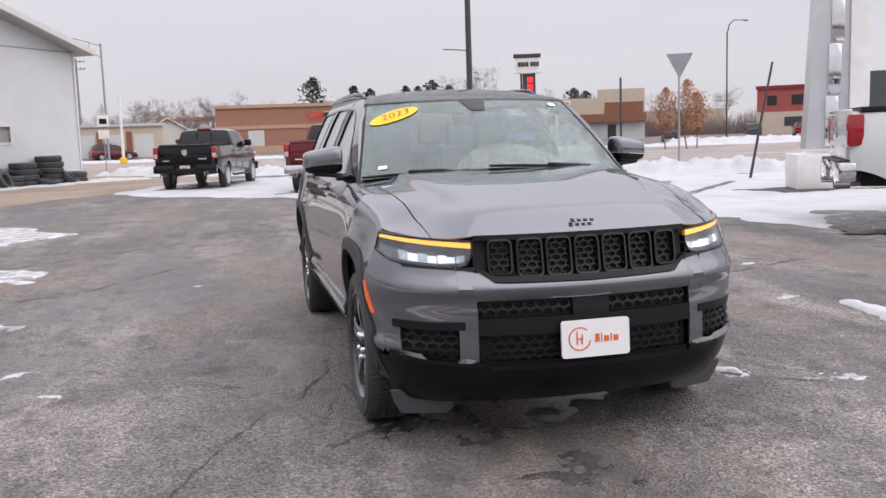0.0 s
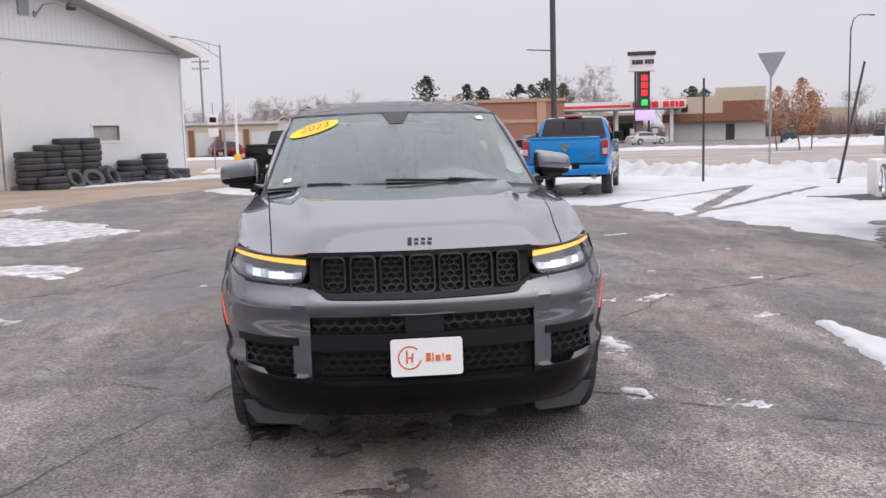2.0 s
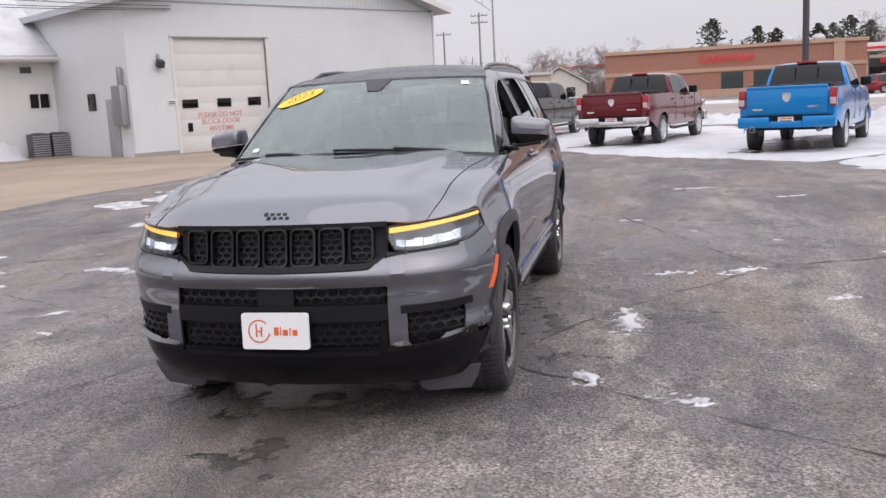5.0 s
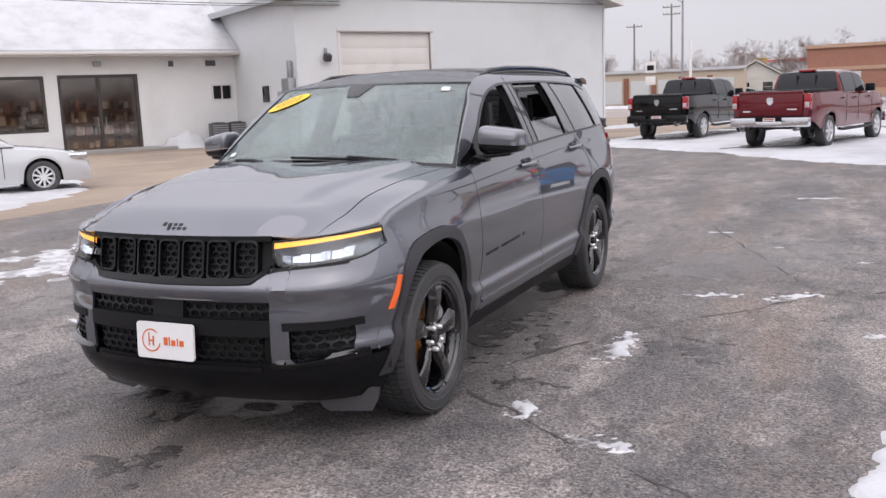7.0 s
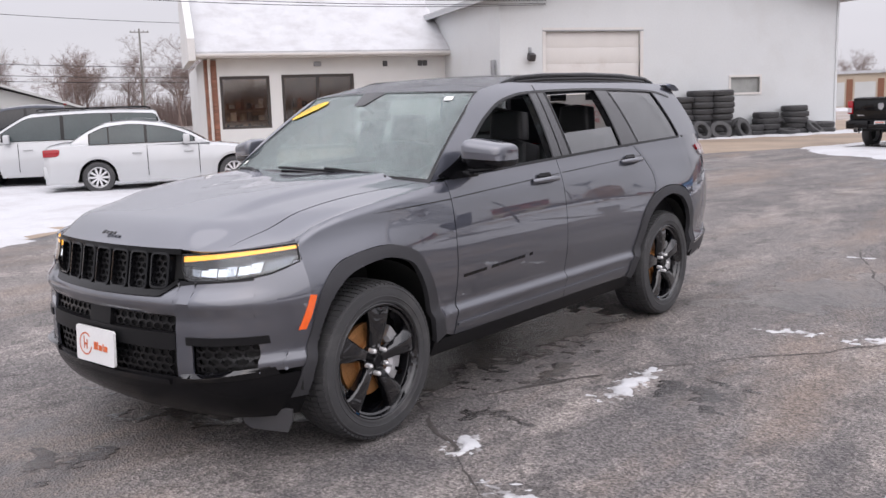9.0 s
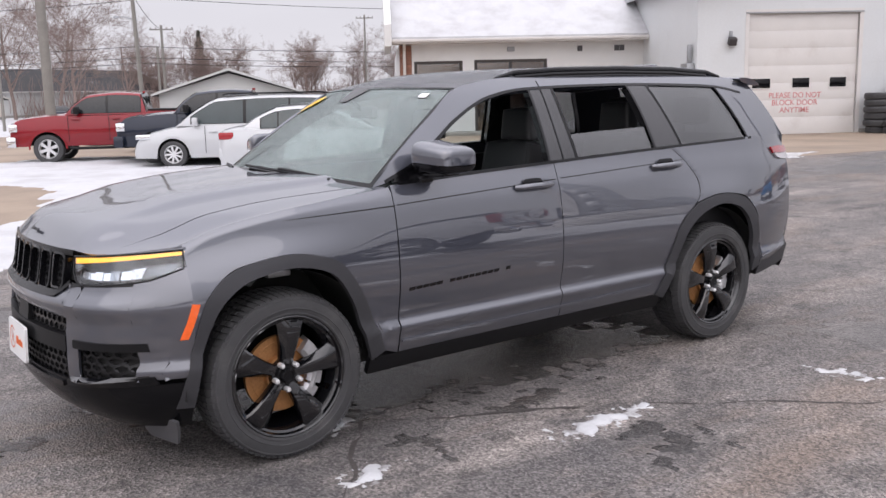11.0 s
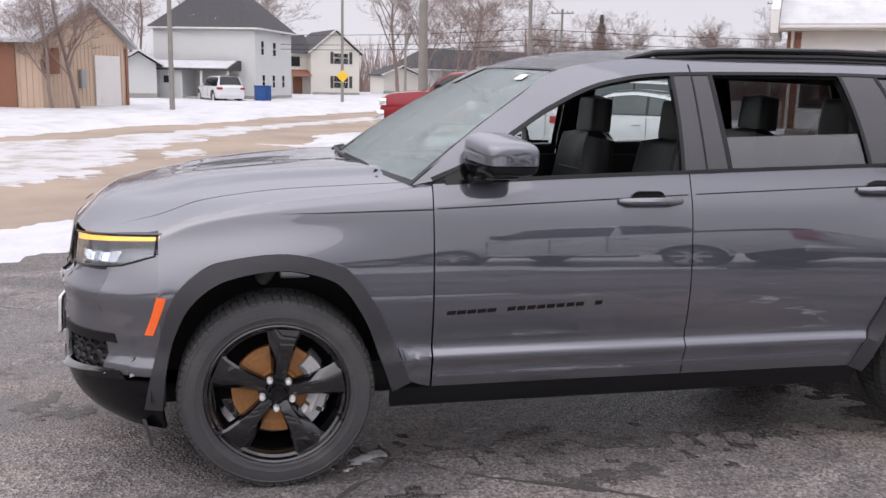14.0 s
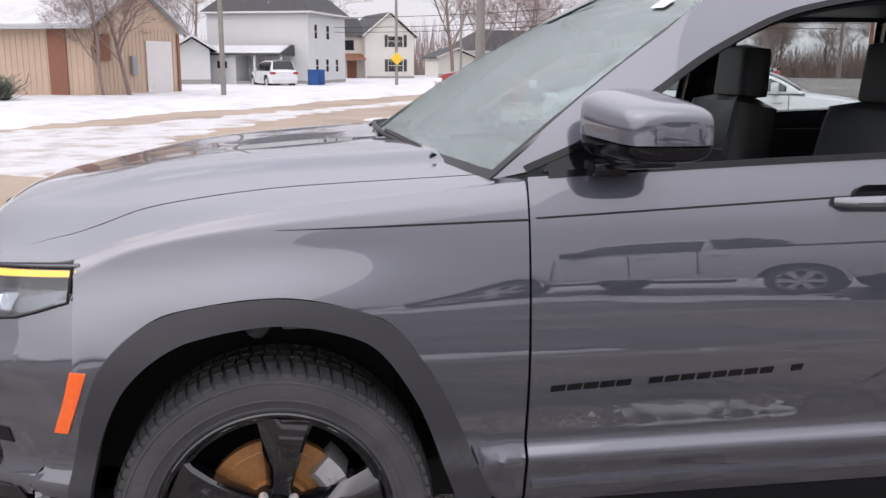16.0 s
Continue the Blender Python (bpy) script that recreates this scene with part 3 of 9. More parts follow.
spread_patch("snow_bank", [(33, 66), (41, 62), (48, 61), (47, 66), (36, 70)], 0.45, 0.5, SNOW, "snow heaped beyond the street", "snow", ragged=1.2, edge=1.5, lumps=0.8, rough_scale=3.0, seed=18.0)
for k, (poly, h, rag, sc) in enumerate((
    ([(-8.3, 16.3), (-5.3, 13.4), (-4.1, 11.6), (-5.3, 9.8), (-6.9, 9.8), (-7.6, 12.5)], 0.014, 0.55, 0.7),
    ([(-5.4, 6.7), (-3.8, 6.0), (-3.5, 6.6), (-4.5, 7.4)], 0.012, 0.35, 0.45),
    ([(-9.0, 18.8), (-8.0, 16.9), (-7.5, 17.6), (-8.2, 19.5)], 0.014, 0.35, 0.5),
    ([(-3.95, 3.45), (-3.25, 3.2), (-3.2, 3.4), (-3.8, 3.6)], 0.012, 0.12, 0.2),
    ([(-7.6, 9.4), (-6.8, 8.6), (-6.4, 9.0), (-7.2, 9.9)], 0.012, 0.3, 0.4),
    ([(-6.0, 3.4), (-4.6, 1.9), (-4.3, 2.5), (-5.6, 4.2)], 0.006, 0.6, 0.5),
)):
    spread_patch("slush_patch", poly, h, 0.05, SLUSH, "patch of half-melted snow on the asphalt", "snow", ragged=rag, edge=0.08, lumps=0.6, rough_scale=sc, seed=20.0 + k)
for k, (cx, cy, lx, ly, turn, h) in enumerate((
    (1.52, 1.38, 0.46, 0.10, 91, 0.035), (1.47, 1.68, 0.12, 0.05, 80, 0.01), (1.31, 0.15, 0.17, 0.07, 104, 0.045), (1.24, 0.18, 0.10, 0.05, 60, 0.012),
    (1.80, -0.20, 0.30, 0.08, -12, 0.03), (2.02, -0.22, 0.10, 0.05, -20, 0.02), (1.87, 3.02, 0.34, 0.07, 10, 0.02), (2.44, 3.12, 0.30, 0.07, 20, 0.02), (2.24, 2.95, 0.12, 0.05, 20, 0.01),
    (2.9, 4.6, 0.22, 0.05, 10, 0.015), (2.2, 5.3, 0.18, 0.05, 30, 0.015), (1.5, 6.2, 0.25, 0.06, 15, 0.015), (3.8, 3.9, 0.30, 0.06, 25, 0.012), (3.02, 2.1, 0.20, 0.06, 30, 0.015), (4.3, 6.1, 0.35, 0.06, 15, 0.012),
    (-2.6, 1.0, 0.12, 0.06, 0, 0.012), (-2.95, 1.6, 0.20, 0.08, 30, 0.02), (-1.9, 4.9, 0.2, 0.06, 20, 0.012), (0.25, -2.0, 0.07, 0.05, 0, 0.01), (0.7, 0.36, 0.16, 0.05, -50, 0.015), (0.98, -1.05, 0.10, 0.04, 10, 0.006), (3.6, 8.2, 0.5, 0.10, 20, 0.012), (2.4, 9.5, 0.6, 0.10, 10, 0.012),
)):
    c, s = math.cos(radians(turn)), math.sin(radians(turn))
    ring = [(cx + lx / 2 * math.cos(a) * c - ly / 2 * math.sin(a) * s, cy + lx / 2 * math.cos(a) * s + ly / 2 * math.sin(a) * c) for a in (2 * math.pi * q / 14 for q in range(14))]
    spread_patch("snow_lump", ring, h * 0.36, 0.012, SNOW, "small flat lump of snow on the asphalt", "snow", ragged=0.10, edge=0.035, lumps=0.8, rough_scale=0.11, seed=40.0 + k, kind="stuff")
    if lx > 0.15 and math.hypot(cx, cy) < 5:
        halo = [(cx + (x - cx) * 1.25, cy + (y - cy) * 1.5) for x, y in ring]
        spread_patch("slush_rim", halo, 0.004, 0.02, SLUSH, "grey slush round a lump of snow", "snow", ragged=0.16, edge=0.03, lumps=0.3, rough_scale=0.06, seed=170.0 + k, kind="stuff")
spread_patch("snow_strip", [(2.86, -0.35), (3.02, 0.6), (3.22, 1.75), (3.32, 1.7), (3.42, 0.7), (3.36, -0.6)], 0.03, 0.03, SNOW, "ragged strip of snow on the asphalt", "snow", ragged=0.10, edge=0.06, lumps=0.6, rough_scale=0.3, seed=70.0)
spread_patch("snow_cover", [(8.6, 3.4), (7.6, 0.5), (7.2, -4.0), (9, -12), (30, -14), (34, 2), (24, 3.6), (12, 1.2)], 0.05, 0.3, SNOW, "snow lying across the far side of the lot", "snow", ragged=0.6, edge=0.2, lumps=0.4, seed=72.0)
# wet ground under and before the SUV
for k, poly in enumerate((
    [(-0.45, -0.55), (0.15, -0.35), (0.55, 0.1), (0.75, 0.8), (0.4, 1.5), (-0.4, 1.2), (-0.7, 0.3)],
    [(-0.26, -1.22), (-0.02, -1.26), (0.06, -0.98), (-0.08, -0.9), (-0.22, -0.96)],
    [(-1.1, -0.42), (-0.75, -0.28), (-0.70, -0.12), (-1.0, -0.15)],
    [(0.98, 1.1), (1.14, 1.22), (1.10, 1.52), (0.96, 1.45)],
    [(1.08, 0.42), (1.30, 0.48), (1.28, 0.66), (1.1, 0.62)],
    [(1.70, 1.36), (1.98, 1.25), (2.05, 1.6), (1.75, 1.65)],
    [(0.84, 1.75), (0.95, 1.78), (0.93, 2.02), (0.82, 2.0)],
    [(0.2, 0.9), (0.72, 1.2), (0.82, 2.0), (0.75, 2.9), (0.2, 2.9), (-0.3, 2.0)],
)):
    spread_patch("wet_patch", poly, 0.0035, 0.03, WET_SHADE, "dark wet patch on the asphalt", "wet patch", ragged=0.32, edge=0.05, lumps=0.1, rough_scale=0.16, seed=80.0 + k)


# salt crust and damp tracks that dried unevenly
for k, poly in enumerate((
    [(0.95, 0.75), (1.5, 0.2), (2.3, 0.1), (2.7, 0.8), (2.3, 1.5), (1.6, 1.3)],
    [(1.1, 2.1), (1.9, 1.9), (2.6, 2.6), (2.0, 3.4), (1.3, 3.0)],
    [(-2.3, -1.0), (-1.4, -0.5), (-1.3, 0.5), (-2.2, 0.9), (-2.9, 0.2)],
    [(0.9, -1.3), (1.9, -1.6), (2.4, -0.9), (1.5, -0.5)],
    [(-3.6, 3.2), (-2.2, 2.6), (-1.7, 4.4), (-3.0, 5.4)],
    [(2.6, 4.4), (4.2, 4.0), (4.6, 6.4), (3.0, 7.0)],
)):
    spread_patch("salt_stain", poly, 0.0017 + 0.0003 * (k % 4), 0.035, SALTED, "pale salt crust dried on the asphalt", "salt stain", ragged=0.55, edge=0.05, lumps=0.0, rough_scale=0.35, seed=120.0 + k)
for k, poly in enumerate((
    [(1.0, 3.5), (2.2, 3.8), (3.2, 5.5), (2.0, 6.0)],
    [(-2.0, -2.2), (-1.0, -2.0), (-0.4, -1.5), (-1.2, -1.2), (-2.4, -1.5)],
    [(-3.4, 1.0), (-2.2, 1.2), (-2.6, 2.4), (-4.2, 2.6)],
    [(1.7, -0.6), (2.4, -0.4), (2.6, 0.0), (1.9, -0.1)],
    [(-4.6, -0.6), (-3.2, -1.6), (-2.6, -0.8), (-3.8, 0.4)],
    [(-1.6, 0.2), (-1.05, 0.0), (-1.0, 1.6), (-1.5, 2.2)],
)):
    spread_patch("damp_patch", poly, 0.0028, 0.035, GREY_DAMP, "damp bluish-grey patch on the asphalt", "damp patch", ragged=0.5, edge=0.05, lumps=0.0, rough_scale=0.4, seed=140.0 + k)


def crack_line(pts, width, seed):
    """An uneven sealed crack lying along the asphalt."""
    rng = random.Random(seed)
    bm = bmesh.new()
    n = 60
    left, right = [], []
    for i in range(n + 1):
        p = Vector(along(pts, i / n))
        q = Vector(along(pts, min(1, i / n + 0.01))) - Vector(along(pts, max(0, i / n - 0.01)))
        side = Vector((-q.y, q.x)).normalized()
        off = 0.05 * noise.noise(Vector((p.x * 3, p.y * 3, seed))) + 0.02 * noise.noise(Vector((p.x * 14, p.y * 14, seed)))
        w = 1.35 * width * max(0.0, -0.12 + 0.95 * rng.random() + 1.0 * noise.noise(Vector((p.x * 2.2, p.y * 2.2, seed + 9))))
        left.append(bm.verts.new((*(p + side * (off + w)), 0.004)))
        right.append(bm.verts.new((*(p + side * (off - w)), 0.004)))
    for i in range(n):
        bm.faces.new((left[i], left[i + 1], right[i + 1], right[i]))
    return tagged(part("asphalt_crack", bm, CRACK, flat=True), "dark uneven crack in the asphalt", "crack", kind="structure")


for k, (pts, w) in enumerate((([(0.55, 0.42), (0.73, 0.48), (1.0, 0.95), (1.36, 1.58), (1.75, 2.1), (2.6, 3.2)], 0.011), ([(0.73, 0.48), (1.02, 0.24), (1.26, 0.1), (1.71, -0.28), (2.7, -0.9), (4.2, -1.6)], 0.009), ([(-0.9, 1.2), (-1.2, 0.52), (-1.56, -0.09), (-1.78, -0.64), (-2.5, -2.4)], 0.008), ([(-1.2, 0.52), (-2.6, 1.6), (-5.0, 2.8)], 0.006), ([(1.4, 6.5), (2.6, 3.2), (4.6, 4.0), (6.4, 5.4)], 0.010), ([(-5.5, 6.0), (-2.2, 9.2), (0.5, 14.2)], 0.02), ([(-6.5, 3.0), (-3.0, 5.0), (-1.5, 7.5)], 0.012))):
    crack_line(pts, w, k + 1.0)


# ---- the grey three-row SUV ----
SECTION = [(0.22, 0.80), (0.30, 0.85), (0.36, 0.878), (0.42, 0.900), (0.455, 0.906), (0.49, 0.918), (0.502, 0.922), (0.512, 0.921), (0.545, 0.902), (0.56, 0.902), (0.60, 0.909), (0.65, 0.9185), (0.72, 0.9265), (0.78, 0.9295), (0.84, 0.9282), (0.90, 0.9250), (0.96, 0.9198), (1.02, 0.9125), (1.06, 0.906), (1.10, 0.8975), (1.16, 0.878), (1.22, 0.856), (1.32, 0.825)]
UPPER = [(1.16, 0.868), (1.30, 0.822), (1.50, 0.738), (1.62, 0.680), (1.68, 0.640), (1.72, 0.600), (1.76, 0.50)]
NOSE = [(0.16, -0.60), (0.22, -0.72), (0.30, -0.83), (0.40, -0.885), (0.50, -0.897), (0.65, -0.893), (0.722, -0.884), (0.745, -0.898), (0.775, -0.902), (0.80, -0.890), (0.83, -0.862), (0.90, -0.842), (1.00, -0.828), (1.035, -0.812), (1.06, -0.785), (1.085, -0.74)]
CORNER_Y = -0.43
LAMP_LOW = [(0.505, 0.930), (0.53, 0.880), (0.56, 0.869), (0.62, 0.868), (0.75, 0.878), (0.84, 0.895), (0.872, 0.922), (0.886, 0.936)]


def side_x(y, z):
    x = curve(SECTION, z)
    x -= 0.055 * smooth(0.1, -0.45, y) * smooth(0.78, 1.02, z)
    x += 0.030 * math.exp(-((y / 0.34) ** 2)) * smooth(1.06, 0.90, z)
    x += 0.034 * math.exp(-(((y - 3.09) / 0.45) ** 2)) * smooth(1.12, 0.92, z)
    x -= 0.30 * max(0.0, y - 3.45) ** 2
    return x


def upper_x(y, z):
    return curve(UPPER, z) - 0.045 * smooth(1.0, 0.52, y) - 0.10 * max(0.0, y - 3.1) ** 2


def nose_y(x, z):
    w = side_x(CORNER_Y, z)
    c = curve(NOSE, z)
    b = CORNER_Y - c - 0.22 * w * w
    return c + 0.22 * x * x + b * min(1.0, abs(x) / w) ** 8


def across(s, z):
    """The x at share s (-1 to 1) across the nose at height z: closer together round the corners."""
    return side_x(CORNER_Y, z) * math.sin(s * math.pi / 2)


def nose_panel(bm, x0, x1, lo, hi, nu=24, nv=8, out=0.0):
    """A patch of the nose between x0 and x1 and heights lo(x), hi(x)."""
    def fn(u, v):
        x = lerp(x0, x1, u)
        z = lerp(lo(x), hi(x), v)
        w = side_x(CORNER_Y, z)
        x = max(-w, min(w, x))
        return (x, nose_y(x, z) - out, z)
    return grid(bm, fn, nu, nv)


def finish(bm, depth):
    """Turns the faces of a nose patch outwards and thickens it inwards."""
    bmesh.ops.remove_doubles(bm, verts=bm.verts, dist=1e-5)
    bm.normal_update()
    for f in bm.faces:
        if f.normal.y > 0.05 or (abs(f.normal.y) <= 0.05 and f.normal.x * f.calc_center_median().x < 0):
            f.normal_flip()
    bm.normal_update()
    if depth:
        bmesh.ops.solidify(bm, geom=list(bm.faces), thickness=depth)
    return bm


def body_x(y, z):
    """The half width of the side, carried on round the front corner."""
    if y >= CORNER_Y:
        return side_x(y, z)
    a, b = 0.5, side_x(CORNER_Y, z)
    for _ in range(24):
        c = (a + b) / 2
        a, b = (c, b) if nose_y(c, z) < y else (a, c)
    return a


def by_index(pts, t):
    k = t * (len(pts) - 1)
    n = list(range(len(pts)))
    return tuple(curve([(i, p[c]) for i, p in zip(n, pts)], k) for c in range(len(pts[0])))


def ribbon(xf, low, high, nu=24, nv=4, out=0.0, depth=0.015, sx=1):
    """A side panel between two lines of (y, z) points of equal count."""
    def fn(u, v):
        a, b = by_index(low, u), by_index(high, u)
        y, z = lerp(a[0], b[0], v), lerp(a[1], b[1], v)
        return Vector((xf(y, z) + out, y, z))
    return shell(fn, nu, nv, depth, sx)


FENDER_TOP = [(-0.46, 1.017), (-0.40, 1.036), (-0.30, 1.074), (0.0, 1.13), (0.3, 1.16), (0.62, 1.19)]
ARCH_F_OUT = [(-0.505, 0.33), (-0.455, 0.54), (-0.37, 0.80), (-0.21, 0.915), (0.02, 0.945), (0.25, 0.89), (0.375, 0.74), (0.465, 0.55), (0.525, 0.405)]
ARCH_F_IN = [(-0.435, 0.33), (-0.405, 0.54), (-0.32, 0.75), (-0.17, 0.855), (0.02, 0.885), (0.21, 0.84), (0.33, 0.69), (0.405, 0.50), (0.452, 0.365)]
ARCH_R_OUT = [(2.525, 0.375), (2.60, 0.57), (2.70, 0.80), (2.875, 0.928), (3.09, 0.962), (3.30, 0.933), (3.465, 0.815), (3.545, 0.62), (3.57, 0.43)]
ARCH_R_IN = [(2.60, 0.345), (2.67, 0.54), (2.765, 0.755), (2.92, 0.865), (3.09, 0.90), (3.26, 0.87), (3.40, 0.76), (3.475, 0.58), (3.49, 0.40)]
REAR_DOOR_EDGE = [(0.375, 2.525), (0.435, 2.547), (0.57, 2.596), (0.81, 2.70), (0.92, 2.835), (0.98, 2.885), (1.05, 2.895), (1.15, 2.84), (1.285, 2.70)]
BELT = [(0.60, 1.198), (1.77, 1.245), (2.7, 1.275), (3.5, 1.30), (4.1, 1.30)]
WIN_TOP = [(0.62, 1.205), (0.78, 1.275), (0.95, 1.385), (1.14, 1.50), (1.39, 1.60), (1.69, 1.64), (2.5, 1.655), (3.34, 1.635), (3.66, 1.59)]
ROOF_LINE = [(0.52, 1.185), (0.66, 1.30), (0.82, 1.425), (0.98, 1.535), (1.18, 1.655), (1.60, 1.712), (2.45, 1.735), (3.30, 1.72), (3.80, 1.665)]


def suv_wheel(parent, m):
    wheel = part("wheel", boxed(-0.05, -0.06, -0.06, 0.02, 0.06, 0.06, 0.01), MATT_BLACK, parent)
    wheel.matrix_basis = m
    bm = bmesh.new()
    ro, w = 0.385, 0.13
    lathe(bm, [(0.276, -0.112), (0.292, -0.126), (0.325, -w), (0.356, -0.127), (0.372, -0.112), (0.376, -0.09), (0.376, 0.09), (0.371, 0.110), (0.360, 0.124), (0.3585, 0.1275), (0.354, 0.1285), (0.352, 0.1265), (0.330, w), (0.316, 0.1295), (0.3145, 0.1315), (0.3115, 0.1315), (0.310, 0.129), (0.294, 0.1255), (0.292, 0.1285), (0.286, 0.1275), (0.276, 0.113), (0.264, 0.10), (0.264, -0.10)], 96, closed=True)
    part("tyre", bm, RUBBER, wheel, "black road tyre with treaded shoulder")
    bm = bmesh.new()
    n = 76
    for row, (a, b, tilt) in enumerate(((-0.118, -0.072, 0.35), (-0.064, -0.024, -0.3), (-0.016, 0.020, 0.3), (0.028, 0.066, -0.3), (0.074, 0.118, -0.35))):
        for k in range(n):
            t0 = 2 * math.pi * (k + 0.18 * (row % 2)) / n
            t1 = t0 + 2 * math.pi * 0.72 / n
            vs = []
            for r in (0.374, ro):
                for t, x in ((t0, a), (t1, a), (t1 + tilt * 0.06, b), (t0 + tilt * 0.06, b)):
                    rr = r - (0.011 if abs(x) > 0.11 else 0)
                    vs.append(bm.verts.new((x, rr * math.cos(t), rr * math.sin(t))))
            for f in ((0, 1, 5, 4), (1, 2, 6, 5), (2, 3, 7, 6), (3, 0, 4, 7), (4, 5, 6, 7)):
                bm.faces.new([vs[i] for i in f])
    tagged(part("tread", bm, RUBBER, wheel), kind="stuff")
    bm = bmesh.new()
    lathe(bm, [(0.268, 0.120), (0.276, 0.1245), (0.2805, 0.122), (0.281, 0.110), (0.262, 0.10), (0.252, 0.080), (0.244, 0.02), (0.246, -0.10), (0.272, -0.118), (0.258, -0.12), (0.236, -0.10), (0.234, 0.02), (0.243, 0.078), (0.252, 0.100), (0.262, 0.106)], 96, closed=True)
    part("rim", bm, WHEEL_BLACK, wheel, "gloss black alloy rim")
    for k in range(5):
        bm = bmesh.new()
        turn = 2 * math.pi * k / 5 + math.pi / 2
        stations = [(0.040, 0.034, 0.080), (0.08, 0.033, 0.094), (0.13, 0.040, 0.104), (0.19, 0.053, 0.110), (0.232, 0.064, 0.108), (0.258, 0.078, 0.102)]
        rings = []
        for r, hw, x in stations:
            ring = []
            for q, dx in ((-1, -0.040), (-0.94, -0.004), (-0.78, 0.004), (0.1, 0.006), (0.42, 0.004), (0.96, -0.022), (1, -0.040)):
                a = turn
                cy, cz = math.cos(a), math.sin(a)
                ring.append(bm.verts.new((x + dx, r * cy - q * hw * cz, r * cz + q * hw * cy)))
            rings.append(ring)
        for a, b in zip(rings, rings[1:]):
            for i in range(6):
                bm.faces.new((a[i], a[i + 1], b[i + 1], b[i]))
            bm.faces.new((a[6], a[0], b[0], b[6]))
        bm.faces.new(rings[0])
        bm.faces.new(rings[-1][::-1])
        part("spoke", bm, WHEEL_BLACK, wheel)
    bm = bmesh.new()
    lathe(bm, [(0.001, 0.108), (0.022, 0.108), (0.024, 0.112), (0.030, 0.112), (0.034, 0.106), (0.036, 0.088), (0.072, 0.084), (0.078, 0.04), (0.001, 0.04)], 28)
    part("centre_cap", bm, GLOSS_BLACK, wheel)
    for k in range(5):
        a = 2 * math.pi * (k + 0.5) / 5 + math.pi / 2
        bm = bmesh.new()
        lathe(bm, [(0.001, 0.122), (0.008, 0.121), (0.0125, 0.114), (0.0125, 0.082), (0.001, 0.08)], 12, at=(0, 0.061 * math.cos(a), 0.061 * math.sin(a)))
        part("lug_nut", bm, BRIGHT_METAL, wheel)
    bm = bmesh.new()
    lathe(bm, [(0.09, 0.035), (0.178, 0.035), (0.178, 0.012), (0.09, 0.012)], 48, closed=True)
    lathe(bm, [(0.135, 0.0352), (0.150, 0.0365), (0.152, 0.0352)], 48)
    lathe(bm, [(0.001, 0.055), (0.085, 0.055), (0.09, 0.035), (0.09, 0.0), (0.001, 0.0)], 32)
    part("brake_disc", bm, ROTOR, wheel, "rust-brown brake disc")
    return wheel


def caliper(parent, x, y, z, sx, mat):
    bm = bmesh.new()
    for a0 in (-50, -24, 2, 28):
        rings = []
        for k in range(5):
            a = radians(a0 + 5 * k)
            rings.append([(sx * xx, r * math.cos(a), r * math.sin(a)) for r, xx in ((0.120, 0.0), (0.120, 0.062), (0.138, 0.078), (0.190, 0.074), (0.202, 0.0))])
        vs = [[bm.verts.new(p) for p in r] for r in rings]
        for a, b in zip(vs, vs[1:]):
            for i in range(5):
                bm.faces.new((a[i], a[(i + 1) % 5], b[(i + 1) % 5], b[i]))
        bm.faces.new(vs[0][::-1])
        bm.faces.new(vs[-1])
    tube(bm, [(sx * 0.06, 0.13, -0.09), (sx * 0.06, 0.165, 0.0), (sx * 0.06, 0.13, 0.09)], 0.02, 8)
    ob = part("brake_caliper", bm, mat, parent, "cast silver brake caliper")
    ob.matrix_basis = Matrix.Translation((x, y, z))
    return ob


def hex_mesh(bm, put, x0, x1, z0, z1, cell=0.034, bar=0.0045, depth=0.012):
    """A honeycomb lattice filling a rectangle, laid on a surface by put(x, z, depth)."""
    dx, dz = cell, cell * 0.62
    row = 0
    z = z0 + dz * 0.5
    while z < z1 - dz * 0.2:
        x = x0 + (dx * 0.5 if row % 2 else 0.0)
        while x < x1 + dx * 0.3:
            ring_o, ring_i = [], []
            for k, (ax, az) in enumerate(((-0.5, 0.0), (-0.28, 0.62), (0.28, 0.62), (0.5, 0.0), (0.28, -0.62), (-0.28, -0.62))):
                px, pz = x + ax * dx * 1.18, z + az * dz * 1.12
                qx, qz = x + ax * (dx * 1.18 - 2 * bar), z + az * (dz * 1.12 - 2.2 * bar)
                ring_o.append((min(x1, max(x0, px)), min(z1, max(z0, pz))))
                ring_i.append((min(x1, max(x0, qx)), min(z1, max(z0, qz))))
            o = [bm.verts.new(put(a, b, 0.0)) for a, b in ring_o]
            i = [bm.verts.new(put(a, b, 0.0)) for a, b in ring_i]
            d = [bm.verts.new(put(a, b, depth)) for a, b in ring_i]
            for k in range(6):
                j = (k + 1) % 6
                bm.faces.new((o[k], o[j], i[j], i[k]))
                bm.faces.new((i[k], i[j], d[j], d[k]))
            x += dx
        z += dz
        row += 1


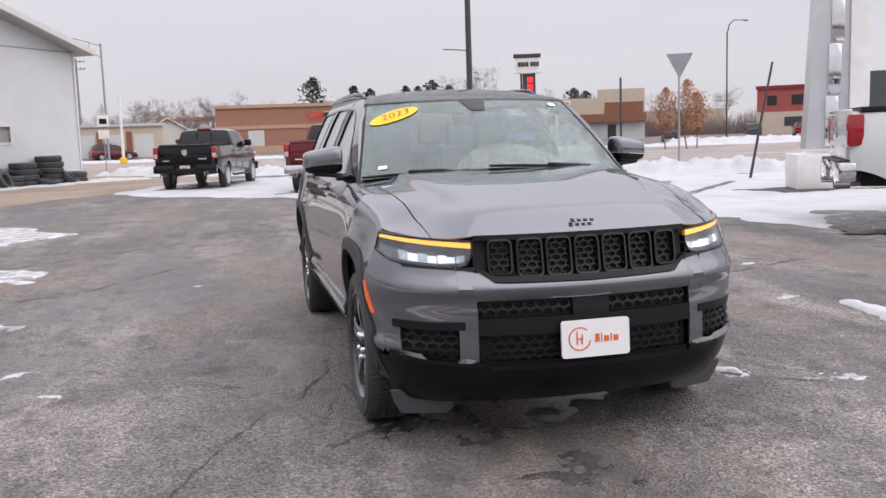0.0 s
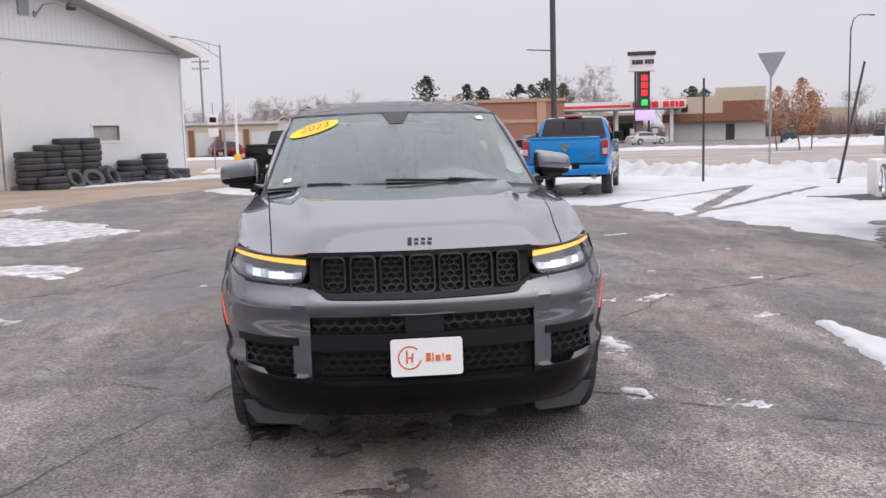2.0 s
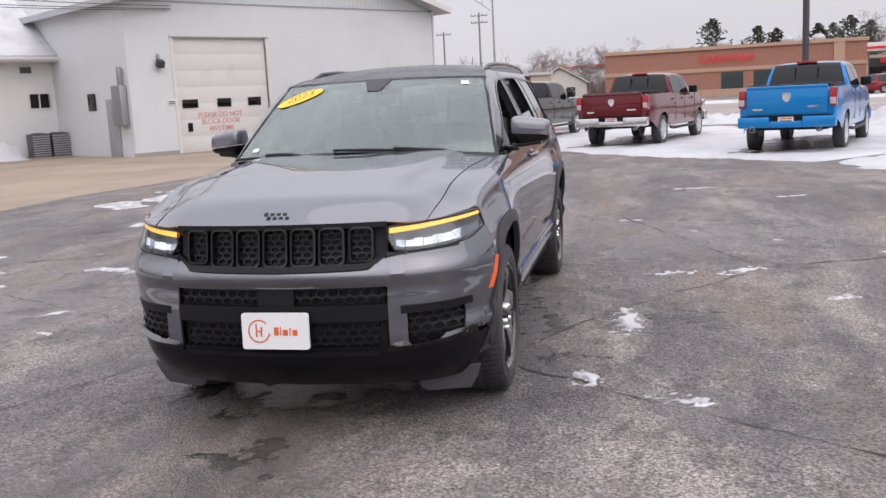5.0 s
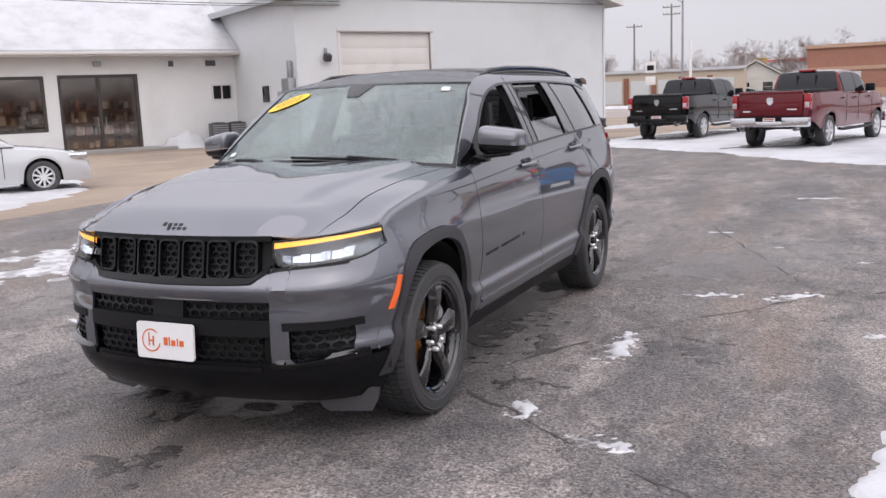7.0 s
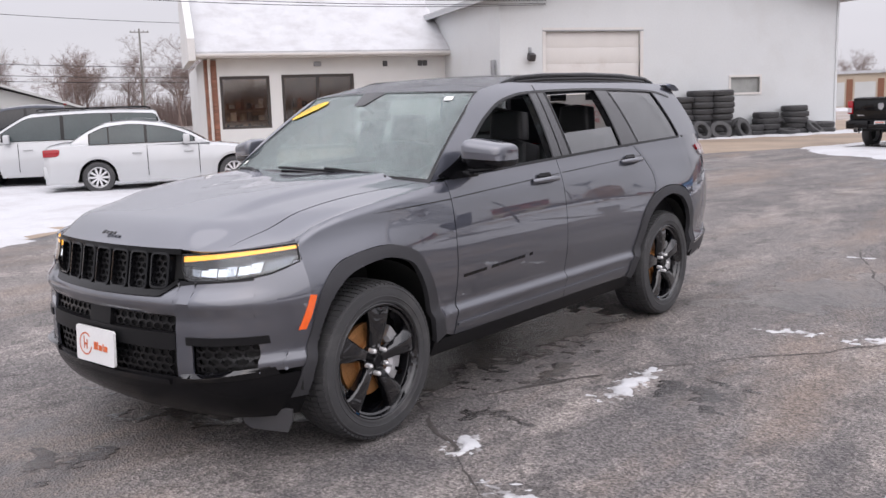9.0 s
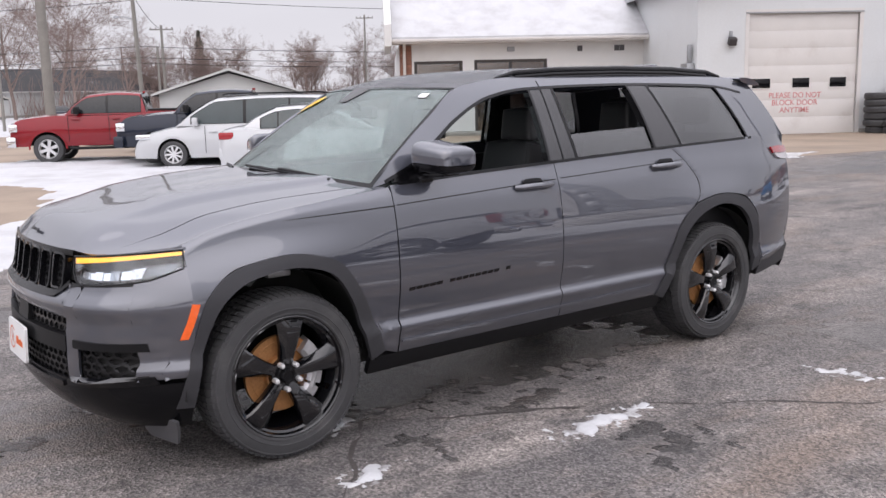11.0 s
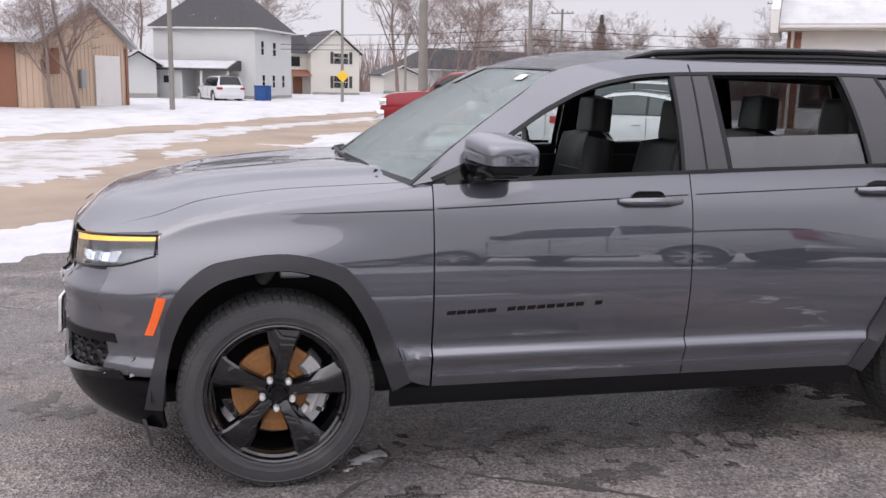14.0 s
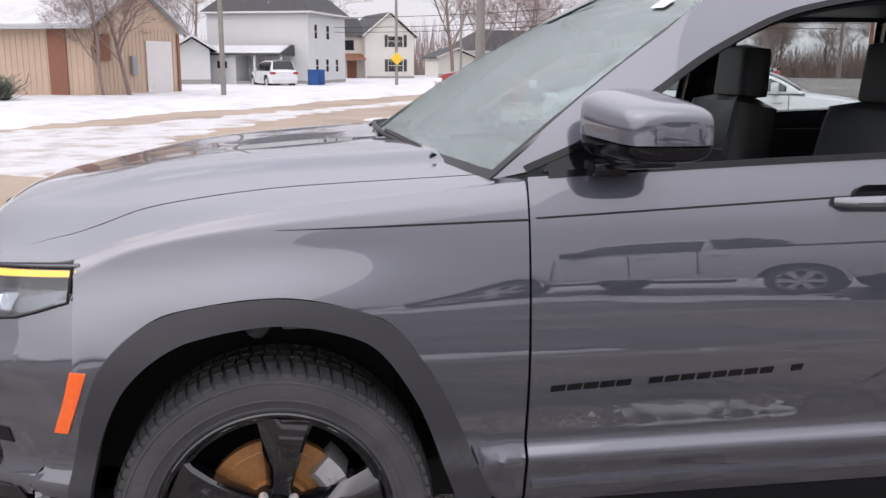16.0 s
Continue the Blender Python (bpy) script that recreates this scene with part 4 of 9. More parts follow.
def cushion(bm, half_w, half_d, height, m, taper=0.0, bolster=0.0, nu=20, nv=12):
    """A padded block, rounded all over, with raised side bolsters."""
    def fn(u, v):
        a = u * 2 * math.pi
        sg = lambda q, p: math.copysign(abs(q) ** p, q)
        cx, cy = sg(math.cos(a), 0.42), sg(math.sin(a), 0.55)
        q = 1.0 if 0 < v < 1 else 0.0
        end = min(1.0, math.sin(math.pi * min(1.0, max(0.0, v))) * 3.2) ** 0.5
        w = half_w * (1 - taper * v) * lerp(0.80, 1.0, end)
        d = half_d * lerp(0.45, 1.0, end) * (1 + bolster * smooth(0.55, 0.95, abs(cx)) * (1 if cy < 0 else 0))
        return m @ Vector((w * cx * (1 if q else 0.001), d * cy * (1 if q else 0.001), height * v))
    grid(bm, fn, nu, nv, closed_u=True)


def seat(name, x, y, z, width, parent, back=0.66, rest=True):
    s = part(name, boxed(-width / 2, -0.27, 0.0, width / 2, 0.24, 0.15, 0.055), LEATHER, parent, "black leather seat")
    s.matrix_basis = Matrix.Translation((x, y, z))
    bm = bmesh.new()
    cushion(bm, width / 2, 0.085, back, pose(0, 0.20, 0.10, -11), 0.16, 0.5)
    b = part("backrest", bm, LEATHER, s)
    bm = bmesh.new()
    for k in range(3):
        tube(bm, [pose(0, 0.20, 0.10, -11) @ Vector((q * width * 0.30, -0.088, back * (0.24 + 0.2 * k))) for q in (-1, 0, 1)], 0.004, 5)
    part("seam", bm, GREY_PLASTIC, b)
    if rest:
        bm = bmesh.new()
        cushion(bm, 0.14, 0.06, 0.21, pose(0, 0.325, 0.71, -4), 0.12, 0.1)
        tube(bm, [(-0.05, 0.31, 0.66), (-0.05, 0.325, 0.80)], 0.007, 6)
        tube(bm, [(0.05, 0.31, 0.66), (0.05, 0.325, 0.80)], 0.007, 6)
        part("headrest", bm, LEATHER, s)
    return s


def build_suv():
    suv = empty("suv", "dark grey three-row SUV with black wheels and lit headlamps", "car")

    # --- nose ---
    bm = bmesh.new()
    cover_hi = lambda x: curve([(0.0, 0.805), (0.42, 0.812), (0.48, 0.845), (0.53, 0.867), (0.62, 0.868), (0.75, 0.878), (0.84, 0.895), (0.872, 0.922), (0.95, 0.96)], abs(x))
    for s in (-1, 1):
        nose_panel(bm, 0.0, s * 0.505, lambda x: 0.722, cover_hi, 24, 6)
        nose_panel(bm, s * 0.505, s * 0.585, lambda x: 0.455, cover_hi, 6, 14)
        nose_panel(bm, s * 0.585, s * 0.815, lambda x: 0.632, cover_hi, 16, 10)
        nose_panel(bm, s * 0.585, s * 0.815, lambda x: lerp(0.455, 0.475, (abs(x) - 0.585) / 0.23), lambda x: lerp(0.462, 0.49, (abs(x) - 0.585) / 0.23), 16, 2)

        nose_panel(bm, s * 0.815, s * 0.872, lambda x: 0.475, lambda x: curve(LAMP_LOW, abs(x)) - 0.001, 8, 18)

        def wing(u, v, s=s):
            z = lerp(0.475, 0.940, v)
            w = side_x(CORNER_Y, z)
            a = math.asin(min(0.99, 0.872 / w))
            x = w * math.sin(lerp(a, math.pi / 2, u))
            return (s * x, nose_y(x, z), z)
        grid(bm, wing, 8, 22)
    bm.normal_update()
    part("bumper_cover", finish(bm, 0.012), PAINT_GREY, suv)

    bm = bmesh.new()
    nose_panel(bm, -0.505, 0.505, lambda x: 0.42, lambda x: 0.725, 30, 6, -0.05)
    part("intake_backing", finish(bm, 0.01), UNDERBODY, suv)
    bm = bmesh.new()
    nose_panel(bm, -0.505, 0.505, lambda x: 0.572, lambda x: 0.645, 30, 4, 0.004)
    part("bumper_bar", finish(bm, 0.03), BUMPER_BLACK, suv)
    bm = bmesh.new()
    nose_panel(bm, -0.085, 0.085, lambda x: 0.645, lambda x: 0.722, 6, 4, 0.0)
    part("sensor_panel", finish(bm, 0.02), BUMPER_BLACK, suv)
    lay = lambda x, z, d: Vector((x, nose_y(x, z) + 0.018 + d, z))
    for x0, x1, z0, z1 in ((-0.495, -0.085, 0.65, 0.718), (0.085, 0.495, 0.65, 0.718), (-0.46, 0.46, 0.438, 0.568)):
        bm = bmesh.new()
        hex_mesh(bm, lay, x0, x1, z0, z1, 0.050, 0.0052)
        part("intake_mesh", bm, GRILLE_BLACK, suv, flat=True)
    for s in (-1, 1):
        bm = bmesh.new()
        nose_panel(bm, s * 0.58, s * 0.82, lambda x: 0.46, lambda x: 0.64, 12, 5, -0.05)
        pocket = part("fog_pocket", finish(bm, 0.008), UNDERBODY, suv)
        bm = bmesh.new()
        hex_mesh(bm, lay, min(s * 0.585, s * 0.815), max(s * 0.585, s * 0.815), 0.475, 0.60, 0.050, 0.0052)
        part("fog_mesh", bm, GRILLE_BLACK, suv, flat=True)
        bm = bmesh.new()
        nose_panel(bm, s * 0.56, s * 0.845, lambda x: 0.598, lambda x: 0.634, 14, 3, 0.006)
        part("fog_brow", finish(bm, 0.03), BUMPER_BLACK, suv)
        bm = bmesh.new()
        nose_panel(bm, s * 0.50, s * 0.86, lambda x: lerp(0.425, 0.455, (abs(x) - 0.5) / 0.36), lambda x: lerp(0.452, 0.492, (abs(x) - 0.5) / 0.36), 14, 3, 0.012)
        part("lip_blade", finish(bm, 0.02), GLOSS_BLACK, suv, "gloss black bumper blade")
        bm = bmesh.new()

        def ledge(u, v, s=s):
            x = lerp(0.52, 0.845, u)
            z = lerp(0.448, 0.484, (x - 0.5) / 0.36) + 0.016 * v
            return (s * x, nose_y(x, z) - lerp(0.038, 0.0, v) * math.sin(math.pi * min(1.0, 0.08 + 0.9 * u)), z)
        grid(bm, ledge, 16, 3)
        part("blade_ledge", finish(bm, 0.006), WHEEL_BLACK, suv)
        bm = bmesh.new()
        vs = prism(bm, [(s * a, b) for a, b in ((-0.15, 0.06), (0.15, 0.06), (0.135, 0.0), (0.10, -0.062), (-0.11, -0.070), (-0.14, -0.045))], 0.014, "y", -0.007)
        bmesh.ops.recalc_face_normals(bm, faces=bm.faces)
        bmesh.ops.transform(bm, matrix=pose(s * 0.70, -0.52, 0.215, 14, 0, s * 12), verts=vs)
        part("air_deflector", bm, GREY_PLASTIC, suv, "grey plastic air deflector")

    bm = bmesh.new()

    def lip(u, v):
        z = lerp(0.235, 0.452, v)
        x = across(lerp(-1, 1, u), z)
        return (x, nose_y(x, z) - 0.006 * math.sin(v * math.pi), z)
    grid(bm, lip, 60, 8)
    part("lower_valance", finish(bm, 0.015), SATIN_BLACK, suv)
    bm = bmesh.new()
    nose_panel(bm, -0.46, 0.46, lambda x: 0.412, lambda x: 0.436, 24, 2, 0.012)
    part("lip_strip", finish(bm, 0.01), GLOSS_BLACK, suv)

    # --- grille of seven slots ---
    bm = bmesh.new()
    nose_panel(bm, -0.50, 0.50, lambda x: curve([(0, 0.80), (0.44, 0.815), (0.5, 0.86)], abs(x)), lambda x: 1.0, 40, 6, -0.03)
    grille = part("grille", finish(bm, 0.01), UNDERBODY, suv)
    bm = bmesh.new()
    nose_panel(bm, -0.505, 0.505, lambda x: curve([(0, 0.798), (0.42, 0.806), (0.47, 0.838), (0.51, 0.862)], abs(x)), lambda x: curve([(0, 0.822), (0.42, 0.83), (0.47, 0.858), (0.51, 0.885)], abs(x)), 40, 2, 0.01)
    nose_panel(bm, -0.505, 0.505, lambda x: 0.982, lambda x: 1.006, 40, 2, 0.006)
    part("grille_frame", finish(bm, 0.035), FRAME_BLACK, grille, "gloss black grille frame")
    for k in range(7):
        cx = (k - 3) * 0.131
        w, h, cz = 0.118, 0.172, 0.905
        if abs(k - 3) == 3:
            w, h, cz = 0.110, 0.156, 0.911
        bm = bmesh.new()
        o, i2 = rounded(w, h, 0.026, 4), rounded(w - 0.019, h - 0.019, 0.020, 4)
        put = lambda p, q: (cx + p[0], nose_y(cx + p[0], cz + p[1]) - q, cz + p[1])
        rings = [[bm.verts.new(put(p, q)) for p in ol] for ol, q in ((o, -0.025), (o, 0.008), (i2, 0.010), (i2, -0.025))]
        for a, b in zip(rings, rings[1:]):
            for j in range(len(a)):
                bm.faces.new((a[j], a[(j + 1) % len(a)], b[(j + 1) % len(a)], b[j]))
        slot = part("slot_frame", bm, GLOSS_BLACK, grille)
        bm = bmesh.new()
        hex_mesh(bm, lambda x, z, d: Vector((x, nose_y(x, z) + 0.012 + d, z)), cx - w / 2 + 0.01, cx + w / 2 - 0.01, cz - h / 2 + 0.01, cz + h / 2 - 0.01, 0.042, 0.0046)
        part("slot_mesh", bm, GRILLE_BLACK, grille, flat=True)

    # --- lamps ---
    for s in (-1, 1):
        lo = lambda x: curve(LAMP_LOW, abs(x))
        hi = lambda x: curve([(0.505, 0.980), (0.6, 0.987), (0.75, 1.000), (0.875, 1.012)], abs(x))

        def lamp_face(lo_f, hi_f, out, x0=0.505, x1=0.886, nu=26, nv=6, s=s):
            bm2 = bmesh.new()
            def fn(u, v):
                x = lerp(x0, x1, u ** 0.8)
                z = lerp(lo_f(x), hi_f(x), v)
                w = side_x(CORNER_Y, z)
                x = min(x, w * 0.9995)
                return (s * x, nose_y(x, z) - out, z)
            grid(bm2, fn, nu, nv)
            return finish(bm2, 0.006)
        lamp = part("headlamp", lamp_face(lo, hi, -0.055), GLOSS_BLACK, suv, "lit headlamp with amber bar")
        part("lamp_lens", lamp_face(lo, hi, 0.0), LAMP_GLASS, lamp)
        part("amber_bar", lamp_face(lambda x: hi(x) - lerp(0.032, 0.021, (x - 0.5) / 0.37), lambda x: hi(x) - 0.008, -0.006, 0.512, 0.876, 20, 2), AMBER_LIT, lamp, "lit amber light bar")
        bm = bmesh.new()
        top_run = [(x, hi(x) - 0.001) for x in [lerp(0.51, 0.884, k / 16) for k in range(17)]]
        low_run = [(x, lo(x) + 0.001) for x in [lerp(0.884, 0.51, k / 16) for k in range(17)]]
        rim_pts = []
        for x, z in top_run + low_run:
            x = min(x, side_x(CORNER_Y, z) * 0.9995)
            rim_pts.append((s * x, nose_y(x, z) - 0.001, z))
        tube(bm, rim_pts + rim_pts[:1], 0.0042, 6)
        part("lens_rim", bm, GLOSS_BLACK, lamp)
        part("lamp_bezel", lamp_face(lambda x: lo(x) + 0.001, lambda x: lo(x) + 0.012, -0.004, 0.53, 0.868, 20, 2), GLOSS_BLACK, lamp)
        part("bar_bezel", lamp_face(lambda x: hi(x) - 0.052, lambda x: hi(x) - lerp(0.033, 0.022, (x - 0.5) / 0.37), -0.010, 0.512, 0.874, 20, 2), GLOSS_BLACK, lamp)
        edges = (0.535, 0.575, 0.612, 0.65, 0.688, 0.726, 0.764, 0.80, 0.835, 0.862)
        for k, (x0, x1) in enumerate(zip(edges, edges[1:])):
            lit = k in (1, 2, 3, 5)
            top_share = lerp(0.40, 0.50, k / 8) - (0.05 if k % 2 else 0.0)
            part("lamp_cell", lamp_face(lambda x: lo(x) + 0.016, lambda x: lerp(lo(x), hi(x), top_share), -0.026 - 0.006 * (k % 2), x0 + 0.0015, x1 - 0.0015, 4, 3), LAMP_LIT if lit else (LAMP_CHROME if k < 7 else DARK_CHROME), lamp, "lit white lamp cell" if lit else "bright chrome lamp cell")
            part("cell_reflector", lamp_face(lambda x: lerp(lo(x), hi(x), top_share + 0.02), lambda x: lerp(lo(x), hi(x), 0.70), -0.036, x0 + 0.003, x1 - 0.003, 4, 3), GLOSS_BLACK if k % 3 else DARK_CHROME, lamp)
        bm = bmesh.new()
        nose_panel(bm, s * 0.49, s * 0.80, lambda x: curve([(0.49, 0.845), (0.56, 0.856), (0.8, 0.872)], abs(x)), lambda x: curve([(0.49, 0.872), (0.56, 0.868), (0.8, 0.884)], abs(x)), 14, 2, 0.004)
        part("lamp_sill", finish(bm, 0.02), GLOSS_BLACK, suv)

    # --- bonnet and the fender tops beside it ---
    def hood_edge(y):
        y = max(y, CORNER_Y)
        return side_x(y, curve(FENDER_TOP, y)) - 0.012

    hood_lip = lambda x: curve([(0.0, 1.002), (0.5, 1.002), (0.6, 0.994), (0.70, 0.999), (0.80, 1.010), (0.875, 1.020)], abs(x))

    def hood_z(x, y, y0):
        top = curve([(-0.83, 1.065), (-0.7, 1.118), (-0.5, 1.158), (-0.3, 1.190), (0.1, 1.228), (0.35, 1.242), (0.6, 1.25)], y)
        low = curve(FENDER_TOP, y)
        q = min(1.0, abs(x) / hood_edge(y))
        z = lerp(top, low, q ** 2.6)
        fold = lerp(0.47, 0.60, smooth(-0.75, 0.45, y))
        z += 0.024 * smooth(fold + 0.045, fold - 0.015, abs(x)) * smooth(-0.72, -0.25, y) - 0.020 * smooth(fold - 0.02, 0.08, abs(x)) * smooth(-0.75, -0.3, y)
        lip = hood_lip(x)
        wide = smooth(0.45, 0.78, abs(x))
        d = min(1.0, max(0.0, y - y0) / lerp(0.17, 0.48, wide))
        return lip + (z - lip) * (1 - (1 - d) ** lerp(2.4, 1.7, wide))

    split = lambda y: lerp(0.665, 0.775, max(0.0, min(1.0, (y + 0.7) / 1.25)))

    def hood(u, v):
        q = lerp(-1, 1, u)
        g = 0.70 * q
        y0, y1 = nose_y(g, 1.0) - 0.004, 0.33 + 0.20 * (g / 0.76) ** 2
        y = lerp(y0, y1, v ** 1.5)
        x = q * split(y)
        return (x, y, hood_z(x, y, y0))
    bm = bmesh.new()
    grid(bm, hood, 84, 48)
    bm.normal_update()
    for f in bm.faces:
        if f.normal.z < 0:
            f.normal_flip()
    bm.normal_update()
    bmesh.ops.solidify(bm, geom=list(bm.faces), thickness=0.012)
    part("bonnet", bm, PAINT_GREY, suv, crease=50)
    for s in (-1, 1):
        def crown(u, v):
            g = lerp(0.69, 0.872, u)
            y0, y1 = nose_y(g, hood_lip(g)) - 0.002, lerp(0.535, 0.62, u)
            y = lerp(y0, y1, v ** 1.5)
            x = lerp(split(y) + 0.006, hood_edge(y), u)
            return Vector((x, y, lerp(hood_z(x, y, y0), curve(FENDER_TOP, y), u ** 3)))
        bm = bmesh.new()
        nose_panel(bm, s * 0.64, s * 0.885, lambda x: curve([(0.505, 0.980), (0.6, 0.987), (0.75, 1.000), (0.875, 1.012)], abs(x)) + 0.001, lambda x: max(hood_lip(x), curve([(0.6, 0.989), (0.75, 1.003), (0.875, 1.015)], abs(x))), 20, 5)
        part("fender_corner", finish(bm, 0.012), PAINT_GREY, suv)
        part("fender_crown", shell(crown, 12, 44, 0.012, s), PAINT_GREY, suv, crease=50)

    # --- sides ---
    for s in (-1, 1):
        fend_low = [(-0.43, 0.62), (-0.37, 0.80), (-0.21, 0.915), (0.02, 0.945), (0.25, 0.89), (0.375, 0.74), (0.465, 0.55), (0.53, 0.405), (0.605, 0.378)]
        def fender(u, v):
            y = lerp(-0.43, 0.605, u)
            lo2 = curve(fend_low, y)
            z = lerp(lo2, curve(FENDER_TOP, y), v)
            x = side_x(y, z)
            t = smooth(curve(FENDER_TOP, y) - 0.03, curve(FENDER_TOP, y), z)
            return Vector((x - 0.012 * t, y, z))
        part("fender", shell(fender, 70, 36, 0.012, s), PAINT_GREY, suv)
        part("arch_flare", ribbon(body_x, ARCH_F_OUT, ARCH_F_IN, 44, 4, 0.010, 0.03, s), DARK_PLASTIC, suv, "dark grey wheel-arch moulding")
        part("arch_flare", ribbon(side_x, ARCH_R_OUT, ARCH_R_IN, 44, 4, 0.010, 0.03, s), DARK_PLASTIC, suv, "dark grey wheel-arch moulding")
        cut = lambda y, z: z
        def front_door(u, v):
            z0 = 0.378
            y = lerp(0.6095, 1.7045, u)
            z = lerp(z0, curve(BELT, y), v)
            return Vector((side_x(y, z), y + 0.004 * (1 - v) * (1 - u), z))
        door = part("front_door", shell(front_door, 30, 64, 0.02, s), PAINT_GREY, suv)
        def rear_door(u, v):
            z = lerp(0.378, 1.262, v)
            y = lerp(1.7095, curve(REAR_DOOR_EDGE, z), u)
            z2 = min(z, curve(BELT, y)) if v > 0.9 else z
            return Vector((side_x(y, z2), y, z2))
        door2 = part("rear_door", shell(rear_door, 30, 64, 0.02, s), PAINT_GREY, suv)
        def quarter(u, v):
            y = lerp(2.66, 4.06, u)
            lo2 = curve([(2.66, 0.80), (2.86, 0.93), (3.09, 0.965), (3.31, 0.94), (3.48, 0.82), (3.555, 0.62), (3.60, 0.46), (3.9, 0.50), (4.1, 0.55)], y)
            z = lerp(lo2, curve(BELT, y), v)
            behind = 0.006 * smooth(curve(REAR_DOOR_EDGE, z) + 0.010, curve(REAR_DOOR_EDGE, z) + 0.002, y)
            return Vector((side_x(y, z) - behind, y, z))
        edge_pts = [(q, zz) for zz, q in REAR_DOOR_EDGE if zz > 0.9]
        part("door_gap", ribbon(side_x, [(q + 0.001, zz) for q, zz in edge_pts], [(q + 0.008, zz) for q, zz in edge_pts], 24, 1, 0.001, 0.002, s), MATT_BLACK, suv)
        part("rear_quarter", shell(quarter, 60, 44, 0.003, s), PAINT_GREY, suv)
        part("window_pillar", ribbon(upper_x, WIN_TOP, ROOF_LINE, 60, 5, 0.0, 0.03, s), PAINT_GREY, suv)
        # pillars between the windows
        part("centre_pillar", ribbon(upper_x, [(1.69, 1.232), (1.695, 1.44), (1.69, 1.645)], [(1.90, 1.245), (1.88, 1.44), (1.862, 1.648)], 8, 4, 0.0, 0.05, s), PIANO_BLACK, suv)
        part("rear_pillar", ribbon(upper_x, [(2.585, 1.262), (2.555, 1.46), (2.505, 1.655)], [(2.835, 1.275), (2.77, 1.46), (2.685, 1.655)], 8, 4, 0.0, 0.05, s), PIANO_BLACK, suv)
        part("tail_pillar", ribbon(upper_x, [(3.56, 1.292), (3.50, 1.42), (3.36, 1.64)], [(4.08, 1.29), (3.98, 1.45), (3.80, 1.665)], 10, 6, 0.0, 0.05, s), PAINT_GREY, suv)
        pane = lambda low, high, mat, out=-0.008: part("side_window", ribbon(upper_x, low, high, 10, 6, out, 0.004, s), mat, suv, "tinted side window")
        if s > 0:
            pane([(1.89, 1.24), (2.58, 1.262)], [(1.88, 1.385), (2.565, 1.405)], HALF_TINT)
        else:
            pane([(1.89, 1.24), (2.58, 1.262)], [(1.865, 1.65), (2.51, 1.658)], CLEAR)
            part("side_window", ribbon(upper_x, [(0.80, 1.21), (1.2, 1.222), (1.69, 1.236)], [(0.80, 1.285), (1.2, 1.53), (1.69, 1.645)], 16, 6, -0.008, 0.004, s), CLEAR, suv, "clear side window, closed")
        for low, high in (([(1.675, 1.235), (1.68, 1.44), (1.675, 1.64)], [(1.692, 1.235), (1.697, 1.44), (1.692, 1.64)]),
                          ([(1.79, 1.24), (1.782, 1.44), (1.772, 1.69)], [(1.797, 1.24), (1.789, 1.44), (1.779, 1.69)]),
                          ([(1.893, 1.245), (1.874, 1.44), (1.856, 1.648)], [(1.912, 1.245), (1.893, 1.44), (1.875, 1.648)]),
                          ([(2.572, 1.262), (2.542, 1.46), (2.492, 1.655)], [(2.590, 1.262), (2.560, 1.46), (2.510, 1.655)]),
                          ([(2.826, 1.275), (2.761, 1.46), (2.676, 1.655)], [(2.842, 1.275), (2.777, 1.46), (2.692, 1.655)]),
                          ([(3.552, 1.292), (3.492, 1.42), (3.352, 1.64)], [(3.570, 1.292), (3.510, 1.42), (3.370, 1.64)])):
            part("window_seal", ribbon(upper_x, low, high, 10, 1, 0.003, 0.006, s), GLOSS_BLACK, suv)
        pane([(2.83, 1.272), (3.57, 1.292)], [(2.68, 1.66), (3.35, 1.645)], TINT if s > 0 else HALF_TINT)
        # dark edging round the window line and a belt strip
        part("belt_strip", ribbon(lambda y, z: side_x(y, z) + 0.004, [(0.66, 1.196), (1.2, 1.219), (1.77, 1.238), (2.7, 1.267), (3.56, 1.288)], [(0.66, 1.212), (1.2, 1.235), (1.77, 1.254), (2.7, 1.283), (3.56, 1.304)], 30, 2, 0.0, 0.02, s), GLOSS_BLACK, suv)
        part("window_edging", ribbon(upper_x, WIN_TOP, [(a[0] - 0.010 + 0.004 * (a[0] > 1.3), a[1] + 0.014) for a in WIN_TOP], 60, 2, 0.004, 0.012, s), GLOSS_BLACK, suv)
        part("sail_panel", ribbon(upper_x, [(0.66, 1.205), (0.80, 1.205), (0.90, 1.21)], [(0.68, 1.235), (0.82, 1.30), (0.92, 1.365)], 6, 3, -0.004, 0.02, s), GLOSS_BLACK, suv)
        # sill, lower trim, and black strips that paint the shade along the creases
        def sill(u, v):
            y = lerp(0.45, 2.58, u)
            z = lerp(0.285, 0.374, v)
            return Vector((side_x(y, z) - 0.002, y, z))
        part("sill", shell(sill, 30, 6, 0.03, s), BUMPER_BLACK, suv)
        part("door_trim", ribbon(side_x, [(0.625, 0.426), (1.7, 0.428), (2.47, 0.436)], [(0.625, 0.440), (1.7, 0.442), (2.475, 0.450)], 24, 2, 0.010, 0.014, s), PAINT_GREY, suv, "grey lower door bead")
        part("crease_shade", ribbon(side_x, [(0.02, 1.0905), (0.2, 1.092), (0.61, 1.100)], [(0.02, 1.0915), (0.2, 1.0955), (0.61, 1.105)], 16, 1, 0.0035, 0.003, s), MATT_BLACK, suv)
        part("crease_shade", ribbon(side_x, [(0.625, 1.103), (1.69, 1.150)], [(0.625, 1.1075), (1.69, 1.1545)], 16, 1, 0.002, 0.003, s), MATT_BLACK, door)
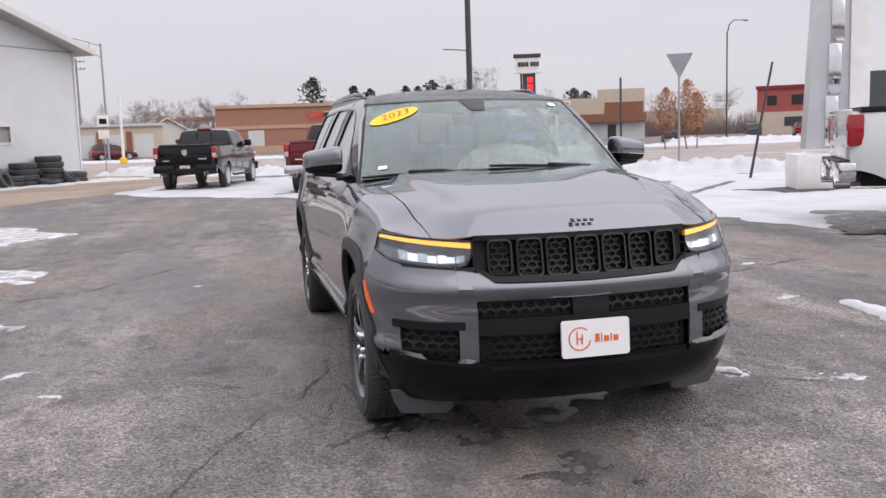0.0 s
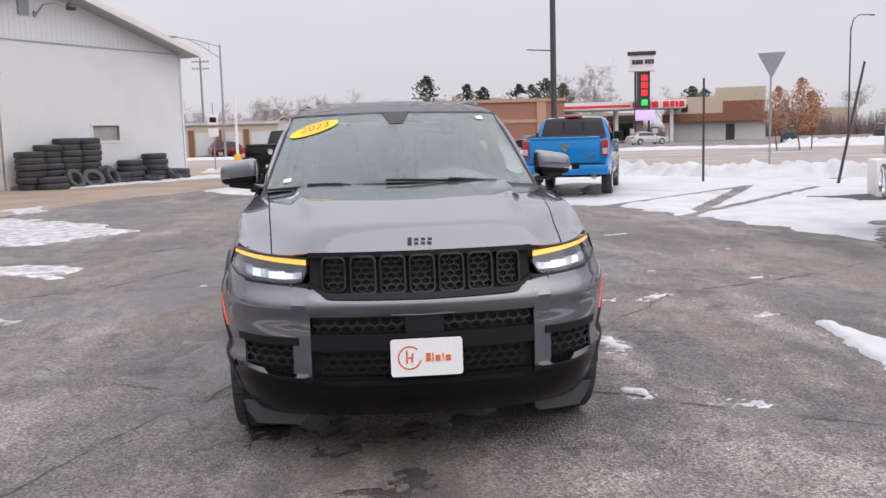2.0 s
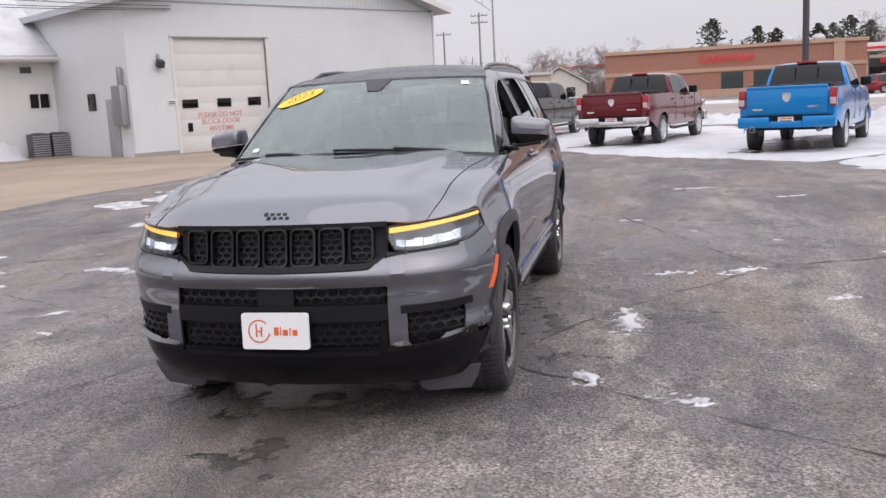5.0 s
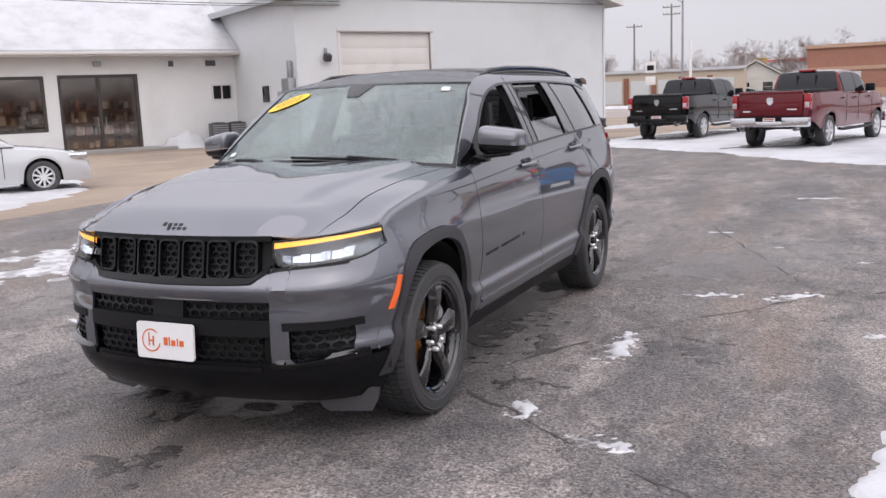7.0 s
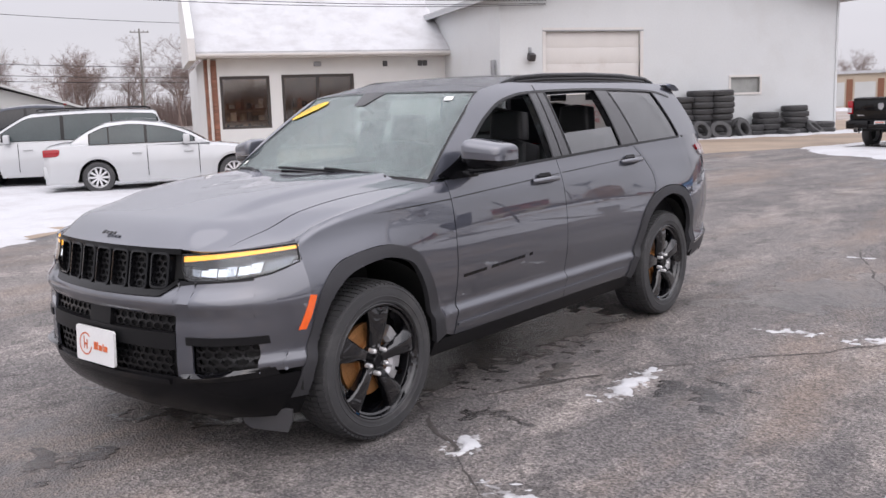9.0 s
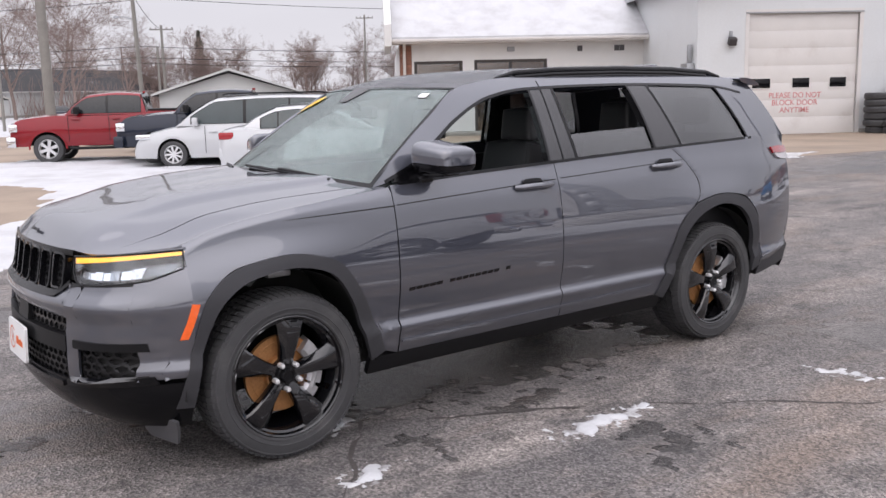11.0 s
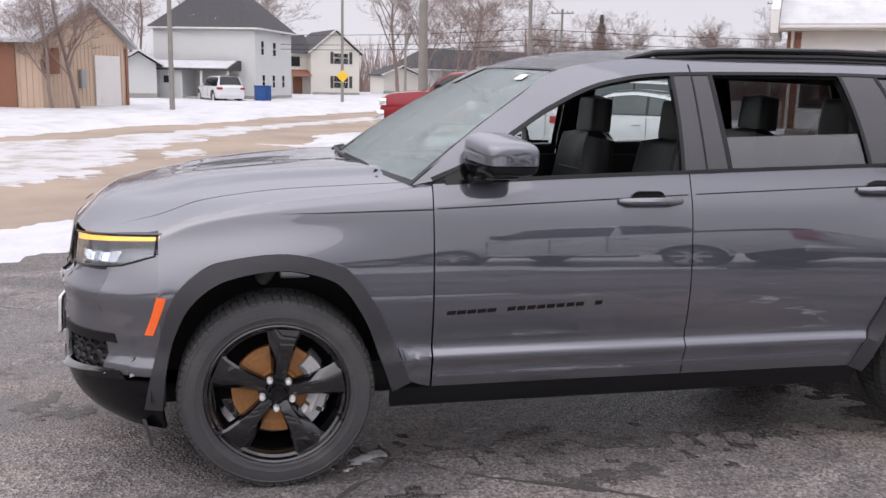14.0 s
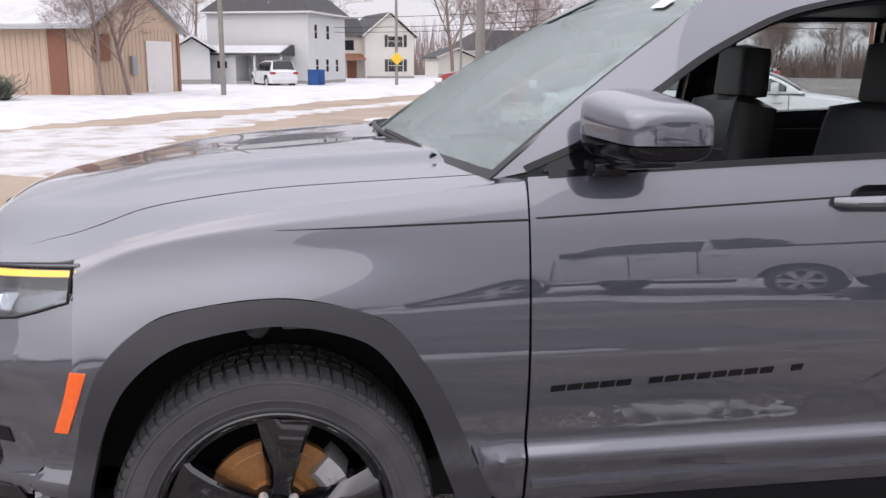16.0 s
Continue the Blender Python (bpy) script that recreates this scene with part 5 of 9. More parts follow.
        part("crease_shade", ribbon(side_x, [(1.73, 1.152), (2.80, 1.192)], [(1.73, 1.1565), (2.80, 1.1955)], 16, 1, 0.002, 0.003, s), MATT_BLACK, door2)
        # handles
        for owner, y0, y1, z in ((door, 1.385, 1.655, 1.128), (door2, 2.495, 2.765, 1.168)):
            bm = bmesh.new()
            xx = side_x((y0 + y1) / 2, z)
            tube(bm, [(s * (xx + 0.004), y0, z), (s * (xx + 0.035), y0 + 0.04, z + 0.002), (s * (xx + 0.040), (y0 + y1) / 2, z + 0.003), (s * (xx + 0.036), y1 - 0.05, z + 0.002), (s * (xx + 0.004), y1, z)], [0.012, 0.016, 0.017, 0.017, 0.014], 10)
            part("door_handle", bm, PAINT_GREY, owner, "dark grey gloss door handle")
            bm = bmesh.new()
            pts = rounded(0.15, 0.075, 0.034)
            vs = prism(bm, pts, 0.004, "x", 0)
            bmesh.ops.transform(bm, matrix=Matrix.Translation((s * (xx - 0.0) - (0.004 if s < 0 else 0), (y0 + y1) / 2 - 0.01, z + 0.004)), verts=vs)
            part("handle_cup", bm, GLOSS_BLACK, owner)
        bm = bmesh.new()
        pts = rounded(0.215, 0.15, 0.03)
        def ring_pts(ol, out):
            return [Vector((s * (side_x(3.17 + p[0], 1.165 + p[1]) + out), 3.17 + p[0], 1.165 + p[1])) for p in ol]
        a, b = [bm.verts.new(v) for v in ring_pts(pts, 0.0022)], [bm.verts.new(v) for v in ring_pts(rounded(0.207, 0.142, 0.028), 0.0022)]
        for j in range(len(a)):
            bm.faces.new((a[j], a[(j + 1) % len(a)], b[(j + 1) % len(a)], b[j]))
        if s > 0:
            part("fuel_door_gap", bm, MATT_BLACK, suv)
        else:
            bm.free()
        # amber side marker on the arch
        part("side_marker", ribbon(body_x, [(-0.437, 0.79), (-0.458, 0.72), (-0.488, 0.640)], [(-0.402, 0.785), (-0.425, 0.72), (-0.455, 0.640)], 10, 3, 0.005, 0.010, s), AMBER, suv, "amber side marker lamp")
        # name badge on the door: plain raised bars
        if s > 0:
            for k, w in enumerate((0.036, 0.036, 0.036, 0.036, 0.036, 0.0, 0.034, 0.034, 0.034, 0.034, 0.034, 0.034, 0.034, 0.034, 0.0, 0.03)):
                y0 = 0.662 + 0.0415 * k
                if w:
                    z0 = lerp(0.682, 0.706, k / 15)
                    part("badge_bar", ribbon(side_x, [(y0, z0), (y0 + w, z0 + 0.002)], [(y0 + 0.003, z0 + 0.016), (y0 + w + 0.003, z0 + 0.018)], 2, 1, 0.0025, 0.004, s), GLOSS_BLACK, door)
        # mirror
        bm = bmesh.new()
        def mirror_half(lo_b, hi_b, swell=1.0):
            def fn(u, v):
                a, b = u * 2 * math.pi, v * math.pi
                ca, sa, cb, sb = math.cos(a), math.sin(a), math.cos(b), math.sin(b)
                sg = lambda q, p: math.copysign(abs(q) ** p, q)
                k = sg(cb, 0.38)
                x = 0.118 * k * swell
                y = (0.112 * sg(sb, 0.42) * sg(ca, 0.6)) * swell + 0.035 * k
                z = 0.078 * sg(sb, 0.35) * sg(sa, 0.5) * (1.0 - 0.14 * k) * swell
                z = max(lo_b, min(hi_b, z)) - 0.01 * k
                return Vector((s * (0.974 + 0.95 * x), 0.852 + 0.95 * y, 1.318 + 0.96 * z))
            return fn
        grid(bm, mirror_half(-0.022, 0.09), 36, 22, closed_u=True)
        bmesh.ops.remove_doubles(bm, verts=bm.verts, dist=1e-4)
        mirror = part("wing_mirror", bm, PAINT_GREY, suv, "grey wing mirror with black foot")
        bm = bmesh.new()
        grid(bm, mirror_half(-0.078, -0.026, 0.985), 36, 22, closed_u=True)
        bmesh.ops.remove_doubles(bm, verts=bm.verts, dist=1e-4)
        part("mirror_skirt", bm, GLOSS_BLACK, mirror)
        bm = bmesh.new()
        box(bm, -0.10, -0.055, -0.014, 0.10, 0.055, 0.014, 0.012, pose(s * 0.93, 0.845, 1.236, 0, s * -6, s * 8))
        box(bm, -0.05, -0.04, -0.016, 0.05, 0.045, 0.016, 0.012, pose(s * 0.855, 0.80, 1.218, 0, s * 4, 0))
        part("mirror_foot", bm, GLOSS_BLACK, mirror)
        bm = bmesh.new()
        vs = prism(bm, rounded(0.15, 0.085, 0.035), 0.006, "y", 0)
        bmesh.ops.transform(bm, matrix=pose(s * 0.978, 0.952, 1.316, 0, 0, 0), verts=vs)
        part("mirror_glass", bm, CHROME, mirror)
        # roof rail
        bm = bmesh.new()
        rail = [(1.50, 1.704), (1.64, 1.735), (1.95, 1.752), (2.5, 1.760), (3.0, 1.754), (3.35, 1.735), (3.50, 1.704)]
        tube(bm, [(s * 0.60, y, z) for y, z in rail], [0.010, 0.015, 0.016, 0.016, 0.016, 0.015, 0.010], 10)
        tube(bm, [(s * 0.60, y, z - 0.024) for y, z in rail[1:-1]], 0.014, 8)
        tube(bm, [(s * 0.60, y, z - 0.042) for y, z in rail[1:-1]], 0.012, 8)
        part("roof_rail", bm, GLOSS_BLACK, suv, "black roof rail")
        # wheel wells
        for yc in (0.0, 3.091):
            bm = bmesh.new()
            grid(bm, lambda u, v: (s * lerp(0.50, 0.90, v), yc + 0.475 * math.cos(math.pi * lerp(-0.02, 1.02, u)), 0.395 + 0.475 * math.sin(math.pi * lerp(-0.02, 1.02, u))), 24, 3)
            bmesh.ops.recalc_face_normals(bm, faces=bm.faces)
            grid(bm, lambda u, v: (s * 0.50, yc + 0.48 * v * math.cos(math.pi * u), 0.395 + 0.48 * v * math.sin(math.pi * u)), 16, 2)
            part("wheel_liner", bm, UNDERBODY, suv)
            turn = pose(s * 0.80, yc, 0.385, 0, 0, 0 if s > 0 else 180)
            suv_wheel(suv, turn @ pose(0, 0, 0, s * (-6 if yc == 0 else 8)))
            caliper(suv, s * 0.80, yc, 0.385, s, CALIPER)
        bm = bmesh.new()
        tube(bm, [(s * 0.62, -0.05, 0.78), (s * 0.70, 0.02, 0.90)], 0.03, 10)
        box(bm, s * 0.66 - 0.05, 0.02, 0.80, s * 0.66 + 0.05, 0.14, 0.84, 0.012)
        part("suspension_strut", bm, CALIPER, suv)

    # --- windscreen, roof, tail ---
    def screen(u, v):
        s = lerp(-1, 1, u)
        a = Vector((0.823 * s, 0.305 + 0.222 * s * s, 1.236 - 0.05 * s * s))
        b = Vector((0.662 * s, 1.03 + 0.145 * s * s, 1.668 - 0.014 * s * s))
        p = a.lerp(b, v)
        return p + Vector((0, -0.5, 0.8)) * 0.022 * math.sin(math.pi * v) * (1 - 0.5 * s * s)
    bm = bmesh.new()
    grid(bm, screen, 24, 14)
    bmesh.ops.solidify(bm, geom=list(bm.faces), thickness=0.005)
    ws = part("windscreen", bm, SCREEN_GLASS, suv, "pale tinted windscreen")
    bm = bmesh.new()
    def bordered(u0, u1, v0, v1, lift=0.004):
        def fn(u, v):
            p = screen(lerp(u0, u1, u), lerp(v0, v1, v))
            return p + Vector((0, -0.5, 0.8)).normalized() * lift
        return fn
    for r in ((0, 1, 0.985, 1.0), (0, 0.012, 0, 1), (0.988, 1, 0, 1), (0, 1, 0, 0.035)):
        grid(bm, bordered(*r), 20, 4)
    plate = bordered(0, 1, 0, 1)
    grid(bm, lambda u, v: plate(0.5 + (u - 0.5) * lerp(0.13, 0.06, v), lerp(0.985, 0.80, v)), 6, 4)
    part("screen_border", bm, GLOSS_BLACK, ws)
    bm = bmesh.new()
    def cowl(u, v):
        s = lerp(-1, 1, u)
        y = lerp(0.30, 0.345, v) + 0.23 * s * s
        return (0.83 * s, y, lerp(1.215, 1.232, v) - 0.05 * s * s)
    grid(bm, cowl, 20, 3)
    part("cowl", bm, MATT_BLACK, suv)
    for k, (x0, x1) in enumerate(((0.62, -0.10), (-0.30, -0.80))):
        bm = bmesh.new()
        ln = 8
        pts = []
        for i in range(ln + 1):
            q = i / ln
            p = screen((lerp(x0, x1, q) / 0.83 + 1) / 2, lerp(0.005, 0.035, q))
            pts.append(p + Vector((0, -0.5, 0.8)).normalized() * 0.018)
        tube(bm, pts, 0.008, 6)
        wiper = part("wiper", bm, MATT_BLACK, suv, "black wiper")
        bm = bmesh.new()
        p0 = screen((x0 / 0.83 + 1) / 2, 0.0)
        tube(bm, [p0 + Vector((0.0, -0.012, 0.004)), pts[1] + Vector((0, 0, 0.006)), pts[4] + Vector((0, 0, 0.012))], [0.016, 0.011, 0.008], 6)
        part("wiper_arm", bm, MATT_BLACK, wiper)

    def roof(u, v):
        s, t = lerp(-1, 1, u), lerp(0.5, 1.0, v)
        y, z = by_index(ROOF_LINE, t)
        h = upper_x(y, z)
        fore = -0.145 * (1 - s * s) * smooth(0.3, 0.0, v)
        return (h * s, y + fore + 0.08 * (1 - s * s) * smooth(0.7, 1.0, v), z + 0.035 * (1 - abs(s) ** 2.4) * smooth(0.0, 0.2, v) + 0.012 * (1 - s * s))
    bm = bmesh.new()
    grid(bm, roof, 24, 40)
    bmesh.ops.solidify(bm, geom=list(bm.faces), thickness=0.012)
    part("roof", bm, PAINT_GREY, suv)
    bm = bmesh.new()
    box(bm, -0.045, -0.09, 0.0, 0.045, 0.09, 0.055, 0.02, pose(0, 3.45, 1.752, 2))
    part("antenna_fin", bm, PAINT_GREY, suv)

    TAIL = [(0.36, 4.10), (0.45, 4.19), (0.6, 4.21), (0.75, 4.17), (1.0, 4.13), (1.2, 4.09), (1.3, 4.05)]
    def tail_face(lo_z, hi_z, out=0.0, fy=None):
        def fn(u, v):
            z = lerp(lo_z, hi_z, v)
            w = side_x(4.05, z) if z < 1.28 else upper_x(4.0, z)
            s = math.sin(lerp(-1, 1, u) * math.pi / 2)
            y = (fy or (lambda q: curve(TAIL, q)))(z)
            edge = 4.05 if z < 1.29 else lerp(4.06, 3.82, (z - 1.29) / 0.35)
            return (w * s, y + out + (0.0 if z < 1.29 else 0.05) * (1 - s * s) - (y - edge) * abs(s) ** 6, z)
        b2 = bmesh.new()
        grid(b2, fn, 30, 10)
        bmesh.ops.recalc_face_normals(b2, faces=b2.faces)
        return b2
    part("rear_bumper", tail_face(0.34, 0.62, 0.01), MATT_BLACK, suv)
    part("tailgate", tail_face(0.62, 1.29), PAINT_GREY, suv)
    part("rear_window", tail_face(1.29, 1.64, 0.0, lambda z: lerp(4.05, 3.86, (z - 1.29) / 0.35)), TINT, suv)
    def spoiler(u, v):
        s, a = lerp(-1, 1, u), v * 2 * math.pi
        y = 3.80 + 0.13 * math.cos(a) + 0.05 * (1 - s * s)
        return Vector((s * (0.645 - 0.03 * smooth(3.8, 4.05, y)), y, 1.682 - 0.16 * (y - 3.70) + 0.022 * math.sin(a) * (1.0 if math.cos(a) < 0.6 else 0.6) + 0.022 * (1 - s * s)))
    bm = bmesh.new()
    rows = grid(bm, spoiler, 20, 16)
    bmesh.ops.remove_doubles(bm, verts=bm.verts, dist=1e-4)
    bmesh.ops.holes_fill(bm, edges=bm.edges, sides=20)
    part("roof_spoiler", bm, PAINT_GREY, suv)
    for s in (-1, 1):
        part("tail_lamp", ribbon(side_x, [(3.80, 1.180), (3.92, 1.176), (4.06, 1.170)], [(3.78, 1.222), (3.92, 1.224), (4.06, 1.218)], 10, 3, 0.018, 0.02, s), TAIL_RED, suv, "red tail lamp")
        part("tail_lens", ribbon(side_x, [(3.84, 1.150), (3.92, 1.135), (4.06, 1.125)], [(3.81, 1.176), (3.92, 1.172), (4.06, 1.166)], 10, 3, 0.018, 0.02, s), LENS_PALE, suv, "clear lower tail lamp lens")
        def bumper_side(u, v):
            y = lerp(3.585, 4.06, u)
            z = lerp(lerp(0.36, 0.40, u), curve([(3.58, 0.47), (3.9, 0.515), (4.1, 0.56)], y), v)
            return Vector((side_x(y, z) + 0.003, y, z))
        part("bumper_corner", shell(bumper_side, 14, 6, 0.02, s), DARK_PLASTIC, suv)
        part("bumper_bead", ribbon(side_x, [(3.60, 0.478), (3.8, 0.505), (4.04, 0.555)], [(3.60, 0.490), (3.8, 0.517), (4.04, 0.567)], 12, 2, 0.009, 0.012, s), PAINT_GREY, suv)

    # --- cabin ---
    bm = bmesh.new()
    box(bm, -0.78, 0.35, 0.36, 0.78, 4.0, 0.46)
    part("cabin_floor", bm, UNDERBODY, suv)
    for s in (-1, 1):
        bm = bmesh.new()
        box(bm, s * 0.80 - 0.02, 0.70, 0.42, s * 0.80 + 0.02, 3.6, 1.19, 0.015)
        part("door_card", bm, MATT_BLACK, suv)
    bm = bmesh.new()
    box(bm, -0.77, 0.46, 0.50, 0.77, 0.92, 1.17, 0.06)
    dash = part("dashboard", bm, MATT_BLACK, suv)
    bm = bmesh.new()
    box(bm, -0.13, 0.92, 0.86, 0.13, 0.955, 1.14, 0.01)
    part("touch_screen", bm, GLOSS_BLACK, dash)
    bm = bmesh.new()
    box(bm, -0.15, 0.9, 0.46, 0.15, 2.0, 0.80, 0.04)
    part("centre_console", bm, MATT_BLACK, suv)
    bm = bmesh.new()
    ring = [(0.185 * math.cos(a), 0, 0.185 * math.sin(a)) for a in (2 * math.pi * k / 28 for k in range(29))]
    m = pose(0.38, 1.06, 1.06, -24)
    tube(bm, [m @ Vector(p) for p in ring], 0.016, 8)
    for a in (0, 180, 270):
        tube(bm, [m @ Vector((0, -0.01, 0)), m @ Vector((0.18 * math.cos(radians(a)), 0, 0.18 * math.sin(radians(a))))], 0.015, 6)
    part("steering_wheel", bm, LEATHER, suv)
    for x in (-0.38, 0.38):
        seat("front_seat", x, 1.56 if x > 0 else 1.43, 0.62, 0.52, suv)
        seat("rear_seat", x, 2.42, 0.64, 0.50, suv)
        seat("third_row_seat", x * 0.85, 3.25, 0.66, 0.46, suv, 0.5)
    bm = bmesh.new()
    box(bm, -0.62, 1.25, 1.655, 0.62, 3.7, 1.675, 0.005)
    part("headliner", bm, GREY_PLASTIC, suv)
    bm = bmesh.new()
    box(bm, -0.12, 1.0, 1.50, 0.12, 1.04, 1.565, 0.015)
    tube(bm, [(0, 1.0, 1.55), (0, 0.93, 1.60)], 0.014, 6)
    part("inside_mirror", bm, MATT_BLACK, suv)
    bm = bmesh.new()
    box(bm, -0.55, -0.62, 0.24, 0.55, 4.05, 0.42, 0.03)
    part("underbody", bm, UNDERBODY, suv)
    bm = bmesh.new()
    box(bm, -0.55, -0.6, 0.30, 0.55, 0.33, 0.98, 0.03)
    part("engine_bay", bm, UNDERBODY, suv)

    # --- plate, badges, stickers ---
    bm = bmesh.new()
    vs = prism(bm, rounded(0.318, 0.165, 0.014), 0.012, "y", 0)
    plate_m = pose(0.003, -0.930, 0.542, -3)
    bmesh.ops.transform(bm, matrix=plate_m, verts=vs)
    plate = part("dealer_plate", bm, WHITE_PLATE, suv, "white dealer plate with orange mark")
    bm = bmesh.new()
    rows = [[bm.verts.new(plate_m @ Vector((-0.076 + r * math.cos(a), y, r * math.sin(a)))) for a in (2 * math.pi * k / 32 for k in range(4, 32))] for r, y in ((0.053, -0.002), (0.0465, -0.002))]
    for j in range(len(rows[0]) - 1):
        bm.faces.new((rows[0][j], rows[0][j + 1], rows[1][j + 1], rows[1][j]))
    bm2v = [(-0.092, -0.026, -0.085, 0.034), (-0.083, -0.004, -0.060, 0.003), (-0.070, -0.024, -0.062, -0.004), (-0.068, 0.003, -0.060, 0.020)]
    for x0, z0, x1, z1 in bm2v:
        vs = [bm.verts.new(plate_m @ Vector(p)) for p in ((x0, -0.002, z0), (x1, -0.002, z0), (x1, -0.002, z1), (x0, -0.002, z1))]
        bm.faces.new(vs)
    part("plate_mark", bm, ORANGE_INK, plate)
    for k, (x0, w, h) in enumerate(((-0.004, 0.020, 0.036), (0.024, 0.005, 0.038), (0.038, 0.022, 0.025), (0.069, 0.005, 0.034), (0.083, 0.022, 0.025))):
        bm = bmesh.new()
        box(bm, x0, -0.003, -0.018, x0 + w, 0.0, -0.018 + h, 0.0, plate_m)
        part("plate_bar", bm, ORANGE_INK, plate)
    for k in range(4):
        bm = bmesh.new()
        x0 = -0.058 + 0.030 * k
        box(bm, x0, -0.001, -0.008 if k else -0.010, x0 + 0.019, 0.003, 0.011 if k == 0 else 0.007, 0.001, pose(0.0, -0.802, 1.052, -50))
        part("bonnet_badge", bm, GLOSS_BLACK, suv)
    # year sticker on the windscreen
    n = Vector((0, -0.52, 0.85)).normalized()
    def on_screen(u, v, lift):
        return screen(u, v) + n * lift
    bm = bmesh.new()
    c_u, c_v = 0.135, 0.765
    ol = [(0.5 * math.cos(a), 0.5 * math.sin(a)) for a in (2 * math.pi * k / 40 for k in range(40))]
    spot = lambda p: on_screen(c_u + p[0] * 0.205 , c_v + 0.02 + p[1] * 0.165 + p[0] * 0.16, 0.006)
    bm.faces.new([bm.verts.new(spot(p)) for p in ol])
    part("year_sticker", bm, YELLOW, ws, "yellow oval year sticker", flat=True)
    txt = bpy.data.curves.new("year_text", "FONT")
    txt.body, txt.align_x, txt.align_y, txt.size = "2023", "CENTER", "CENTER", 0.092
    txt.space_character = 1.05
    txt.shear = 0.2
    txt.offset = -0.001
    t_ob = new("year_text", txt)
    t_ob.data.materials.append(STICKER_INK)
    a, b, c = spot((0, 0)), spot((0.4, 0.0)), spot((0.0, 0.4))
    ex = (b - a).normalized()
    ez = ex.cross((c - a)).normalized()
    ey = ez.cross(ex)
    t_ob.matrix_world = Matrix.Translation(a + ez * 0.005) @ Matrix((ex, ey, ez)).transposed().to_4x4()
    t_ob.parent = ws
    for u0, v0, w, h, mat in ((0.885, 0.875, 0.035, 0.05, WHITE_PLATE), (0.07, 0.12, 0.03, 0.04, WHITE_PLATE)):
        bm = bmesh.new()
        grid(bm, lambda u, v: on_screen(u0 + u * w, v0 + v * h, 0.005), 2, 2)
        part("screen_sticker", bm, mat, ws)
    return suv


suv = build_suv()


# ---- dealership: garage with gable front and the low showroom beside it ----
GARAGE = pose(-14.869, 26.281, 0, 0, 0, 56.67)


def wall_with_holes(bm, x0, x1, z0, z1, y0, y1, holes):
    """A wall along x between y0 and y1 with rectangular openings (x0, z0, x1, z1)."""
    xs = sorted({x0, x1, *(h[0] for h in holes), *(h[2] for h in holes)})
    zs = sorted({z0, z1, *(h[1] for h in holes), *(h[3] for h in holes)})
    for a, b in zip(xs, xs[1:]):
        for c, d in zip(zs, zs[1:]):
            mx, mz = (a + b) / 2, (c + d) / 2
            if any(h[0] < mx < h[2] and h[1] < mz < h[3] for h in holes):
                continue
            box(bm, a, y0, c, b, y1, d)
    bmesh.ops.remove_doubles(bm, verts=bm.verts, dist=1e-4)


def ring_frame(bm, x0, z0, x1, z1, w, y0, y1):
    """A rectangular frame in the plane of a wall."""
    box(bm, x0 - w, y0, z0 - w, x0, y1, z1 + w)
    box(bm, x1, y0, z0 - w, x1 + w, y1, z1 + w)
    box(bm, x0, y0, z1, x1, y1, z1 + w)
    box(bm, x0, y0, z0 - w, x1, y1, z0)


def lettering(name, words, size, m, mat, parent, stretch=1.0):
    txt = bpy.data.curves.new(name, "FONT")
    txt.body, txt.align_x, txt.align_y, txt.size, txt.extrude = words, "CENTER", "CENTER", size, 0.004
    txt.space_line = 0.95
    txt.offset = 0.006 * size
    ob = new(name, txt)
    ob.data.materials.append(mat)
    ob.parent = parent
    ob.matrix_basis = m @ Matrix.Diagonal((stretch, 1, 1, 1))
    return ob


garage = empty("garage", "white metal-sided garage with gable front and bay door", "building", m=GARAGE)
S0, S1, EAVE, APEX_S, APEX = -1.85, 13.25, 5.45, 5.70, 7.58
DOOR = (0.0, 0.0, 3.97, 4.2)
WIN = (8.07, 1.74, 9.44, 2.35)
bm = bmesh.new()
wall_with_holes(bm, S0, S1, 0, EAVE, 0.0, 0.25, [DOOR, WIN])
part("front_wall", bm, SIDING, garage, flat=True)
bm = bmesh.new()
prism(bm, [(S0, EAVE + 0.03), (S1, EAVE + 0.03), (APEX_S, APEX)], 0.22, "y", 0.03)
part("gable", bm, SIDING, garage, flat=True)
# ribbed sheets: narrow standing seams over the gable and the wall
bm = bmesh.new()
x = S0 + 0.3
while x < S1 - 0.2:
    top = EAVE + (APEX - EAVE) * (1 - abs(x - APEX_S) / (APEX_S - S0 if x < APEX_S else S1 - APEX_S))
    box(bm, x - 0.012, 0.018, EAVE + 0.06, x + 0.012, 0.035, top)
    x += 0.23
tagged(part("gable_ribs", bm, SIDING, garage, flat=True), kind="stuff")
bm = bmesh.new()
box(bm, S0 - 0.02, -0.03, EAVE - 0.02, S1 + 0.02, 0.03, EAVE + 0.03)
part("gable_band", bm, TRIM_GREY, garage, flat=True)
bm = bmesh.new()
box(bm, S0, 0.25, 0, S0 + 0.25, 24, EAVE)
part("side_wall", bm, SIDING, garage, flat=True)
bm = bmesh.new()
box(bm, S1 - 0.25, 0.25, 0, S1, 24, EAVE)
part("side_wall", bm, SIDING, garage, flat=True)
bm = bmesh.new()
wall_with_holes(bm, S0, S1, 0, EAVE, 24, 24.25, [])
part("back_wall", bm, SIDING, garage, flat=True)
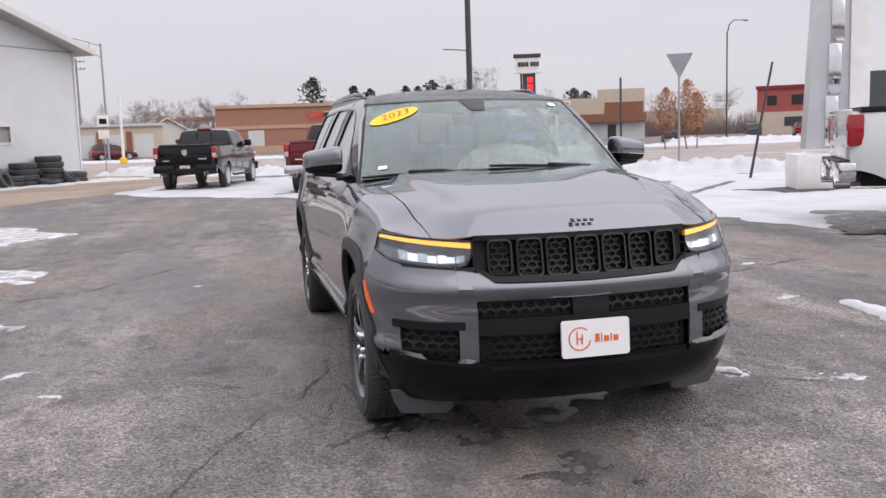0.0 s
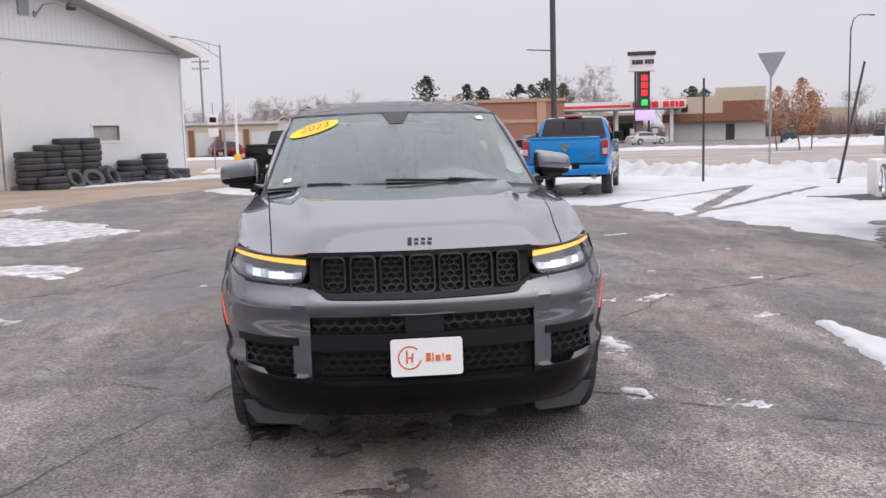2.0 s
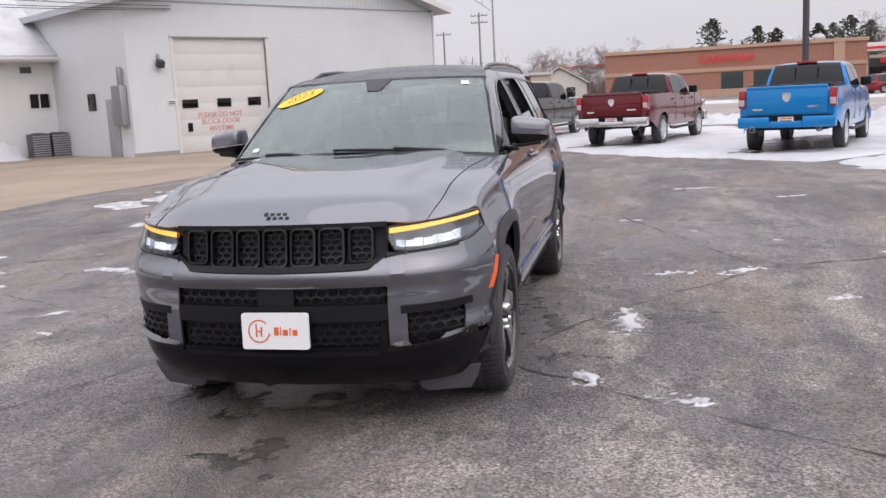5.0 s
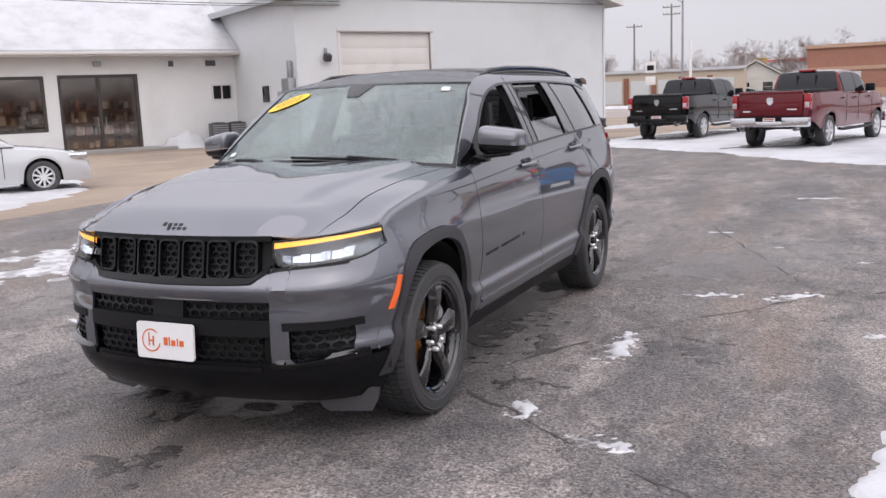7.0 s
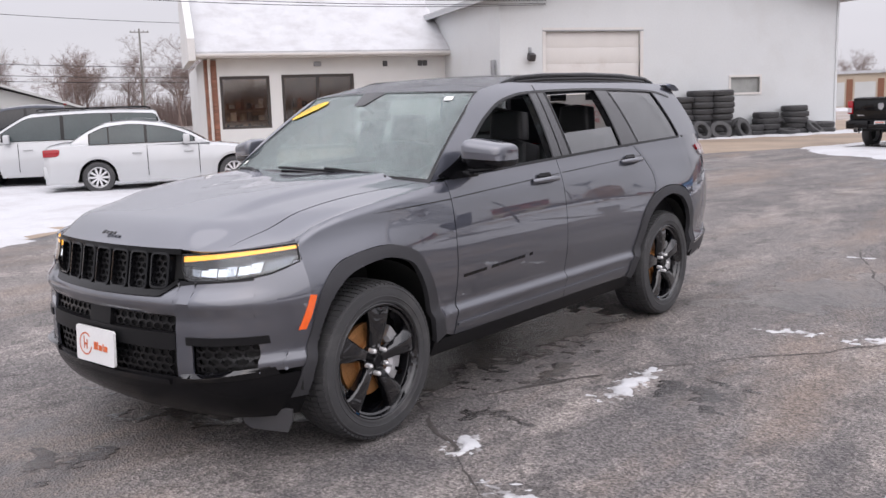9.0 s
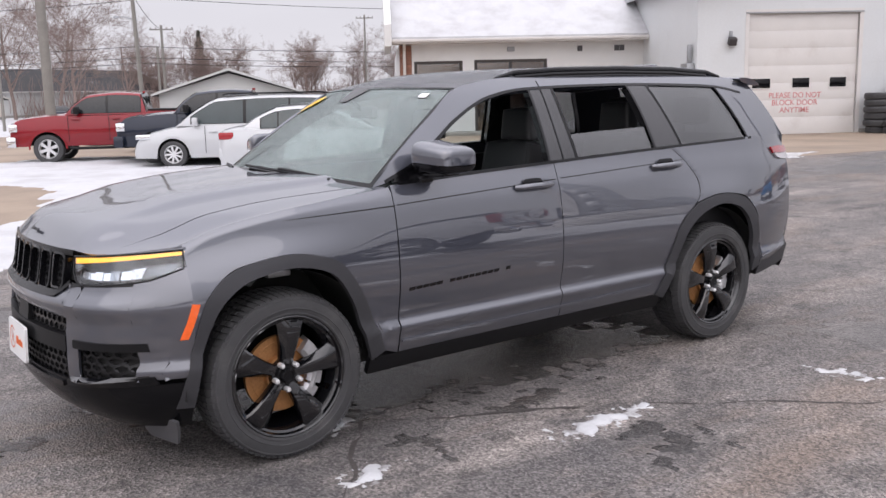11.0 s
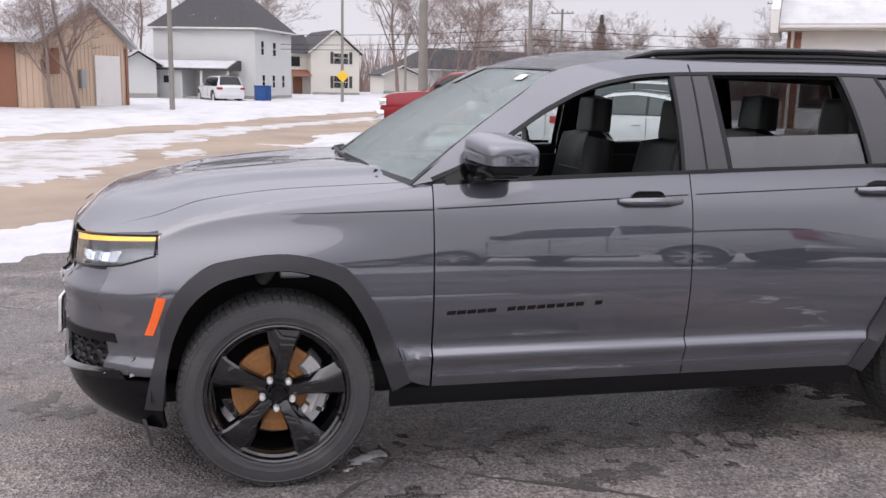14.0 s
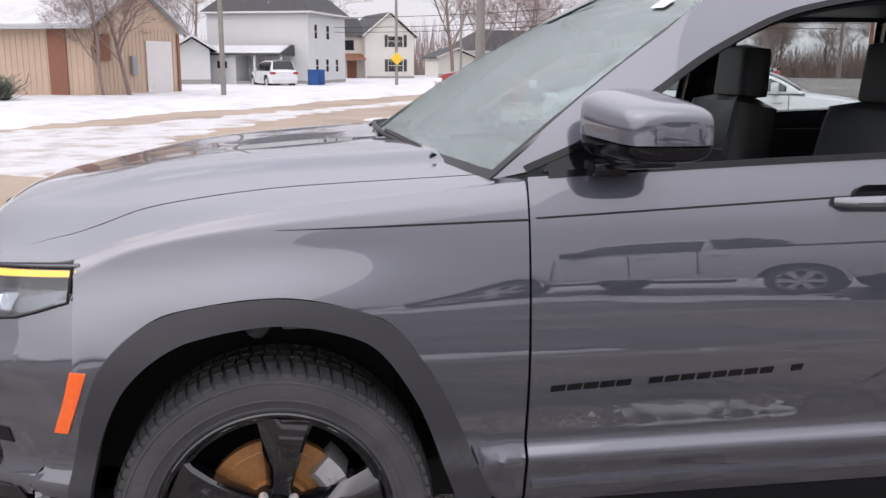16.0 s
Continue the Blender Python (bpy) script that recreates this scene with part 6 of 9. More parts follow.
for sgn, a in ((-1, S0 - 0.45), (1, S1 + 0.40)):
    zb = EAVE - 0.42 * (APEX - EAVE) / (APEX_S - S0)
    bm = bmesh.new()
    prism(bm, [(APEX_S, APEX), (APEX_S, APEX + 0.20), (a, zb + 0.20), (a, zb)], 25.0, "y", -0.78)
    rf = part("roof", bm, ROOF_METAL, garage, flat=True)
    bm = bmesh.new()
    prism(bm, [(APEX_S, APEX + 0.205), (APEX_S, APEX + 0.26), (a, zb + 0.25), (a, zb + 0.205)], 24.8, "y", -0.68)
    part("roof_snow", bm, SNOW, rf, "snow lying on the roof")
    bm = bmesh.new()
    prism(bm, [(APEX_S, APEX - 0.02), (APEX_S, APEX + 0.22), (a + sgn * 0.02, zb + 0.22), (a + sgn * 0.02, zb - 0.02)], 0.06, "y", -0.85)
    part("barge_board", bm, DOOR_WHITE, rf, flat=True)
# bay door of raised panels with three small windows
door = part("door_1", boxed(0.0, 0.12, 0.0, 3.97, 0.17, 4.2), DOOR_WHITE, garage, "off-white overhead bay door, closed")
panes = [(0.20, 0.86), (1.66, 2.28), (3.02, 3.62)]
for r in range(7):
    z0 = 4.2 * r / 7
    bm = bmesh.new()
    box(bm, 0.01, 0.105, z0 + 0.002, 3.96, 0.135, z0 + 0.598, 0.004)
    part("door_panel", bm, DOOR_WHITE, door)
for a, b in panes:
    bm = bmesh.new()
    box(bm, a, 0.085, 1.63, b, 0.11, 1.96, 0.01)
    w = part("door_pane", bm, GLOSS_BLACK, door, "small dark window pane")
    bm = bmesh.new()
    ring_frame(bm, a, 1.63, b, 1.96, 0.03, 0.08, 0.12)
    part("pane_frame", bm, DOOR_WHITE, door, flat=True)
bm = bmesh.new()
box(bm, 0.36, 0.06, 0.78, 0.55, 0.11, 1.10, 0.02)
part("door_handle", bm, GLOSS_BLACK, door)
lettering("door_word", "PLEASE DO NOT\nBLOCK DOOR\nANYTIME", 0.27, pose(1.78, 0.100, 1.10, 90), RED_INK, door, 0.95)
bm = bmesh.new()
ring_frame(bm, 0.0, -0.2, 3.97, 4.2, 0.13, -0.02, 0.12)
part("door_frame", bm, DOOR_WHITE, garage, flat=True)
bm = bmesh.new()
box(bm, -0.13, -0.04, 4.19, 4.1, 0.05, 4.24)
part("door_drip", bm, TRIM_GREY, garage)
win = part("window_1", boxed(WIN[0], 0.10, WIN[1], WIN[2], 0.13, WIN[3]), material("frosted_pane", (0.30, 0.31, 0.30), rough=0.25, scale=2, spread=0.3), garage, "small dim window with white frame")
bm = bmesh.new()
ring_frame(bm, WIN[0], WIN[1], WIN[2], WIN[3], 0.09, -0.03, 0.10)
part("window_frame", bm, DOOR_WHITE, win, flat=True)
bm = bmesh.new()
box(bm, 5.05, -0.06, 6.4, 5.5, 0.03, 7.1)
for k in range(6):
    box(bm, 5.08, -0.09, 6.46 + 0.105 * k, 5.47, -0.05, 6.50 + 0.105 * k)
part("gable_vent", bm, TRIM_GREY, garage, flat=True)


def wall_lamp(s, z, arm):
    bm = bmesh.new()
    box(bm, s - 0.06, -0.06, z, s + 0.06, 0.0, z + 0.22, 0.02)
    if arm:
        tube(bm, [(s, -0.04, z + 0.05), (s + 0.15, -0.35, z + 0.45), (s + 0.45, -0.75, z + 0.5), (s + 0.75, -0.95, z + 0.40)], 0.03, 8)
    lamp = part("wall_lamp", bm, STEEL, garage, "grey metal wall lamp")
    bm = bmesh.new()
    if arm:
        lathe(bm, [(0.05, 0.16), (0.16, 0.1), (0.2, -0.06), (0.16, -0.14), (0.0, -0.14)], 16, "z", (s + 0.85, -1.0, z + 0.40))
    else:
        box(bm, -0.13, -0.22, -0.13, 0.13, 0.02, 0.13, 0.03, pose(s, -0.08, z - 0.1, 25))
    part("lamp_head", bm, DARK_POLE, lamp)


wall_lamp(5.75, 6.35, True)
wall_lamp(-0.65, 3.4, False)
for s, z, w, h, mat, nm in ((-0.42, 1.78, 0.34, 0.20, SIGN_WHITE, "wall_sign"),):
    sg = part(nm, boxed(s, -0.03, z, s + w, -0.003, z + h, 0.006), mat, garage)
    for k in range(2):
        part("sign_bar", boxed(s + 0.04, -0.036, z + 0.04 + 0.07 * k, s + w - 0.04, -0.029, z + 0.08 + 0.07 * k), GREY_PLASTIC, sg)
# metal cabinets and door on the side wall, looking towards the showroom
bm = bmesh.new()
box(bm, S0 - 0.28, 0.15, 1.15, S0 - 0.003, 0.85, 2.55, 0.02)
box(bm, S0 - 0.2, 0.30, 2.55, S0 - 0.05, 0.45, 3.2, 0.02)
box(bm, S0 - 0.16, 0.9, 1.4, S0 - 0.003, 1.2, 2.0, 0.02)
part("meter_cabinet", bm, STEEL, garage, "grey electric meter cabinets")
bm = bmesh.new()
box(bm, S0 - 0.05, 0.95, 0.0, S0 - 0.004, 1.85, 2.1, 0.01)
part("side_door", bm, TRIM_GREY, garage)
bm = bmesh.new()
box(bm, S0 - 0.04, 2.75, 1.72, S0 - 0.004, 3.4, 2.35, 0.01)
part("side_window", bm, GLOSS_BLACK, garage)
for s in (S0 + 0.05, S1 - 0.08):
    part("corner_trim", boxed(s - 0.04, -0.05, 0.0, s + 0.05, -0.002, EAVE), SIDING, garage, flat=True)
for a, b in ((S0 - 0.03, DOOR[0] - 0.15), (DOOR[2] + 0.15, S1 + 0.03)):
    part("wall_base", boxed(a, -0.06, 0.0, b, -0.004, 0.14), CONCRETE_BASE, garage, flat=True)

# --- showroom, set back beside the garage ---
showroom = empty("showroom", "low white showroom with brick corner and snowy roof", "building", m=GARAGE @ pose(0, 6.5, 0))
SD, SW = (-8.97, 0.05, -5.92, 3.05), (-11.46, 0.9, -9.45, 3.03)
L0, L1, SE = -12.35, -1.85, 3.72
bm = bmesh.new()
wall_with_holes(bm, -11.55, L1, 0, SE, 0.0, 0.3, [SD, SW, (-2.85, 1.95, -2.08, 2.5)])
part("front_wall", bm, STUCCO, showroom, flat=True)
bm = bmesh.new()
box(bm, -12.05, 0.05, 0, -11.55, 0.3, SE)
pier = part("brick_pier", bm, CONCRETE_BASE, showroom)
bm = bmesh.new()
box(bm, -12.05, 0.3, 0, -11.8, 14, SE)
part("end_wall", bm, STUCCO, showroom, flat=True)
bm = bmesh.new()
box(bm, -11.5, 5.5, 0.0, -2.2, 5.7, SE)
box(bm, -11.5, 0.4, 0.0, -2.2, 5.5, 0.03)
box(bm, -11.5, 0.35, SE - 0.15, -2.2, 5.5, SE - 0.1)
part("room_shell", bm, INTERIOR, showroom, flat=True)
rng = random.Random(4)
for k in range(9):
    a = -11.2 + 0.95 * k
    d = 1.4 + 0.5 * (k % 3)
    unit = part("shop_shelf", boxed(a, d, 0.04, a + 0.8, d + 0.45, 0.12, 0.01), BROWN_PANEL, showroom)
    for r in range(4):
        z = 0.12 + 0.52 * r
        part("board", boxed(a, d, z, a + 0.8, d + 0.45, z + 0.04), BROWN_PANEL, unit, flat=True)
        x = a + 0.03
        while x < a + 0.7:
            w, h = rng.uniform(0.08, 0.24), rng.uniform(0.14, 0.42)
            part("goods", boxed(x, d + 0.02, z + 0.042, min(x + w, a + 0.79), d + 0.36, z + 0.042 + h, 0.01), rng.choice((DOOR_WHITE, BROWN_PANEL, GREY_PLASTIC, TAN_WALL, WHITE_PLATE, BRICK, MATT_BLACK)), unit, flat=True)
            x += w + rng.uniform(0.01, 0.06)
for nm, (a, b, c, d), bars in (("door_1", SD, (-7.45,)), ("window_1", SW, ())):
    bm = bmesh.new()
    ring_frame(bm, a + 0.12, b + 0.1, c - 0.12, d - 0.12, 0.12, 0.05, 0.22)
    for q in bars:
        box(bm, q - 0.06, 0.06, b, q + 0.06, 0.2, d)
    fr = part(nm, bm, BROWN_FRAME, showroom, "dark bronze framed glass", flat=True)
    bm = bmesh.new()
    box(bm, a + 0.12, 0.12, b + 0.1, c - 0.12, 0.126, d - 0.12)
    pn = part("pane", bm, glass("shop_glass", (0.80, 0.72, 0.64), 0.03, 0.90), fr)
    pn.visible_shadow = False
bm = bmesh.new()
for q in (-7.6, -7.3):
    tube(bm, [(q, 0.02, 1.0), (q, -0.02, 1.02), (q, -0.02, 1.35), (q, 0.02, 1.37)], 0.018, 6)
part("door_pull", bm, STEEL, showroom)
# brick facing of the pier, brick by brick
bm0 = bmesh.new()
box(bm0, 0, 0, 0, 0.235, 0.05, 0.068, 0.004)
brick_ob = None
row = 0
z = 0.01
while z < SE - 0.08:
    for k in range(2):
        x = -12.05 + 0.25 * k + (0.0 if row % 2 else 0.012)
        if brick_ob is None:
            brick_ob = part("brick", bm0, BRICK, pier)
            b_ob = brick_ob
        else:
            b_ob = new("brick", brick_ob.data)
            b_ob.parent = pier
        b_ob.matrix_basis = Matrix.Translation((x, 0.004 + 0.006 * (rng.random() - 0.5), z))
    z += 0.078
    row += 1
# eave, snow-covered roof slope and its end parapet
bm = bmesh.new()
box(bm, L0, -0.75, SE, L1 - 0.01, 0.35, SE + 0.16)
part("eave_board", bm, DOOR_WHITE, showroom, flat=True)
bm = bmesh.new()
prism(bm, [(-0.75, SE + 0.165), (-0.75, SE + 0.25), (5.2, 8.0), (12.0, 8.2), (12.0, 7.6), (5.2, 7.7)], L1 - L0 - 0.02, "x", L0)
part("roof", bm, SNOW, showroom, "roof slope under smooth snow", flat=True)
bm = bmesh.new()
prism(bm, [(-0.95, SE - 0.1), (-0.95, SE + 0.75), (5.2, 8.6), (6.0, 8.6), (6.0, SE - 0.1)], 0.28, "x", L0 - 0.30)
part("end_parapet", bm, STUCCO, showroom, flat=True)
bm = bmesh.new()
tube(bm, [(-11.86, -0.12, 0.05), (-11.86, -0.12, SE - 0.25), (-11.86, -0.6, SE + 0.02)], 0.06, 8)
part("downpipe", bm, DOOR_WHITE, showroom)
bm = bmesh.new()
box(bm, L0, -0.84, SE + 0.06, L1 - 0.01, -0.74, SE + 0.17, 0.02)
part("gutter", bm, DOOR_WHITE, showroom)
for s, z in ((-7.45, 3.36),):
    bm = bmesh.new()
    box(bm, s - 0.16, -0.12, z, s + 0.16, 0.0, z + 0.2, 0.04)
    part("wall_lamp", bm, TRIM_GREY, showroom)
for s in (-4.55, -3.0, -2.78):
    bm = bmesh.new()
    box(bm, s - 0.1, -0.06, 3.32, s + 0.1, 0.0, 3.55, 0.01)
    part("wall_vent", bm, GREY_PLASTIC, showroom)
bm = bmesh.new()
box(bm, -2.85, 0.1, 1.95, -2.08, 0.14, 2.5)
w2 = part("window_2", bm, GLOSS_BLACK, showroom, "small dark window")
bm = bmesh.new()
ring_frame(bm, -2.85, 1.95, -2.08, 2.5, 0.06, -0.03, 0.1)
box(bm, -2.48, 0.02, 1.95, -2.44, 0.1, 2.5)
part("window_frame", bm, DOOR_WHITE, w2, flat=True)
bm = bmesh.new()
box(bm, -11.8, -1.3, 0.0, -4.9, 0.0, 0.14, 0.02)
part("entry_step", bm, CONCRETE_BASE, showroom)


def air_unit(m):
    bm = bmesh.new()
    box(bm, -0.45, -0.45, 0.06, 0.45, 0.45, 1.0, 0.04)
    unit = part("air_conditioner", bm, GREY_PLASTIC)
    tagged(unit, "grey outdoor air conditioner standing by the showroom", "air conditioner", "outdoor air units")
    unit.matrix_world = m
    for f in range(9):
        part("slat", boxed(-0.46, -0.47, 0.12 + 0.095 * f, 0.46, -0.445, 0.16 + 0.095 * f), TRIM_GREY, unit, flat=True)
    bm = bmesh.new()
    lathe(bm, [(0.36, 1.0), (0.36, 1.03), (0.30, 1.03), (0.30, 1.0)], 24, "z", closed=True)
    part("fan_guard", bm, MATT_BLACK, unit)
    part("base", boxed(-0.5, -0.5, 0.0, 0.5, 0.5, 0.06), CONCRETE_BASE, unit)


for s, n in ((-2.22, 5.8), (-2.98, 5.8)):
    air_unit(GARAGE @ pose(s, n, 0.0) @ Matrix.Diagonal((0.72, 0.72, 0.95, 1)))

# --- stacks of worn tyres along the garage wall ---
TYRE_PROFILE = [(0.20, -0.095), (0.23, -0.112), (0.30, -0.115), (0.335, -0.10), (0.345, -0.075), (0.345, 0.075), (0.335, 0.10), (0.30, 0.115), (0.23, 0.112), (0.20, 0.095), (0.19, 0.0)]
bm = bmesh.new()
lathe(bm, TYRE_PROFILE, 36, "z", closed=True)
for row, (a, b) in enumerate(((-0.07, -0.02), (0.0, 0.05))):
    for k in range(40):
        t0 = 2 * math.pi * (k + 0.5 * row) / 40
        t1 = t0 + 2 * math.pi * 0.7 / 40
        vs = [bm.verts.new((r * math.cos(t), r * math.sin(t), zz)) for r in (0.343, 0.352) for t, zz in ((t0, a), (t1, a), (t1, b), (t0, b))]
        for f in ((0, 1, 5, 4), (1, 2, 6, 5), (2, 3, 7, 6), (3, 0, 4, 7), (4, 5, 6, 7)):
            bm.faces.new([vs[i] for i in f])
tyre0 = part("used_tyre", bm, RUBBER)
tagged(tyre0, "worn black tyre stacked by the garage wall", "tyre", "used tyres")
rng = random.Random(11)
first = True
for s, n, count in ((4.45, -0.75, 6), (5.35, -0.6, 7), (6.25, -0.55, 8), (7.2, -0.55, 8), (4.8, -1.45, 2), (9.35, -0.6, 4), (10.7, -0.6, 5), (12.0, -0.6, 2), (8.6, -0.65, 2)):
    z = 0.118
    for k in range(count):
        r = 1.22 + 0.1 * (rng.random() - 0.4)
        m = GARAGE @ pose(s + 0.06 * (rng.random() - 0.5), n + 0.06 * (rng.random() - 0.5), z, 2 * (rng.random() - 0.5), 2 * (rng.random() - 0.5), 360 * rng.random()) @ Matrix.Diagonal((r, r, 1, 1))
        if first:
            tyre0.matrix_world = m
            first = False
        else:
            copy_thing(tyre0, m)
        z += 0.232
for s, n, z, tip, turn in ((5.75, -1.5, 0.31, 62, 10), (6.6, -1.5, 0.28, 55, -15), (7.9, -1.1, 0.30, 65, 20), (8.1, -0.6, 0.33, 78, -10), (10.0, -0.75, 0.28, 60, 12), (9.9, -1.3, 0.13, 8, 0), (11.3, -1.1, 0.22, 40, 30)):
    copy_thing(tyre0, GARAGE @ pose(s, n, z, tip, 0, turn))
spread_patch("snow_strip", [tuple((GARAGE @ Vector((a, b, 0)))[:2]) for a, b in ((4.6, -2.0), (8, -2.1), (12, -1.9), (14.6, -2.6), (14.9, 0.4), (14.0, -0.2), (9, -0.3), (4.5, -0.4))], 0.06, 0.12, SNOW, "snow along the foot of the garage wall", "snow", ragged=0.4, edge=0.15, lumps=0.6, seed=90.0)
spread_patch("snow_bank", [tuple((GARAGE @ Vector((a, b, 0)))[:2]) for a, b in ((-5.5, 5.3), (-3.6, 5.2), (-3.5, 6.3), (-5.5, 6.3))], 0.5, 0.12, SNOW, "snow heaped beside the showroom door", "snow", ragged=0.3, edge=0.5, lumps=0.6, seed=91.0)


# ---- parked vehicles ----
WINDOW_DARK = material("dark_tinted_window", (0.012, 0.014, 0.016), rough=0.06, spread=0.2, bump=0.0)
WINDOW_PALE = material("pale_tinted_window", (0.045, 0.06, 0.062), rough=0.05, spread=0.3, scale=1.2, bump=0.0)


def road_wheel(parent, x, y, r, width, rim_mat, spokes=6, side=1):
    """A wheel on an axle along x; side +1 shows its face towards +x."""
    bm = bmesh.new()
    ri = r * 0.66
    w = width / 2
    lathe(bm, [(ri, -w * 0.9), (r * 0.8, -w), (r * 0.95, -w * 0.9), (r, -w * 0.6), (r, w * 0.6), (r * 0.95, w * 0.9), (r * 0.8, w), (ri, w * 0.9), (ri * 0.97, 0)], 40, closed=True)
    wheel = part("wheel", bm, RUBBER, parent, "black tyre on alloy wheel")
    wheel.matrix_basis = pose(x, y, r, 20 * (y > 1), 0, 0 if side > 0 else 180)
    bm = bmesh.new()
    lathe(bm, [(ri, w * 0.88), (ri * 0.96, w * 0.92), (ri * 0.9, w * 0.7), (ri * 0.86, 0), (ri * 0.95, -w * 0.8)], 36)
    lathe(bm, [(0.001, w * 0.86), (ri * 0.2, w * 0.84), (ri * 0.24, w * 0.5), (0.001, w * 0.5)], 18)
    for k in range(spokes):
        a = 2 * math.pi * k / spokes
        ca, sa = math.cos(a), math.sin(a)
        ring = []
        for rr, hw, xx in ((ri * 0.18, ri * 0.75 / spokes, w * 0.82), (ri * 0.9, ri * 1.05 / spokes, w * 0.86)):
            for q, d in ((-1, 0), (1, 0), (1, -0.03), (-1, -0.03)):
                ring.append(bm.verts.new((xx + d, rr * ca - q * hw * sa, rr * sa + q * hw * ca)))
        for f in ((0, 1, 5, 4), (1, 2, 6, 5), (2, 3, 7, 6), (3, 0, 4, 7)):
            bm.faces.new([ring[i] for i in f])
    part("rim", bm, rim_mat, wheel, "bright alloy rim")
    bm = bmesh.new()
    lathe(bm, [(0.001, 0.0), (ri * 0.84, 0.0)], 24)
    part("hub_shadow", bm, UNDERBODY, wheel)
    return wheel


def car_shell(parent, spec, paint):
    """The lower body: a skin lofted along y with wheel arches, bonnet and deck."""
    L0, L1, W, R, WB, low = spec["rear"], spec["front"], spec["width"] / 2, spec["tyre"], spec["base"], spec["low"]
    top = spec["top"]
    arch = R * 1.16

    def bottom(y):
        b = low + spec.get("tail_up", 0.0) * smooth(-R * 1.2, L0 + 0.05, y)
        for yc in (0.0, WB):
            d = abs(y - yc)
            if d < arch:
                b = max(b, R + math.sqrt(arch * arch - d * d))
        return b

    def half(y):
        return W * (1 - 0.10 * smooth(L1 - 1.1, L1, y) ** 2 * 1.6 - 0.06 * smooth(L0 + 0.7, L0, y) ** 2)

    ys = []
    n = 110
    for i in range(n + 1):
        ys.append(lerp(L0, L1, i / n))
    nz, nx = 9, 8
    bm = bmesh.new()
    rows = []
    for y in ys:
        b, t, h = bottom(y), curve(top, y), half(y)
        end = min(y - L0, L1 - y)
        t -= 0.05 * smooth(0.06, 0.0, end)
        shrink = 1 - 0.05 * smooth(0.08, 0.0, end)
        ring = []
        for j in range(nz + 1):
            z = lerp(min(b, t - 0.08), t - 0.05, j / nz)
            k = (z - low) / (t - low)
            x = h * shrink * (0.955 + 0.045 * math.sin(math.pi * min(1.0, k * 1.05)) - 0.05 * max(0, k - 0.6))
            ring.append((x, y, z))
        side_top = ring[-1][0]
        for j in range(1, nx + 1):
            q = j / nx
            ring.append((side_top * (1 - q) - 0.0, y, t - 0.05 * (1 - q) ** 3 + 0.012 * q))
        full = ring + [(-x, y2, z) for x, y2, z in reversed(ring[:-1])]
        rows.append([bm.verts.new(p) for p in full])
    for a, b in zip(rows, rows[1:]):
        for j in range(len(a) - 1):
            bm.faces.new((a[j], a[j + 1], b[j + 1], b[j]))
    bm.faces.new(rows[0])
    bm.faces.new(rows[-1][::-1])
    body = part("body", bm, paint, parent, crease=40)
    bm = bmesh.new()
    box(bm, -W * 0.75, L0 + 0.15, low + 0.02, W * 0.75, L1 - 0.15, low + 0.28)
    box(bm, -W * 0.5, L0 + 0.3, low + 0.2, W * 0.5, L1 - 0.3, R + arch)
    part("chassis", bm, UNDERBODY, parent)
    for yc in (0.0, WB):
        for s in (-1, 1):
            bm = bmesh.new()
            a, b = [], []
            for k in range(19):
                ang = math.pi * k / 18
                for lst, rr, o in ((a, arch, 0.0), (b, arch + 0.05, 0.006)):
                    y, z = yc + rr * math.cos(ang), R + rr * math.sin(ang)
                    lst.append(bm.verts.new((s * (half(y) * 0.985 + 0.012 + o), y, z)))
            for p, q, p2, q2 in zip(a, b, a[1:], b[1:]):
                bm.faces.new((p, q, q2, p2))
            part("arch_trim", bm, paint if spec.get("painted_arch") else MATT_BLACK, parent)
            road_wheel(parent, s * (W - 0.14), yc, R, 0.25, spec.get("rim", ALLOY), spec.get("spokes", 6), s)
    return body, half


